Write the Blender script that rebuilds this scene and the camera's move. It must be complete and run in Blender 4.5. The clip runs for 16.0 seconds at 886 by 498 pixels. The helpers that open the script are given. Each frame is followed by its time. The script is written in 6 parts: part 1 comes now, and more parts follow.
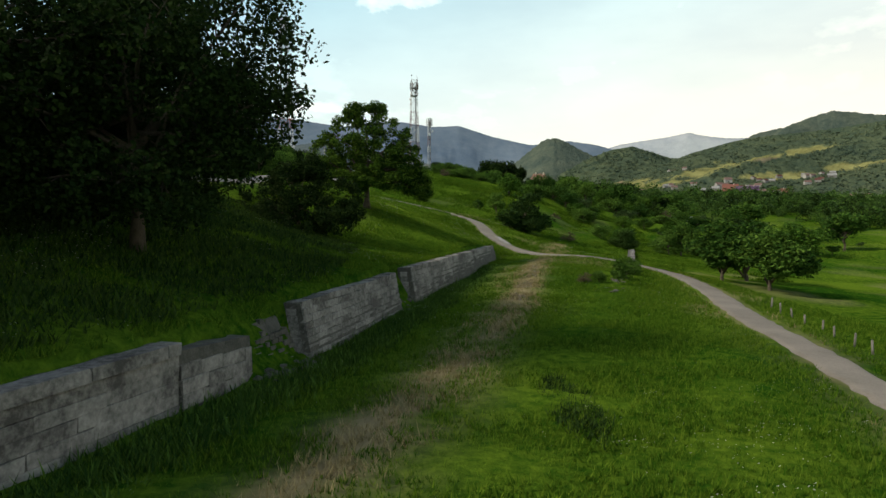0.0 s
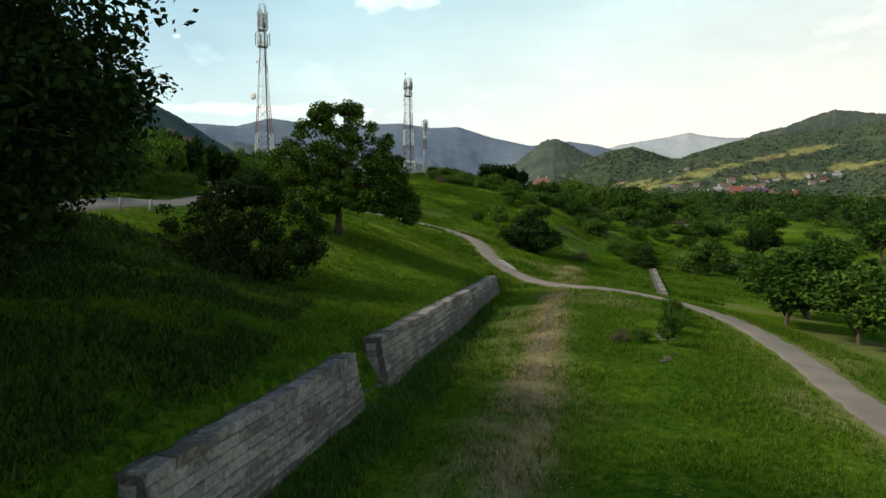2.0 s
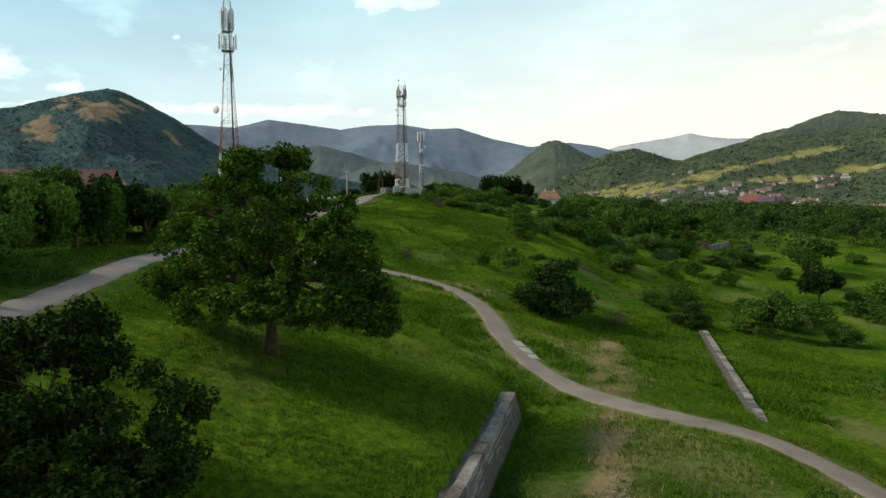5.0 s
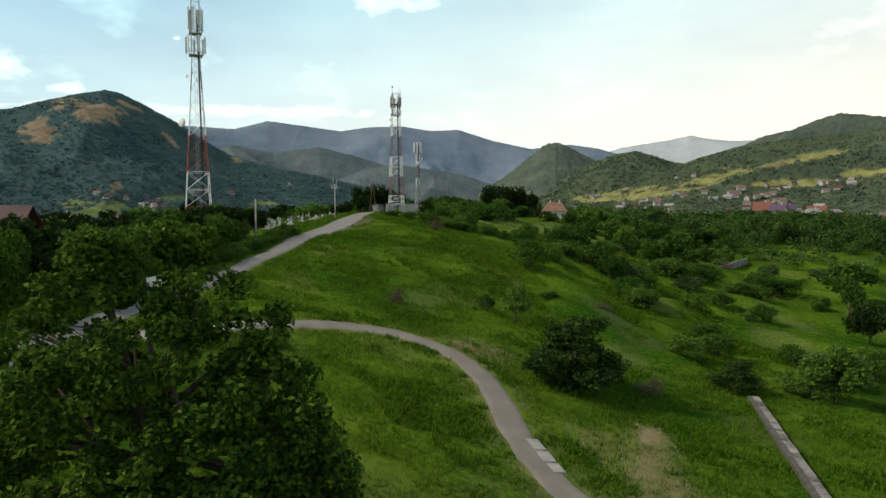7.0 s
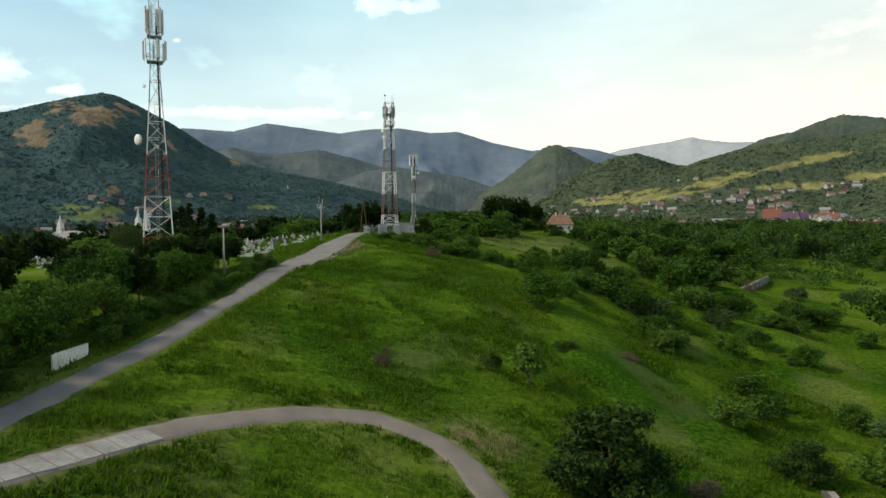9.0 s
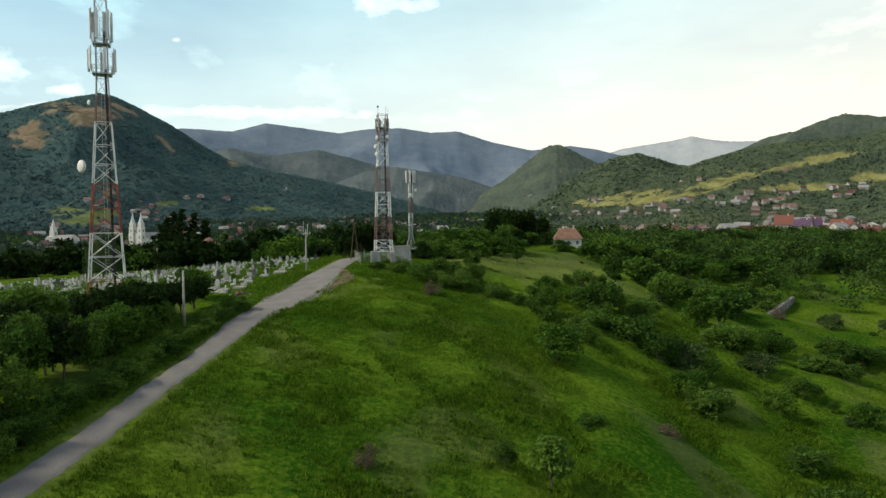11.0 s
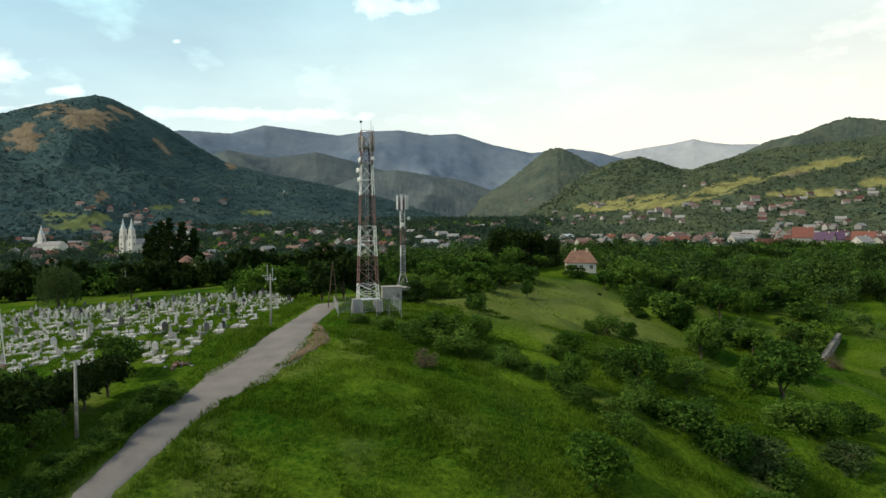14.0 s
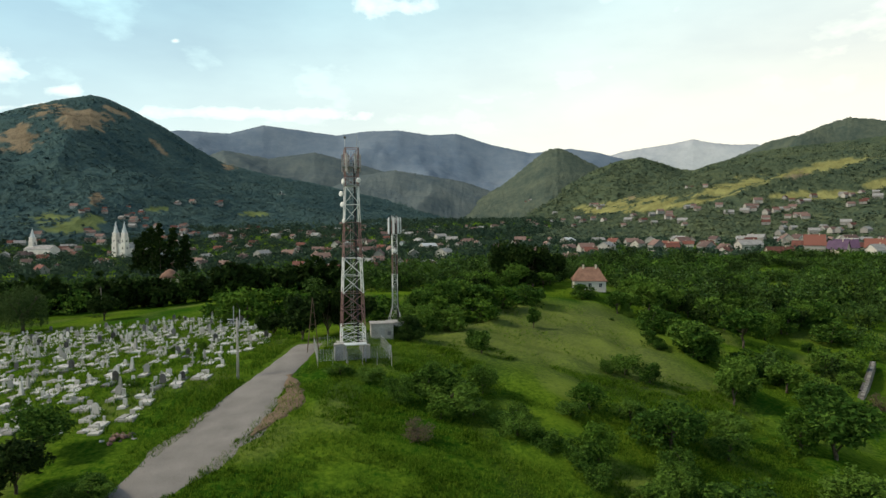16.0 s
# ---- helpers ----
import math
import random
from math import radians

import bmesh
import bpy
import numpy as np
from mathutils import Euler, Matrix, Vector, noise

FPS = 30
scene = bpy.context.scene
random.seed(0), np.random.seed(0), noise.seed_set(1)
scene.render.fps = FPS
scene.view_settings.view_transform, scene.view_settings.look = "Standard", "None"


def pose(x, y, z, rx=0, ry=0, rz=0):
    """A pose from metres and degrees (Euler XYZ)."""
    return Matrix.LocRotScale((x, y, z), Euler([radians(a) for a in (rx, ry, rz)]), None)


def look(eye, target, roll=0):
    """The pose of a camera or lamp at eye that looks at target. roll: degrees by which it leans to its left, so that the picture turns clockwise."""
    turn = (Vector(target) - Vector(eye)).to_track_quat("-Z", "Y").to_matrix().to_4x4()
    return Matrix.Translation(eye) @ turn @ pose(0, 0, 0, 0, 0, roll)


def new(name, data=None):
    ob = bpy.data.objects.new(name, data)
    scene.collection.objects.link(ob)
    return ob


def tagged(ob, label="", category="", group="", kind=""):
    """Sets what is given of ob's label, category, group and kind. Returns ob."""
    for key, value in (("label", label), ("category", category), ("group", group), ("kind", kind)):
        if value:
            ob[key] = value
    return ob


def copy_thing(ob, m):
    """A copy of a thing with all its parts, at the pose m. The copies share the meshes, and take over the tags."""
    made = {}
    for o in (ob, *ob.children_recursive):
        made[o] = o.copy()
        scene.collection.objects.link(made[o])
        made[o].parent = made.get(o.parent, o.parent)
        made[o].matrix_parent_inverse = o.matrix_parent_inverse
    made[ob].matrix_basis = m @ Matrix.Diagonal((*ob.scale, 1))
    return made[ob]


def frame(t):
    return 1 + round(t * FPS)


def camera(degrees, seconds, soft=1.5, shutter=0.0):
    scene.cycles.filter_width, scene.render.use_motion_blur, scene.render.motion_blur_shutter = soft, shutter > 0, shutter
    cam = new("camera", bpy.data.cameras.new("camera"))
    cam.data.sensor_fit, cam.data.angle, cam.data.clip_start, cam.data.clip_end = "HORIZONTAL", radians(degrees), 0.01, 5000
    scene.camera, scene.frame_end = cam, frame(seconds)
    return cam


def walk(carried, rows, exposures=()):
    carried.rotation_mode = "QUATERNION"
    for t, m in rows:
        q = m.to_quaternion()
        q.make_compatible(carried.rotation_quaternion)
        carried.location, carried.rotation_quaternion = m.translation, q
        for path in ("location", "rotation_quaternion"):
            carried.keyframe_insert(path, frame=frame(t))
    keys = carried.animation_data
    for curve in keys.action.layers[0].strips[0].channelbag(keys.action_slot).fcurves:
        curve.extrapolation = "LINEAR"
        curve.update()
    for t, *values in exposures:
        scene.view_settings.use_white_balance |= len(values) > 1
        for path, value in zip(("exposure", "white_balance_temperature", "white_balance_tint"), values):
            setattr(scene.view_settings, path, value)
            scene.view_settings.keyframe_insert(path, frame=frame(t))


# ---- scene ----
# ---------------- camera ----------------
cam = camera(70.0, 16.0)
PATH = [
    (0, (-1.317, -0.808, 5.262), (-1.24, 1.189, 5.176), 0.1),
    (0.5, (-0.868, 3.492, 5.595), (-0.791, 5.489, 5.508), 0.1),
    (1, (-0.466, 7.448, 6.024), (-0.389, 9.445, 5.939), -0.2),
    (1.5, (-0.109, 11.505, 6.976), (-0.032, 13.501, 6.894), -0.3),
    (2, (0.259, 15.56, 8.152), (0.336, 17.557, 8.069), -0.2),
    (2.5, (0.643, 19.659, 9.341), (0.718, 21.655, 9.259), -0.3),
    (3, (0.992, 23.821, 10.58), (1.068, 25.818, 10.497), -0.2),
    (3.5, (1.305, 27.876, 11.834), (1.381, 29.873, 11.753), -0.3),
    (4, (1.351, 31.934, 12.988), (1.428, 33.931, 12.906), -0.3),
    (6.5, (2.618, 52.06, 19.418), (2.695, 54.057, 19.34), -0.3),
    (7, (2.865, 56.246, 20.589), (2.942, 58.243, 20.512), -0.2),
    (7.5, (3.16, 60.211, 21.807), (3.237, 62.208, 21.73), -0.2),
    (8, (3.346, 64.206, 23.017), (3.424, 66.203, 22.943), -0.3),
    (8.5, (3.607, 68.17, 24.298), (3.685, 70.167, 24.224), -0.2),
    (9, (3.924, 72.103, 25.489), (4.001, 74.1, 25.417), -0.3),
    (11.5, (4.775, 91.932, 32.464), (4.852, 93.929, 32.389), -0.4),
    (12, (5.047, 96.101, 33.479), (5.125, 98.098, 33.408), -0.2),
    (12.5, (5.256, 100.334, 34.515), (5.333, 102.331, 34.444), -0.4),
    (13, (5.476, 104.322, 35.734), (5.552, 106.319, 35.665), -0.3),
    (13.5, (5.676, 108.336, 36.912), (5.754, 110.333, 36.842), -0.3),
    (14, (5.935, 112.254, 38.023), (6.013, 114.251, 37.954), -0.3),
    (14.5, (6.122, 116.135, 39.236), (6.201, 118.132, 39.167), -0.3),
    (15, (6.372, 120.016, 40.479), (6.452, 122.013, 40.409), -0.2),
    (15.5, (6.578, 123.854, 41.712), (6.658, 125.851, 41.641), -0.3),
    (16, (6.867, 127.424, 42.861), (6.948, 129.421, 42.791), -0.3),
]
walk(cam, [(t, look(e, a, r)) for t, e, a, r in PATH])

# ---------------- world and sun ----------------
world = bpy.data.worlds.new("evening_sky")
scene.world = world
world.use_nodes = True
wn, wl = world.node_tree.nodes, world.node_tree.links
sky = wn.new("ShaderNodeTexSky")
sky.sky_type, sky.sun_disc = "NISHITA", False
SUN_ELEVATION, SUN_AZIMUTH = 40, -97          # degrees; azimuth from +y towards +x
sky.sun_elevation, sky.sun_rotation = radians(SUN_ELEVATION), radians(SUN_AZIMUTH)
sky.air_density, sky.dust_density, sky.ozone_density = 1.0, 2.0, 1.5
wco = wn.new("ShaderNodeTexCoord")
wsep = wn.new("ShaderNodeSeparateXYZ")
wl.new(wco.outputs["Generated"], wsep.inputs["Vector"])


def wmath(op, a, b, c=None):
    n = wn.new("ShaderNodeMath")
    n.operation = op
    for i, v in enumerate((a, b, c)):
        if v is None:
            continue
        if isinstance(v, (int, float)):
            n.inputs[i].default_value = v
        else:
            wl.new(v, n.inputs[i])
    return n.outputs[0]


def wnoise(scale, stretch, detail, lo, hi):
    mp = wn.new("ShaderNodeMapping")
    mp.inputs["Scale"].default_value = (1, 1, stretch)
    wl.new(wco.outputs["Generated"], mp.inputs["Vector"])
    n = wn.new("ShaderNodeTexNoise")
    n.inputs["Scale"].default_value, n.inputs["Detail"].default_value, n.inputs["Roughness"].default_value = scale, detail, 0.55
    wl.new(mp.outputs["Vector"], n.inputs["Vector"])
    r = wn.new("ShaderNodeMapRange")
    r.inputs["From Min"].default_value, r.inputs["From Max"].default_value = lo, hi
    wl.new(n.outputs["Fac"], r.inputs["Value"])
    return r.outputs["Result"]


CLOUDS = [(-0.042, 0.345, 0.085, 0.028), (-0.63, 0.255, 0.05, 0.035), (-0.54, 0.212, 0.045, 0.012), (-0.37, 0.288, 0.011, 0.006), (-0.58, 0.186, 0.16, 0.010), (-0.25, 0.178, 0.22, 0.014)]
# a thin bright veil that thickens towards the horizon, and a few small clouds
veil = wmath("MULTIPLY_ADD", wsep.outputs["Z"], -0.9, 1.02)
overhead = wn.new("ShaderNodeMapRange")                          # the sky is clear overhead
overhead.inputs["From Min"].default_value, overhead.inputs["From Max"].default_value, overhead.inputs["To Max"].default_value = 0.40, 0.75, -0.7
wl.new(wsep.outputs["Z"], overhead.inputs["Value"])
veil = wmath("ADD", veil, overhead.outputs["Result"])
veil = wmath("MULTIPLY_ADD", wsep.outputs["X"], 0.28, veil)
veil = wmath("MULTIPLY_ADD", wnoise(2.2, 3.0, 5, 0.3, 0.7), 0.34, wmath("ADD", veil, -0.17))
veil = wmath("MULTIPLY_ADD", wnoise(6.0, 2.2, 7, 0.56, 0.70), 0.45, veil)
# small white clouds over the ridges: direction (east and height over north) and half sizes
over_y = wmath("MAXIMUM", wsep.outputs["Y"], 0.05)
cu, cv = wmath("DIVIDE", wsep.outputs["X"], over_y), wmath("DIVIDE", wsep.outputs["Z"], over_y)
puff = wnoise(20.0, 1.8, 8, 0.25, 0.75)
clouds = 0.0
for u0, v0, su, sv in CLOUDS:
    du, dv = wmath("DIVIDE", wmath("SUBTRACT", cu, u0), su), wmath("DIVIDE", wmath("SUBTRACT", cv, v0), sv)
    r = wmath("SQRT", wmath("ADD", wmath("MULTIPLY", du, du), wmath("MULTIPLY", dv, dv)), 0)
    clouds = wmath("MAXIMUM", clouds, wmath("MULTIPLY_ADD", puff, 1.3, wmath("SUBTRACT", 0.1, r)))
cl_in = wn.new("ShaderNodeClamp")
wl.new(clouds, cl_in.inputs["Value"])
veil_in = wn.new("ShaderNodeClamp")
wl.new(wmath("ADD", veil, cl_in.outputs["Result"]), veil_in.inputs["Value"])
cmix = wn.new("ShaderNodeMix")
cmix.data_type = "RGBA"
tone = wn.new("ShaderNodeMix")
tone.data_type = "RGBA"
tone.inputs["A"].default_value, tone.inputs["B"].default_value = (9.7, 9.5, 8.2, 1), (5.4, 8.9, 9.7, 1)
tone_k = wn.new("ShaderNodeClamp")
wl.new(wmath("MULTIPLY_ADD", wsep.outputs["Z"], 2.6, wmath("MULTIPLY_ADD", wsep.outputs["X"], -0.6, -0.10)), tone_k.inputs["Value"])
wl.new(tone_k.outputs["Result"], tone.inputs["Factor"])
white = wn.new("ShaderNodeMix")
white.data_type = "RGBA"
white.inputs["B"].default_value = (10.2, 9.8, 9.2, 1)
wl.new(cl_in.outputs["Result"], white.inputs["Factor"])
wl.new(tone.outputs["Result"], white.inputs["A"])
wl.new(white.outputs["Result"], cmix.inputs["B"])
wl.new(veil_in.outputs["Result"], cmix.inputs["Factor"])
wl.new(sky.outputs["Color"], cmix.inputs["A"])
wl.new(cmix.outputs["Result"], wn["Background"].inputs["Color"])
wn["Background"].inputs["Strength"].default_value = 0.115

sun = new("sun", bpy.data.lights.new("sun", "SUN"))
sun.data.energy, sun.data.angle, sun.data.color = 3.1, radians(9), (1.0, 0.88, 0.66)
a, e = radians(SUN_AZIMUTH), radians(SUN_ELEVATION)
sun.matrix_world = look((200 * math.sin(a), 200 * math.cos(a), 200 * math.tan(e)), (0, 0, 0))


# ---------------- materials ----------------
def node(nt, kind, **inputs):
    n = nt.nodes.new(kind)
    for k, v in inputs.items():
        n.inputs[k.replace("_", " ")].default_value = v
    return n


def material(name, dark, light, scale=1.0, rough=0.85, bump=0.0, fine=8.0, metal=0.0, spread=0.0, island=0.0, through_light=0.0,
             bump_scale=None, contrast=(0.35, 0.65), spec=0.3):
    """Two colours mixed by a coarse and a fine noise in metres; spread and island vary it from object to object and piece to piece."""
    m = bpy.data.materials.new(name)
    m.use_nodes = True
    nt = m.node_tree
    L = nt.links.new
    b = nt.nodes["Principled BSDF"]
    b.inputs["Roughness"].default_value, b.inputs["Metallic"].default_value = rough, metal
    b.inputs["Specular IOR Level"].default_value = spec
    geo = nt.nodes.new("ShaderNodeNewGeometry")
    n1 = node(nt, "ShaderNodeTexNoise", Scale=scale, Detail=3.0)
    n2 = node(nt, "ShaderNodeTexNoise", Scale=scale * fine, Detail=4.0, Roughness=0.7)
    L(geo.outputs["Position"], n1.inputs["Vector"])
    L(geo.outputs["Position"], n2.inputs["Vector"])
    add = nt.nodes.new("ShaderNodeMath")
    add.operation = "MULTIPLY_ADD"
    add.inputs[1].default_value = 0.5
    half = nt.nodes.new("ShaderNodeMath")
    half.operation = "MULTIPLY"
    half.inputs[1].default_value = 0.5
    L(n2.outputs["Fac"], half.inputs[0])
    L(n1.outputs["Fac"], add.inputs[0])
    L(half.outputs[0], add.inputs[2])
    fac = add.outputs[0]
    if spread or island:
        oi = nt.nodes.new("ShaderNodeObjectInfo")
        for out, k in ((oi.outputs["Random"], spread), (geo.outputs["Random Per Island"], island)):
            if k:
                q = nt.nodes.new("ShaderNodeMath")
                q.operation = "MULTIPLY_ADD"
                q.inputs[1].default_value, q.inputs[2].default_value = k, -k / 2
                s = nt.nodes.new("ShaderNodeMath")
                L(out, q.inputs[0])
                L(fac, s.inputs[0])
                L(q.outputs[0], s.inputs[1])
                fac = s.outputs[0]
    ramp = nt.nodes.new("ShaderNodeValToRGB")
    el = ramp.color_ramp.elements
    el[0].position, el[1].position = contrast
    el[0].color, el[1].color = (*dark, 1), (*light, 1)
    L(fac, ramp.inputs["Fac"])
    L(ramp.outputs["Color"], b.inputs["Base Color"])
    if bump:
        n3 = node(nt, "ShaderNodeTexNoise", Scale=bump_scale or scale * fine, Detail=5.0, Roughness=0.7)
        L(geo.outputs["Position"], n3.inputs["Vector"])
        bp = node(nt, "ShaderNodeBump", Strength=1.0, Distance=bump)
        L(n3.outputs["Fac"], bp.inputs["Height"])
        L(bp.outputs["Normal"], b.inputs["Normal"])
    if through_light:
        tr = nt.nodes.new("ShaderNodeBsdfTranslucent")
        mx = nt.nodes.new("ShaderNodeMixShader")
        mx.inputs[0].default_value = through_light
        L(ramp.outputs["Color"], tr.inputs["Color"])
        L(b.outputs[0], mx.inputs[1])
        L(tr.outputs[0], mx.inputs[2])
        L(mx.outputs[0], nt.nodes["Material Output"].inputs["Surface"])
    return m


LEAF = dict(scale=0.25, rough=0.75, fine=6, island=0.5, through_light=0.24, spec=0.03)
M = {
    "oak_leaf": material("oak_leaf", (0.018, 0.048, 0.007), (0.092, 0.160, 0.017), **LEAF),
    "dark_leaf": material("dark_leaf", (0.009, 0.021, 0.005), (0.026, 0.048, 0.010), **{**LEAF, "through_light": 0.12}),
    "bush_leaf": material("bush_leaf", (0.028, 0.070, 0.011), (0.094, 0.172, 0.026), spread=0.5, **LEAF),
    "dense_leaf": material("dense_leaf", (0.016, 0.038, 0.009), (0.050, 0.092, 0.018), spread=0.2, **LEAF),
    "willow_leaf": material("willow_leaf", (0.030, 0.062, 0.018), (0.080, 0.126, 0.040), spread=0.3, **LEAF),
    "bright_leaf": material("bright_leaf", (0.032, 0.082, 0.010), (0.090, 0.168, 0.021), spread=0.4, **LEAF),
    "wood_leaf": material("wood_leaf", (0.020, 0.050, 0.012), (0.078, 0.140, 0.026), scale=0.11, rough=0.6, fine=10, island=0.3, through_light=0.15, spec=0.05),
    # these three distant leaf colours carry a painted haze tint
    "hazed_valley_leaf": material("hazed_valley_leaf", (0.024, 0.048, 0.036), (0.056, 0.088, 0.054), scale=0.02, rough=0.8, fine=10, island=0.3, through_light=0.2, spec=0.03),
    "hazed_hill_leaf": material("hazed_hill_leaf", (0.035, 0.071, 0.083), (0.079, 0.125, 0.112), scale=0.004, rough=0.9, fine=8, island=0.2, through_light=0.1, spec=0.0),
    "hazed_slope_leaf": material("hazed_slope_leaf", (0.044, 0.072, 0.056), (0.122, 0.150, 0.080), scale=0.005, rough=0.9, fine=8, island=0.2, through_light=0.1, spec=0.0),
    "lane": material("lane", (0.140, 0.124, 0.104), (0.262, 0.232, 0.196), scale=0.4, fine=20, bump=0.03, bump_scale=8, rough=0.95, contrast=(0.3, 0.7)),
    "dry_twig": material("dry_twig", (0.06, 0.05, 0.03), (0.12, 0.09, 0.05), scale=2, island=0.5),
    "bark": material("bark", (0.045, 0.036, 0.026), (0.12, 0.10, 0.075), scale=3, fine=7, bump=0.03, rough=0.95),
    "grass": material("grass", (0.042, 0.108, 0.008), (0.130, 0.204, 0.019), scale=0.06, fine=10, island=0.55, through_light=0.4, rough=0.9, spec=0.0),
    "weed_leaf": material("weed_leaf", (0.030, 0.082, 0.005), (0.086, 0.150, 0.012), scale=0.2, fine=8, island=0.55, through_light=0.3, rough=0.9, spec=0.0),
    "dry_grass": material("dry_grass", (0.180, 0.152, 0.066), (0.350, 0.292, 0.145), scale=0.2, fine=9, island=0.5, through_light=0.2, rough=0.75, spec=0.1),
    "flower": material("flower", (0.6, 0.62, 0.5), (0.8, 0.8, 0.72), scale=1, through_light=0.2),
    "road": material("road", (0.130, 0.122, 0.112), (0.240, 0.226, 0.208), scale=0.35, fine=22, bump=0.02, bump_scale=9, rough=0.95, contrast=(0.3, 0.7)),
    "gravel": material("gravel", (0.160, 0.144, 0.112), (0.288, 0.264, 0.224), scale=0.6, fine=20, bump=0.02, bump_scale=12, rough=0.95),
    "stone": material("stone", (0.085, 0.080, 0.072), (0.300, 0.287, 0.262), scale=0.5, fine=9, bump=0.06, bump_scale=6, rough=0.95, spread=0.10, contrast=(0.40, 0.62)),
    "old_concrete": material("old_concrete", (0.070, 0.066, 0.060), (0.330, 0.312, 0.282), scale=0.55, fine=7, bump=0.05, bump_scale=4, rough=0.95, spread=0.10, contrast=(0.38, 0.66)),
    "joint": material("joint", (0.05, 0.05, 0.042), (0.13, 0.125, 0.105), scale=1.5, fine=6, bump=0.05, rough=1.0),
    "far_wall": material("far_wall", (0.22, 0.215, 0.20), (0.40, 0.385, 0.35), scale=0.1, fine=9, rough=0.9, spread=0.5),
    # roof tiles of far houses, colour dulled to paint in distance haze
    "hazed_roof": material("hazed_roof", (0.100, 0.066, 0.060), (0.200, 0.130, 0.112), scale=0.2, fine=9, rough=0.9, spread=0.5),
    "church_wall": material("church_wall", (0.52, 0.50, 0.46), (0.72, 0.70, 0.66), scale=0.2, fine=9, rough=0.9),
    "mast_antenna": material("mast_antenna", (0.20, 0.185, 0.18), (0.40, 0.385, 0.37), scale=1, fine=6, rough=0.6),
    "concrete": material("concrete", (0.21, 0.20, 0.185), (0.40, 0.39, 0.36), scale=0.8, fine=7, bump=0.01, rough=0.9),
    "white_wall": material("white_wall", (0.396, 0.382, 0.346), (0.562, 0.547, 0.511), scale=0.4, fine=9, rough=0.9),
    "cream_wall": material("cream_wall", (0.400, 0.352, 0.264), (0.560, 0.504, 0.400), scale=0.4, fine=9, rough=0.9),
    "red_roof": material("red_roof", (0.090, 0.036, 0.028), (0.185, 0.075, 0.056), scale=0.5, fine=10, bump=0.03, rough=0.85, spread=0.4),
    "brown_roof": material("brown_roof", (0.120, 0.070, 0.050), (0.270, 0.155, 0.110), scale=0.5, fine=10, bump=0.03, rough=0.9),
    "maroon_roof": material("maroon_roof", (0.045, 0.018, 0.019), (0.078, 0.032, 0.031), scale=0.5, fine=10, bump=0.01, rough=0.6),
    "purple_roof": material("purple_roof", (0.060, 0.034, 0.068), (0.105, 0.064, 0.112), scale=0.5, fine=10, rough=0.5),
    "grey_roof": material("grey_roof", (0.16, 0.16, 0.16), (0.34, 0.34, 0.33), scale=0.5, fine=10, rough=0.7),
    "metal_roof": material("metal_roof", (0.40, 0.43, 0.44), (0.62, 0.65, 0.66), scale=0.5, fine=10, rough=0.5, metal=0.2),
    "glass": material("glass", (0.02, 0.025, 0.03), (0.05, 0.06, 0.07), scale=1, rough=0.15, spec=0.6),
    "dark_wood": material("dark_wood", (0.05, 0.035, 0.022), (0.12, 0.085, 0.055), scale=2, fine=9, bump=0.01, rough=0.9),
    "grey_wood": material("grey_wood", (0.112, 0.101, 0.084), (0.235, 0.218, 0.190), scale=2, fine=9, bump=0.01, rough=0.95),
    "white_paint": material("white_paint", (0.52, 0.52, 0.50), (0.78, 0.78, 0.76), scale=0.8, fine=8, rough=0.6),
    "red_paint": material("red_paint", (0.16, 0.040, 0.022), (0.34, 0.085, 0.045), scale=0.8, fine=8, rough=0.65),
    "faded_red": material("faded_red", (0.13, 0.075, 0.070), (0.25, 0.150, 0.135), scale=0.8, fine=8, rough=0.7),
    "steel": material("steel", (0.26, 0.27, 0.28), (0.48, 0.49, 0.50), scale=1, fine=8, rough=0.5, metal=0.5),
    "antenna": material("antenna", (0.50, 0.51, 0.52), (0.68, 0.69, 0.70), scale=1, fine=6, rough=0.5),
    "black_cable": material("black_cable", (0.015, 0.015, 0.016), (0.04, 0.04, 0.042), scale=2, rough=0.7),
    "marble": material("marble", (0.28, 0.275, 0.26), (0.50, 0.49, 0.47), scale=0.7, fine=6, rough=0.7, spread=0.8),
    "dark_stone": material("dark_stone", (0.04, 0.04, 0.042), (0.13, 0.13, 0.13), scale=0.7, fine=6, rough=0.4, spread=0.4),
    "bare_soil": material("bare_soil", (0.099, 0.068, 0.043), (0.198, 0.143, 0.093), scale=0.8, fine=8, bump=0.06, rough=1.0),
}


# ---------------- helpers ----------------
def mesh_from(name, verts, faces, mats, smooth_faces=False, slots=None):
    me = bpy.data.meshes.new(name)
    me.from_pydata([tuple(v) for v in verts], [], faces)
    for m in (mats if isinstance(mats, (list, tuple)) else [mats]):
        me.materials.append(m)
    if slots is not None:
        me.polygons.foreach_set("material_index", slots)
    if smooth_faces:
        me.polygons.foreach_set("use_smooth", [True] * len(me.polygons))
    me.update()
    return me


def quads_mesh(name, v, mat):
    """A mesh of separate small faces from an array (faces, corners, 3)."""
    n, c = v.shape[:2]
    me = bpy.data.meshes.new(name)
    me.vertices.add(n * c)
    me.loops.add(n * c)
    me.polygons.add(n)
    me.vertices.foreach_set("co", np.ascontiguousarray(v, np.float32).ravel())
    me.loops.foreach_set("vertex_index", np.arange(n * c, dtype=np.int32))
    me.polygons.foreach_set("loop_start", np.arange(0, n * c, c, dtype=np.int32))
    me.materials.append(mat)
    me.update(calc_edges=True)
    return me


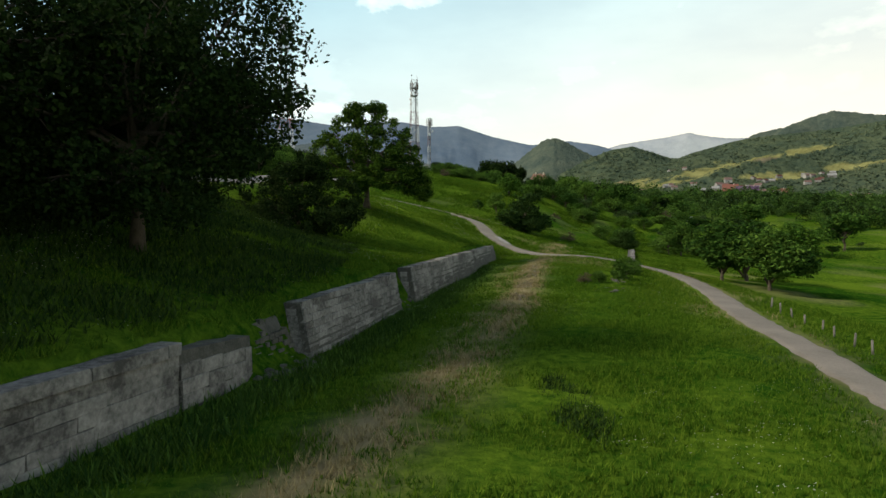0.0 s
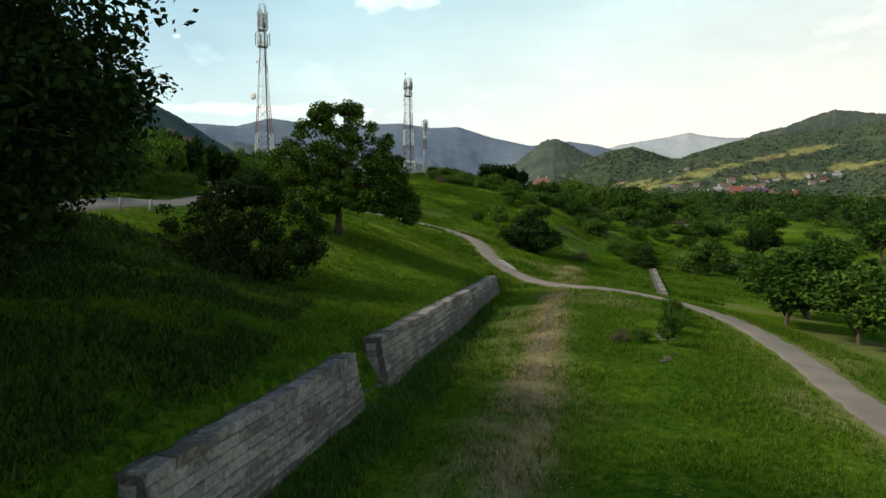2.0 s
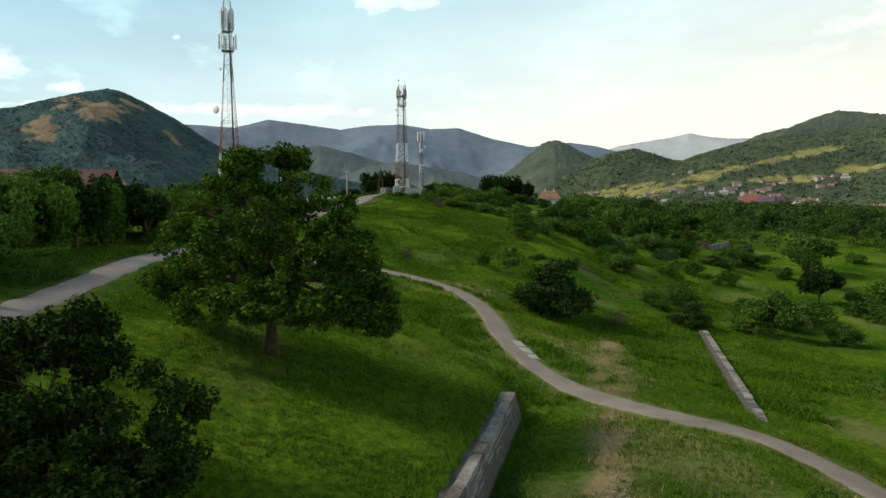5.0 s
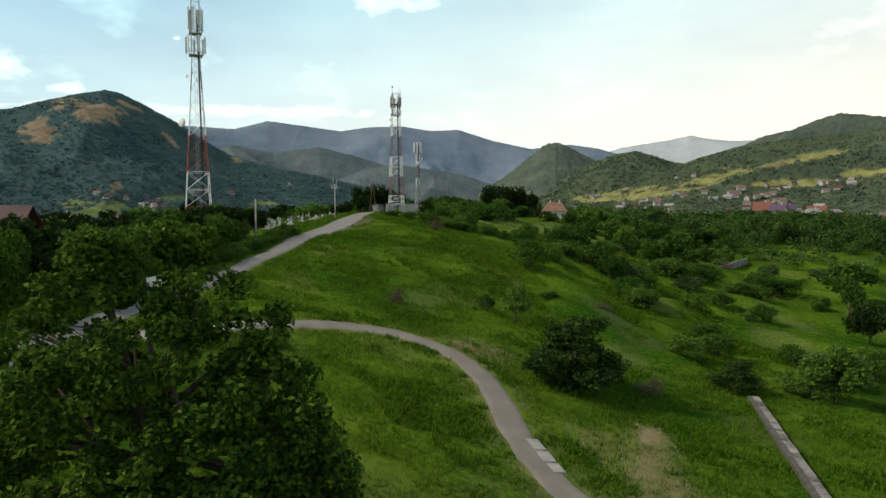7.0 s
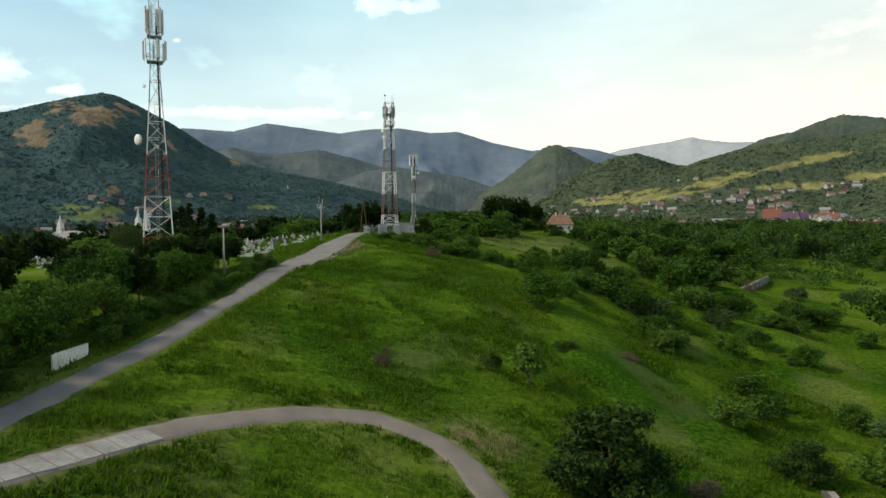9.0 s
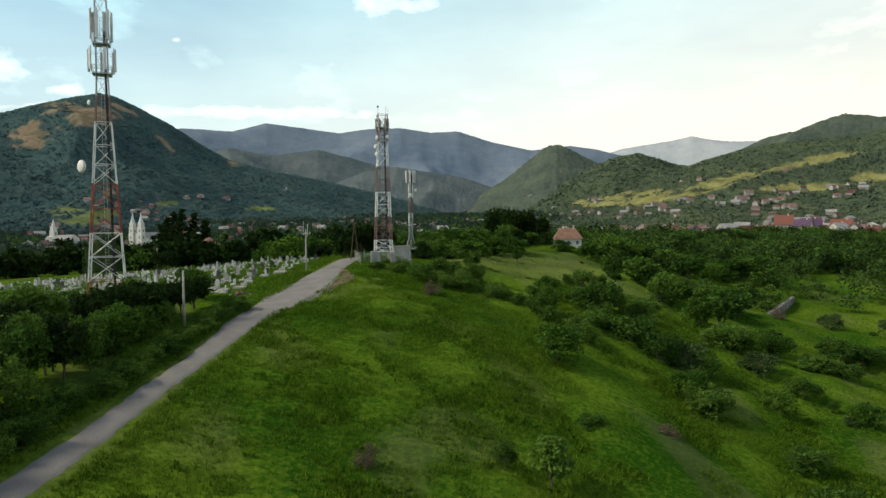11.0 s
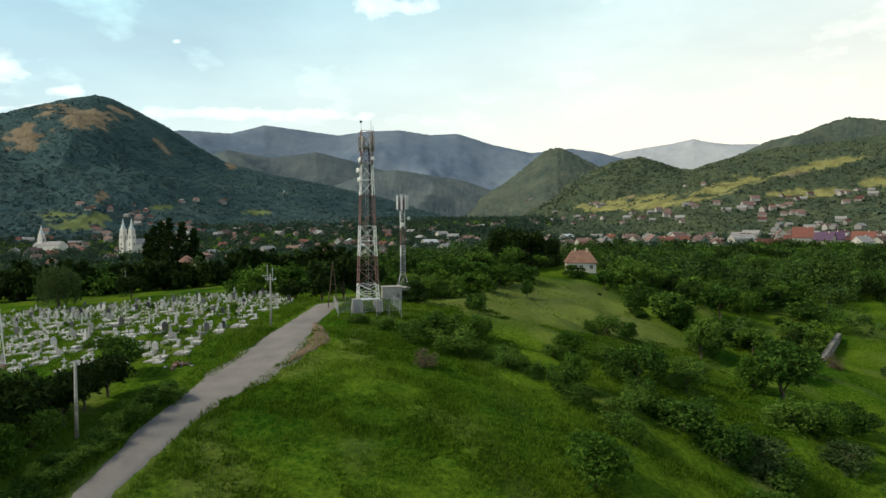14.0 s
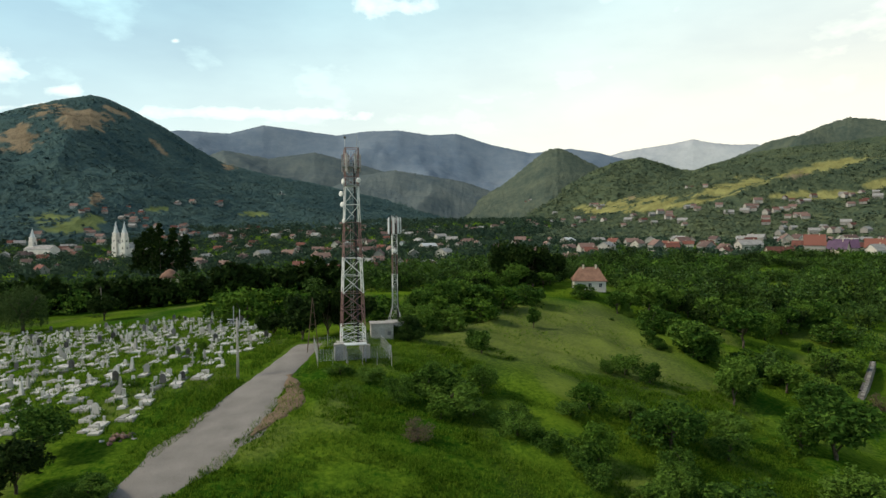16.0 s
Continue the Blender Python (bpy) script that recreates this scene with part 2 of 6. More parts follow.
def part(name, data, parent, label="", at=None):
    ob = new(name, data)
    ob.parent = parent
    if at is not None:
        ob.matrix_basis = at
    return tagged(ob, label)


def thing(name, x, y, z, label, category, group="", turn=0, data=None, kind=""):
    ob = new(name, data)
    ob.matrix_basis = pose(x, y, z, 0, 0, turn)
    return tagged(ob, label, category, group, kind)


class Solid:
    """Gathers boxes, tubes and prisms into one mesh."""
    def __init__(self):
        self.v, self.f = [], []

    def add(self, verts, faces):
        o = len(self.v)
        self.v += [tuple(p) for p in verts]
        self.f += [tuple(i + o for i in f) for f in faces]
        return self

    def box(self, x0, y0, z0, x1, y1, z1, bevel=0.0, jitter=0.0, rng=None):
        b = bevel
        if not b:
            p = [(x0, y0, z0), (x1, y0, z0), (x1, y1, z0), (x0, y1, z0), (x0, y0, z1), (x1, y0, z1), (x1, y1, z1), (x0, y1, z1)]
            return self.add(p, [(3, 2, 1, 0), (4, 5, 6, 7), (0, 1, 5, 4), (1, 2, 6, 5), (2, 3, 7, 6), (3, 0, 4, 7)])
        rings = []
        for z, i in ((z0, b), (z0 + b, 0), (z1 - b, 0), (z1, b)):
            rings.append([(x0 + i, y0 + i, z), (x1 - i, y0 + i, z), (x1 - i, y1 - i, z), (x0 + i, y1 - i, z)])
        p = [q for r in rings for q in r]
        if rng:
            p = [(a + rng.uniform(-jitter, jitter), c + rng.uniform(-jitter, jitter), d + rng.uniform(-jitter, jitter)) for a, c, d in p]
        f = [(3, 2, 1, 0), (12, 13, 14, 15)]
        for k in range(3):
            for j in range(4):
                f.append((k * 4 + j, k * 4 + (j + 1) % 4, k * 4 + 4 + (j + 1) % 4, k * 4 + 4 + j))
        return self.add(p, f)

    def tube(self, pts, radii, n=6, cap=True):
        pts = [Vector(p) for p in pts]
        ring = []
        for i, p in enumerate(pts):
            d = (pts[min(i + 1, len(pts) - 1)] - pts[max(i - 1, 0)]).normalized()
            s = d.cross(Vector((0.31, 0.95, 0.07))).normalized()
            u = d.cross(s)
            r = radii[i] if isinstance(radii, (list, tuple)) else radii
            ring.append([p + r * (math.cos(2 * math.pi * k / n) * s + math.sin(2 * math.pi * k / n) * u) for k in range(n)])
        f = []
        for i in range(len(pts) - 1):
            for k in range(n):
                f.append((i * n + k, i * n + (k + 1) % n, (i + 1) * n + (k + 1) % n, (i + 1) * n + k))
        if cap:
            f += [tuple(range(n - 1, -1, -1)), tuple(range((len(pts) - 1) * n, len(pts) * n))]
        return self.add([q for r in ring for q in r], f)

    def lathe(self, prof, n=12, x=0, y=0):
        o = [(x + r * math.cos(2 * math.pi * k / n), y + r * math.sin(2 * math.pi * k / n), z) for r, z in prof for k in range(n)]
        f = [(i * n + k, i * n + (k + 1) % n, (i + 1) * n + (k + 1) % n, (i + 1) * n + k) for i in range(len(prof) - 1) for k in range(n)]
        f += [tuple(range(n - 1, -1, -1)), tuple(range((len(prof) - 1) * n, len(prof) * n))]
        return self.add(o, f)

    def mesh(self, name, mat, smooth_faces=False):
        return mesh_from(name, self.v, self.f, mat, smooth_faces)


# ---------------- the lie of the land ----------------
# spot heights of the land (x, y, z)
HILL = [(12.6, 148, 8.5), (0, 144, 9.8), (-19.7, 151, 15.0), (-13.3, 168, 15.8), (-21, 194, 19.3), (-2.2, 195.5, 20.3),
        (-10, 221, 23.6), (-3, 225, 24.0), (31.5, 262, 20.5), (60, 322, 23.0), (17, 208, 18.6),
        (23, 174, 12.5), (38, 224, 16.3), (45.5, 197.6, 12.0), (50, 187, 7.0), (63, 205, 8.0), (66.5, 254, 13.0), (92, 311, 15),
        (110, 270, 5.2), (125, 284, 6.2), (-37, 223, 20.8), (-50, 282, 19.0), (-90, 286, 15.2), (-27, 175, 18.0), (-37, 174, 17.5),
        (-20, 241, 23.0)]
SLOPE = [(45, 131, -1.2), (46, 160, 1.8), (20, 121, 2.8), (11.9, 106, 2.4), (8.8, 116.8, 5.0), (4, 117.3, 6.3), (-4, 113, 8.0),
         (21.7, 87.8, 0.3), (27.5, 58.6, -1.8), (60, 40, -4), (46, 93, -3.1), (100, 160, -3), (-6, 20, -2.3), (3, 40, -1.7),
         (11.4, 71.8, -0.5), (9.6, 89.5, 0.0), (-5.0, 37, -2.2), (-0.4, 51.5, -1.75), (2.7, 61, -1.4), (6.1, 72, -0.9), (20, 20, -2.8), (0, -20, -3), (34, 90, -1.6)]
BANK = [(-8, 82, 6.9), (-23, 69, 9.2), (-26, 78, 10.6), (-26, 99, 12.4), (-38, 97, 12.4), (-14, 67, 5.2), (-19, 38, 5.0), (-40, 45, 8), (-22, 5, 3.5),
        (-12.5, 20, 0.8), (-8.5, 33.6, 0.8), (-2.6, 52, 1.4), (3.0, 71, 1.7), (8.4, 89, 1.85), (-27, 130, 13.7)]
FAR = [(-93, 387, 14), (200, 426, 21), (225, 473, 24), (-400, 980, 2), (0, 600, 6), (300, 800, 22), (-200, 560, 3), (-600, 600, 0),
       (500, 300, 4), (-300, 150, 8), (700, 1200, 30), (0, 1400, 20)]


class Spots:
    """A smooth sheet through spot heights: a plane plus cones, a little relaxed."""
    def __init__(self, pts, relax=0.6):
        p = np.array(pts, float)
        self.xy = p[:, :2]
        n = len(p)
        r = np.hypot(*(self.xy[:, None] - self.xy[None]).transpose(2, 0, 1))
        a = np.zeros((n + 3, n + 3))
        a[:n, :n] = -np.sqrt(r * r + 36) - relax * np.eye(n)
        a[:n, n], a[:n, n + 1:] = 1, self.xy
        a[n, :n], a[n + 1:, :n] = 1, self.xy.T
        self.w = np.linalg.solve(a, np.r_[p[:, 2], 0, 0, 0])

    def __call__(self, x, y):
        x, y = np.asarray(x, float), np.asarray(y, float)
        z = self.w[-3] + self.w[-2] * x + self.w[-1] * y
        for (px, py), w in zip(self.xy, self.w):
            z = z - w * np.sqrt((x - px) ** 2 + (y - py) ** 2 + 36)
        return z


def wall_x(y):
    return -1.47 + 0.305 * (y - 54)


def smooth(a, b, v):
    k = np.clip((v - a) / (b - a), 0, 1)
    return k * k * (3 - 2 * k)


OPEN_LAND = Spots(HILL + SLOPE + FAR)
BANK_LAND = Spots(HILL + BANK + [p for p in SLOPE if p[1] > 104] + FAR)


def land(x, y):
    """Height of the ground: the open land, and the bank behind the retaining walls."""
    x, y = np.asarray(x, float), np.asarray(y, float)
    soft = 0.2 + 16 * smooth(88, 112, y)
    for a, b in ((28.6, 33.9), (48.4, 53.8)):          # the slumped gaps between the walls
        soft = soft + 1.3 * smooth(a - 0.6, a + 0.6, y) * (1 - smooth(b - 0.6, b + 0.6, y))
    d = wall_x(y) - 0.9 - x
    k = smooth(-soft, soft, d)
    z = OPEN_LAND(x, y) * (1 - k) + BANK_LAND(x, y) * k
    far = np.hypot(x, y - 150)
    rim = 8 + 0.055 * np.clip(far - 820, 0, 900)                # the valley floor lifts towards the hills
    k = smooth(750, 1150, far)
    z = z * (1 - k) + rim * k
    return z


def h(x, y):
    return float(land(x, y))


# ---------------- the ground ----------------
def axis_steps(lo, hi, fine_lo, fine_hi, step, grow):
    v = list(np.arange(fine_lo, fine_hi + 1e-6, step))
    d, p = step, fine_hi
    while p < hi:
        d = min(d * grow, 160)
        p += d
        v.append(p)
    d, p = step, fine_lo
    while p > lo:
        d = min(d * grow, 160)
        p -= d
        v.insert(0, p)
    return np.array(v)


LOWER_ROAD = [(9.2, -30), (14.3, 2), (20.5, 29.5), (24.2, 47), (28.1, 62), (29.3, 75), (27, 83.5), (21.4, 87.6), (16.6, 94.5), (13.3, 101), (11.0, 108), (9.7, 116.5),
              (6.7, 124.7), (0.9, 128.4), (-4.6, 127.2), (-9.4, 123.6), (-13.3, 119.2), (-16.3, 114.2), (-19, 109), (-22, 103)]
UPPER_ROAD = [(-46, 34), (-34, 52), (-26, 65), (-24.1, 74), (-23.5, 84), (-23.9, 99), (-24.5, 114), (-24.2, 121), (-23.7, 128), (-22.3, 141), (-21.2, 157), (-20.5, 170), (-19.5, 181), (-18.2, 187), (-16.6, 194), (-15.3, 199), (-14.4, 205), (-13.2, 213),
              (-11.7, 220.5), (-10.6, 230)]


def spline(pts, step=1.0):
    p = np.array([pts[0], *pts, pts[-1]], float)
    out = []
    for i in range(1, len(p) - 2):
        n = max(2, int(np.hypot(*(p[i + 1] - p[i])) / step))
        for k in range(n):
            t = k / n
            out.append(0.5 * (2 * p[i] + (p[i + 1] - p[i - 1]) * t + (2 * p[i - 1] - 5 * p[i] + 4 * p[i + 1] - p[i + 2]) * t * t
                              + (3 * p[i] - p[i - 1] - 3 * p[i + 1] + p[i + 2]) * t ** 3))
    out.append(p[-1])
    return np.array(out)


def near_line(x, y, line):
    d = np.full(np.shape(x), 1e9)
    for a, b in line[::2]:
        d = np.minimum(d, (x - a) ** 2 + (y - b) ** 2)
    return np.sqrt(d)


LOWER_LINE, UPPER_LINE = spline(LOWER_ROAD), spline(UPPER_ROAD)
TRACK_LINE = spline([(-9, -4), (-4.2, 17), (-1.0, 26), (2.6, 38), (7.6, 55), (11.4, 70), (15.6, 83), (20.5, 101), (24, 114)])


def swell(x, y, size, seed):
    """Smooth waviness between -1 and 1 from a few crossing waves."""
    r = np.random.RandomState(seed)
    z = 0
    for k in range(6):
        a, f, p = r.uniform(0, 6.28), r.uniform(0.7, 1.8) / size, r.uniform(0, 6.28)
        z = z + np.sin((x * math.cos(a) + y * math.sin(a)) * f * 6.28 + p)
    return z / 3.2


def dryness(x, y):
    d = np.exp(-(near_line(x, y, TRACK_LINE) / 1.9) ** 2) * (0.85 + 0.45 * swell(x, y, 6, 4) + 0.25 * swell(x, y, 2.2, 5))
    d = np.maximum(d, (0.40 + 0.35 * swell(x, y, 5, 8)) * np.exp(-(np.minimum(near_line(x, y, LOWER_LINE), near_line(x, y, UPPER_LINE) + 0.9) / 2.4) ** 2))
    d = np.maximum(d, 0.85 * np.exp(-((x - 9.5) / 3.4) ** 2 - ((y - 128.5) / 3.4) ** 2) * (0.8 + 0.5 * swell(x, y, 3, 3)))
    field = smooth(215, 245, y) * smooth(0, 15, x) * (1 - smooth(52, 70, x)) * (1 - smooth(290, 310, y))
    d = np.maximum(d, 0.22 * field)
    d = np.maximum(d, (0.14 + 0.16 * (y < 112) * (x > 6)) * smooth(0.2, 0.9, swell(x, y, 20, 9)) * (y > 45))
    wet = np.exp(-((x - 5.2) / 1.3) ** 2 - ((y - 25) / 5.0) ** 2)
    d = d * (1 - wet)
    return np.clip(d, 0, 1)


def ground():
    xs = axis_steps(-4200, 4200, -48, 72, 0.8, 1.09)
    xs = np.sort(np.r_[xs, np.arange(-17.6, 12, 0.8)])          # finer across the walls
    ys = axis_steps(-500, 4700, -6, 240, 0.9, 1.06)
    X, Y = np.meshgrid(xs, ys)
    Z = land(X, Y)
    roads = np.minimum(near_line(X, Y, LOWER_LINE[::2]), near_line(X, Y, UPPER_LINE[::2]))
    rough = smooth(2.5, 6, roads)
    Z = Z + (0.75 * swell(X, Y, 30, 12) + 0.35 * swell(X, Y, 15, 13)) * smooth(6, 16, roads) * smooth(125, 150, Y) * smooth(2, 22, X) * (1 - smooth(300, 340, Y)) * (1 - smooth(150, 250, X))
    Z = Z + rough * (0.04 * swell(X, Y, 3.1, 1) + 0.16 * swell(X, Y, 9, 2)) * (np.hypot(X, Y - 120) < 500)
    nx, ny = len(xs), len(ys)
    me = bpy.data.meshes.new("ground")
    me.vertices.add(nx * ny)
    me.vertices.foreach_set("co", np.stack([X, Y, Z], -1).astype(np.float32).ravel())
    i = np.arange(nx * ny).reshape(ny, nx)
    q = np.stack([i[:-1, :-1], i[:-1, 1:], i[1:, 1:], i[1:, :-1]], -1).reshape(-1, 4)
    me.loops.add(len(q) * 4)
    me.polygons.add(len(q))
    me.loops.foreach_set("vertex_index", q.astype(np.int32).ravel())
    me.polygons.foreach_set("loop_start", np.arange(0, len(q) * 4, 4, dtype=np.int32))
    me.update(calc_edges=True)
    me.polygons.foreach_set("use_smooth", [True] * len(q))
    dry = me.attributes.new("dry", "FLOAT", "POINT")
    dry.data.foreach_set("value", dryness(X, Y).astype(np.float32).ravel())
    m = material("meadow", (0.018, 0.062, 0.005), (0.098, 0.160, 0.013), scale=0.05, fine=32, bump=0.22, bump_scale=1.8, rough=0.95, contrast=(0.41, 0.59), spec=0.0)
    nt = m.node_tree
    b = nt.nodes["Principled BSDF"]
    green = b.inputs["Base Color"].links[0].from_socket
    at = nt.nodes.new("ShaderNodeAttribute")
    at.attribute_name = "dry"
    straw = nt.nodes.new("ShaderNodeValToRGB")
    straw.color_ramp.elements[0].color, straw.color_ramp.elements[1].color = (0.150, 0.130, 0.062, 1), (0.330, 0.280, 0.160, 1)
    n = node(nt, "ShaderNodeTexNoise", Scale=1.1, Detail=6.0, Roughness=0.7)
    geo = nt.nodes.new("ShaderNodeNewGeometry")
    nt.links.new(geo.outputs["Position"], n.inputs["Vector"])
    nt.links.new(n.outputs["Fac"], straw.inputs["Fac"])
    k = nt.nodes.new("ShaderNodeMath")
    k.operation = "MULTIPLY_ADD"
    k.use_clamp = True
    k.inputs[1].default_value = 1.1
    sub = nt.nodes.new("ShaderNodeMath")
    sub.operation = "MULTIPLY_ADD"
    sub.inputs[1].default_value, sub.inputs[2].default_value = 0.7, -0.35
    nt.links.new(n.outputs["Fac"], sub.inputs[0])
    nt.links.new(at.outputs["Fac"], k.inputs[0])
    gate = nt.nodes.new("ShaderNodeMath")
    gate.operation = "MULTIPLY"
    nt.links.new(sub.outputs[0], gate.inputs[0])
    nt.links.new(at.outputs["Fac"], gate.inputs[1])
    nt.links.new(gate.outputs[0], k.inputs[2])
    mx = nt.nodes.new("ShaderNodeMix")
    mx.data_type = "RGBA"
    nt.links.new(k.outputs[0], mx.inputs["Factor"])
    nt.links.new(green, mx.inputs["A"])
    nt.links.new(straw.outputs["Color"], mx.inputs["B"])
    nt.links.new(mx.outputs["Result"], b.inputs["Base Color"])
    me.materials.append(m)
    tagged(new("ground", me), "green meadow hillside with dry straw-coloured patches", "ground", kind="structure")


ground()


def ribbon(name, line, widths, mat, label, lift=0.07, ragged=0.18, seed=1):
    """A road laid on the land, with uneven edges."""
    n = 9
    rng = np.random.RandomState(seed)
    v, f = [], []
    for i, p in enumerate(line):
        d = line[min(i + 1, len(line) - 1)] - line[max(i - 1, 0)]
        d = d / (np.hypot(*d) + 1e-9)
        s = np.array([d[1], -d[0]])
        w = np.interp(i / (len(line) - 1), *widths)
        lo, hi = -w / 2 + rng.uniform(-ragged, ragged), w / 2 + rng.uniform(-ragged, ragged)
        for k in range(n):
            u = lo + (hi - lo) * k / (n - 1)
            q = p + s * u
            camber = 0.05 * (1 - (2 * k / (n - 1) - 1) ** 2)
            v.append((q[0], q[1], h(*q) + (lift + camber if 0 < k < n - 1 else -0.12)))
        if i:
            o = (i - 1) * n
            f += [(o + k, o + k + 1, o + n + k + 1, o + n + k) for k in range(n - 1)]
    return tagged(new(name, mesh_from(name, v, f, mat, True)), label, "road", kind="structure")


ribbon("road_lower", LOWER_LINE, ([0, 0.5, 0.7, 1], [2.7, 2.9, 3.2, 3.2]), M["lane"], "narrow grey gravel lane curving through the meadow")
YARD = [(160, 3.0), (170, 3.8), (181, 5.8), (187, 7.4), (193, 11.5), (196, 11.0), (201, 10.6), (207, 8.8), (213, 6.0), (230, 5.0)]     # the lane widens before the graveyard
ribbon("road_upper", UPPER_LINE, ([float(np.argmin(np.abs(UPPER_LINE[:, 1] - y))) / (len(UPPER_LINE) - 1) for y, w in YARD], [w for y, w in YARD]), M["road"], "worn grey lane climbing to the hilltop", seed=3)

# ---------------- hills and mountains round the valley ----------------
EYE = Vector((6.0, 120.0, 42.0))
SLOPES, GRIDS = {}, {}


def mountain(name, label, sky_line, foot, ridge, mat, base_z=5.0, tree=5.0, rows=46, cols=260, spurs=0.10, seed=1, power=1.15, grain=420.0):
    """A slope that climbs from a foot to a ridge: sky_line gives its ridge as (bearing, height) in degrees seen from the hilltop."""
    r = np.random.RandomState(seed)
    az0, az1 = sky_line[0][0], sky_line[-1][0]
    v, f = [], []
    xs = np.array([p[0] for p in sky_line])
    ys = np.array([p[1] for p in sky_line])
    tot = rows + 8
    for i in range(tot):
        for j in range(cols):
            az = az0 + (az1 - az0) * j / (cols - 1)
            el = np.interp(az, xs, ys)
            top = EYE.z + ridge * math.tan(radians(el))
            s = i / (rows - 1)
            d = foot + (ridge - foot) * s if s <= 1 else ridge * (1 + 0.35 * (s - 1))
            a = radians(az)
            x, y = EYE.x + d * math.sin(a), EYE.y + d * math.cos(a)
            rise = s ** power if s <= 1 else 1 - 1.6 * (s - 1)
            u, w = a * ridge / grain, d / (1.3 * grain)
            u += 0.5 * noise.noise((u * 0.7, w * 1.5, seed + 9))
            n = 0.32 - 1.15 * abs(noise.noise((u, w, seed))) + 0.55 * noise.fractal((x / grain, y / grain, seed), 0.9, 2.1, 5)
            env = math.sin(math.pi * min(s, 1.0)) if s < 1 else 0
            z = base_z + (top - base_z) * (rise + spurs * 1.6 * n * env)
            z += tree * (r.rand() - 0.5) * min(1.0, 3 * s)
            v.append((x, y, z))
    for i in range(tot - 1):
        for j in range(cols - 1):
            o = i * cols + j
            f.append((o, o + 1, o + cols + 1, o + cols))
    v = np.array(v)
    SLOPES[name] = v[:rows * cols]
    GRIDS[name] = (az0, az1, foot, ridge, rows, cols)
    me = mesh_from(name, v.tolist(), f, mat, True)
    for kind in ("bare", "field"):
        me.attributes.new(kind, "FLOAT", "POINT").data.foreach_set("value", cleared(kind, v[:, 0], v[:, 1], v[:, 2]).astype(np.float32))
    return tagged(new(name, me), label, "mountain", kind="structure")


# clearings of the woods: bearing, height and half sizes in degrees seen from the hilltop, and tilt
CLEARINGS = {
    "bare": [(-27.3, 8.55, 2.3, 0.75, -0.10), (-31.0, 6.8, 1.3, 0.85, 0.35), (-21.5, 6.5, 0.75, 0.22, -0.95), (-26.2, 2.5, 0.42, 0.5, 0), (-16.2, 5.2, 0.5, 0.2, -0.3), (31.4, 4.1, 0.9, 0.35, 0.2), (18.9, 2.3, 0.6, 0.3, 0), (-24.6, 9.3, 0.9, 0.2, -0.4)],
    # fields at positive bearings follow the sunlit streaks of the right slope
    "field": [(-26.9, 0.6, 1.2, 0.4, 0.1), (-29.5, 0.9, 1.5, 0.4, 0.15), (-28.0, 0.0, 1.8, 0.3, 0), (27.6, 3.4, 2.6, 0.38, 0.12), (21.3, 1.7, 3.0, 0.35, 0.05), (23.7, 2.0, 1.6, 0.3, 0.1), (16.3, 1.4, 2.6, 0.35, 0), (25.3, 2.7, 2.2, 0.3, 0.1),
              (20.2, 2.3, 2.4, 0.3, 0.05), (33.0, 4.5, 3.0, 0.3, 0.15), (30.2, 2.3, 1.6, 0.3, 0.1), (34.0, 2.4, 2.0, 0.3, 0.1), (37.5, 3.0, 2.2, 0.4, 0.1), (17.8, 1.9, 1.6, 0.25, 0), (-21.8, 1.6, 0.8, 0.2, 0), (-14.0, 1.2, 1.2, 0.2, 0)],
}


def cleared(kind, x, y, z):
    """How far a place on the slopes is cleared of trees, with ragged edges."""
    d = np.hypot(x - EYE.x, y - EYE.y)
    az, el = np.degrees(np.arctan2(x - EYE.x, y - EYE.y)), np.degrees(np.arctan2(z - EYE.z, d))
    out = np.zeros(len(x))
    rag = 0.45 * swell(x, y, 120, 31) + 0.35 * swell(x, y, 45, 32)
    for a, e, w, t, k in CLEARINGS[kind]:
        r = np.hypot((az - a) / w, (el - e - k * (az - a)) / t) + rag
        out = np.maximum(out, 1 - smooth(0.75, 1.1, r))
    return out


def slope_height(x, y):
    """Height of the ground or of the hillside over it."""
    z = h(x, y)
    d, az = math.hypot(x - EYE.x, y - EYE.y), math.degrees(math.atan2(x - EYE.x, y - EYE.y))
    for name, (a0, a1, foot, ridge, rows, cols) in GRIDS.items():
        i, j = (d - foot) / (ridge - foot) * (rows - 1), (az - a0) / (a1 - a0) * (cols - 1)
        if 0 <= i < rows - 1 and 0 <= j < cols - 1:
            z = max(z, float(SLOPES[name][int(i) * cols + int(j)][2]))
    return z


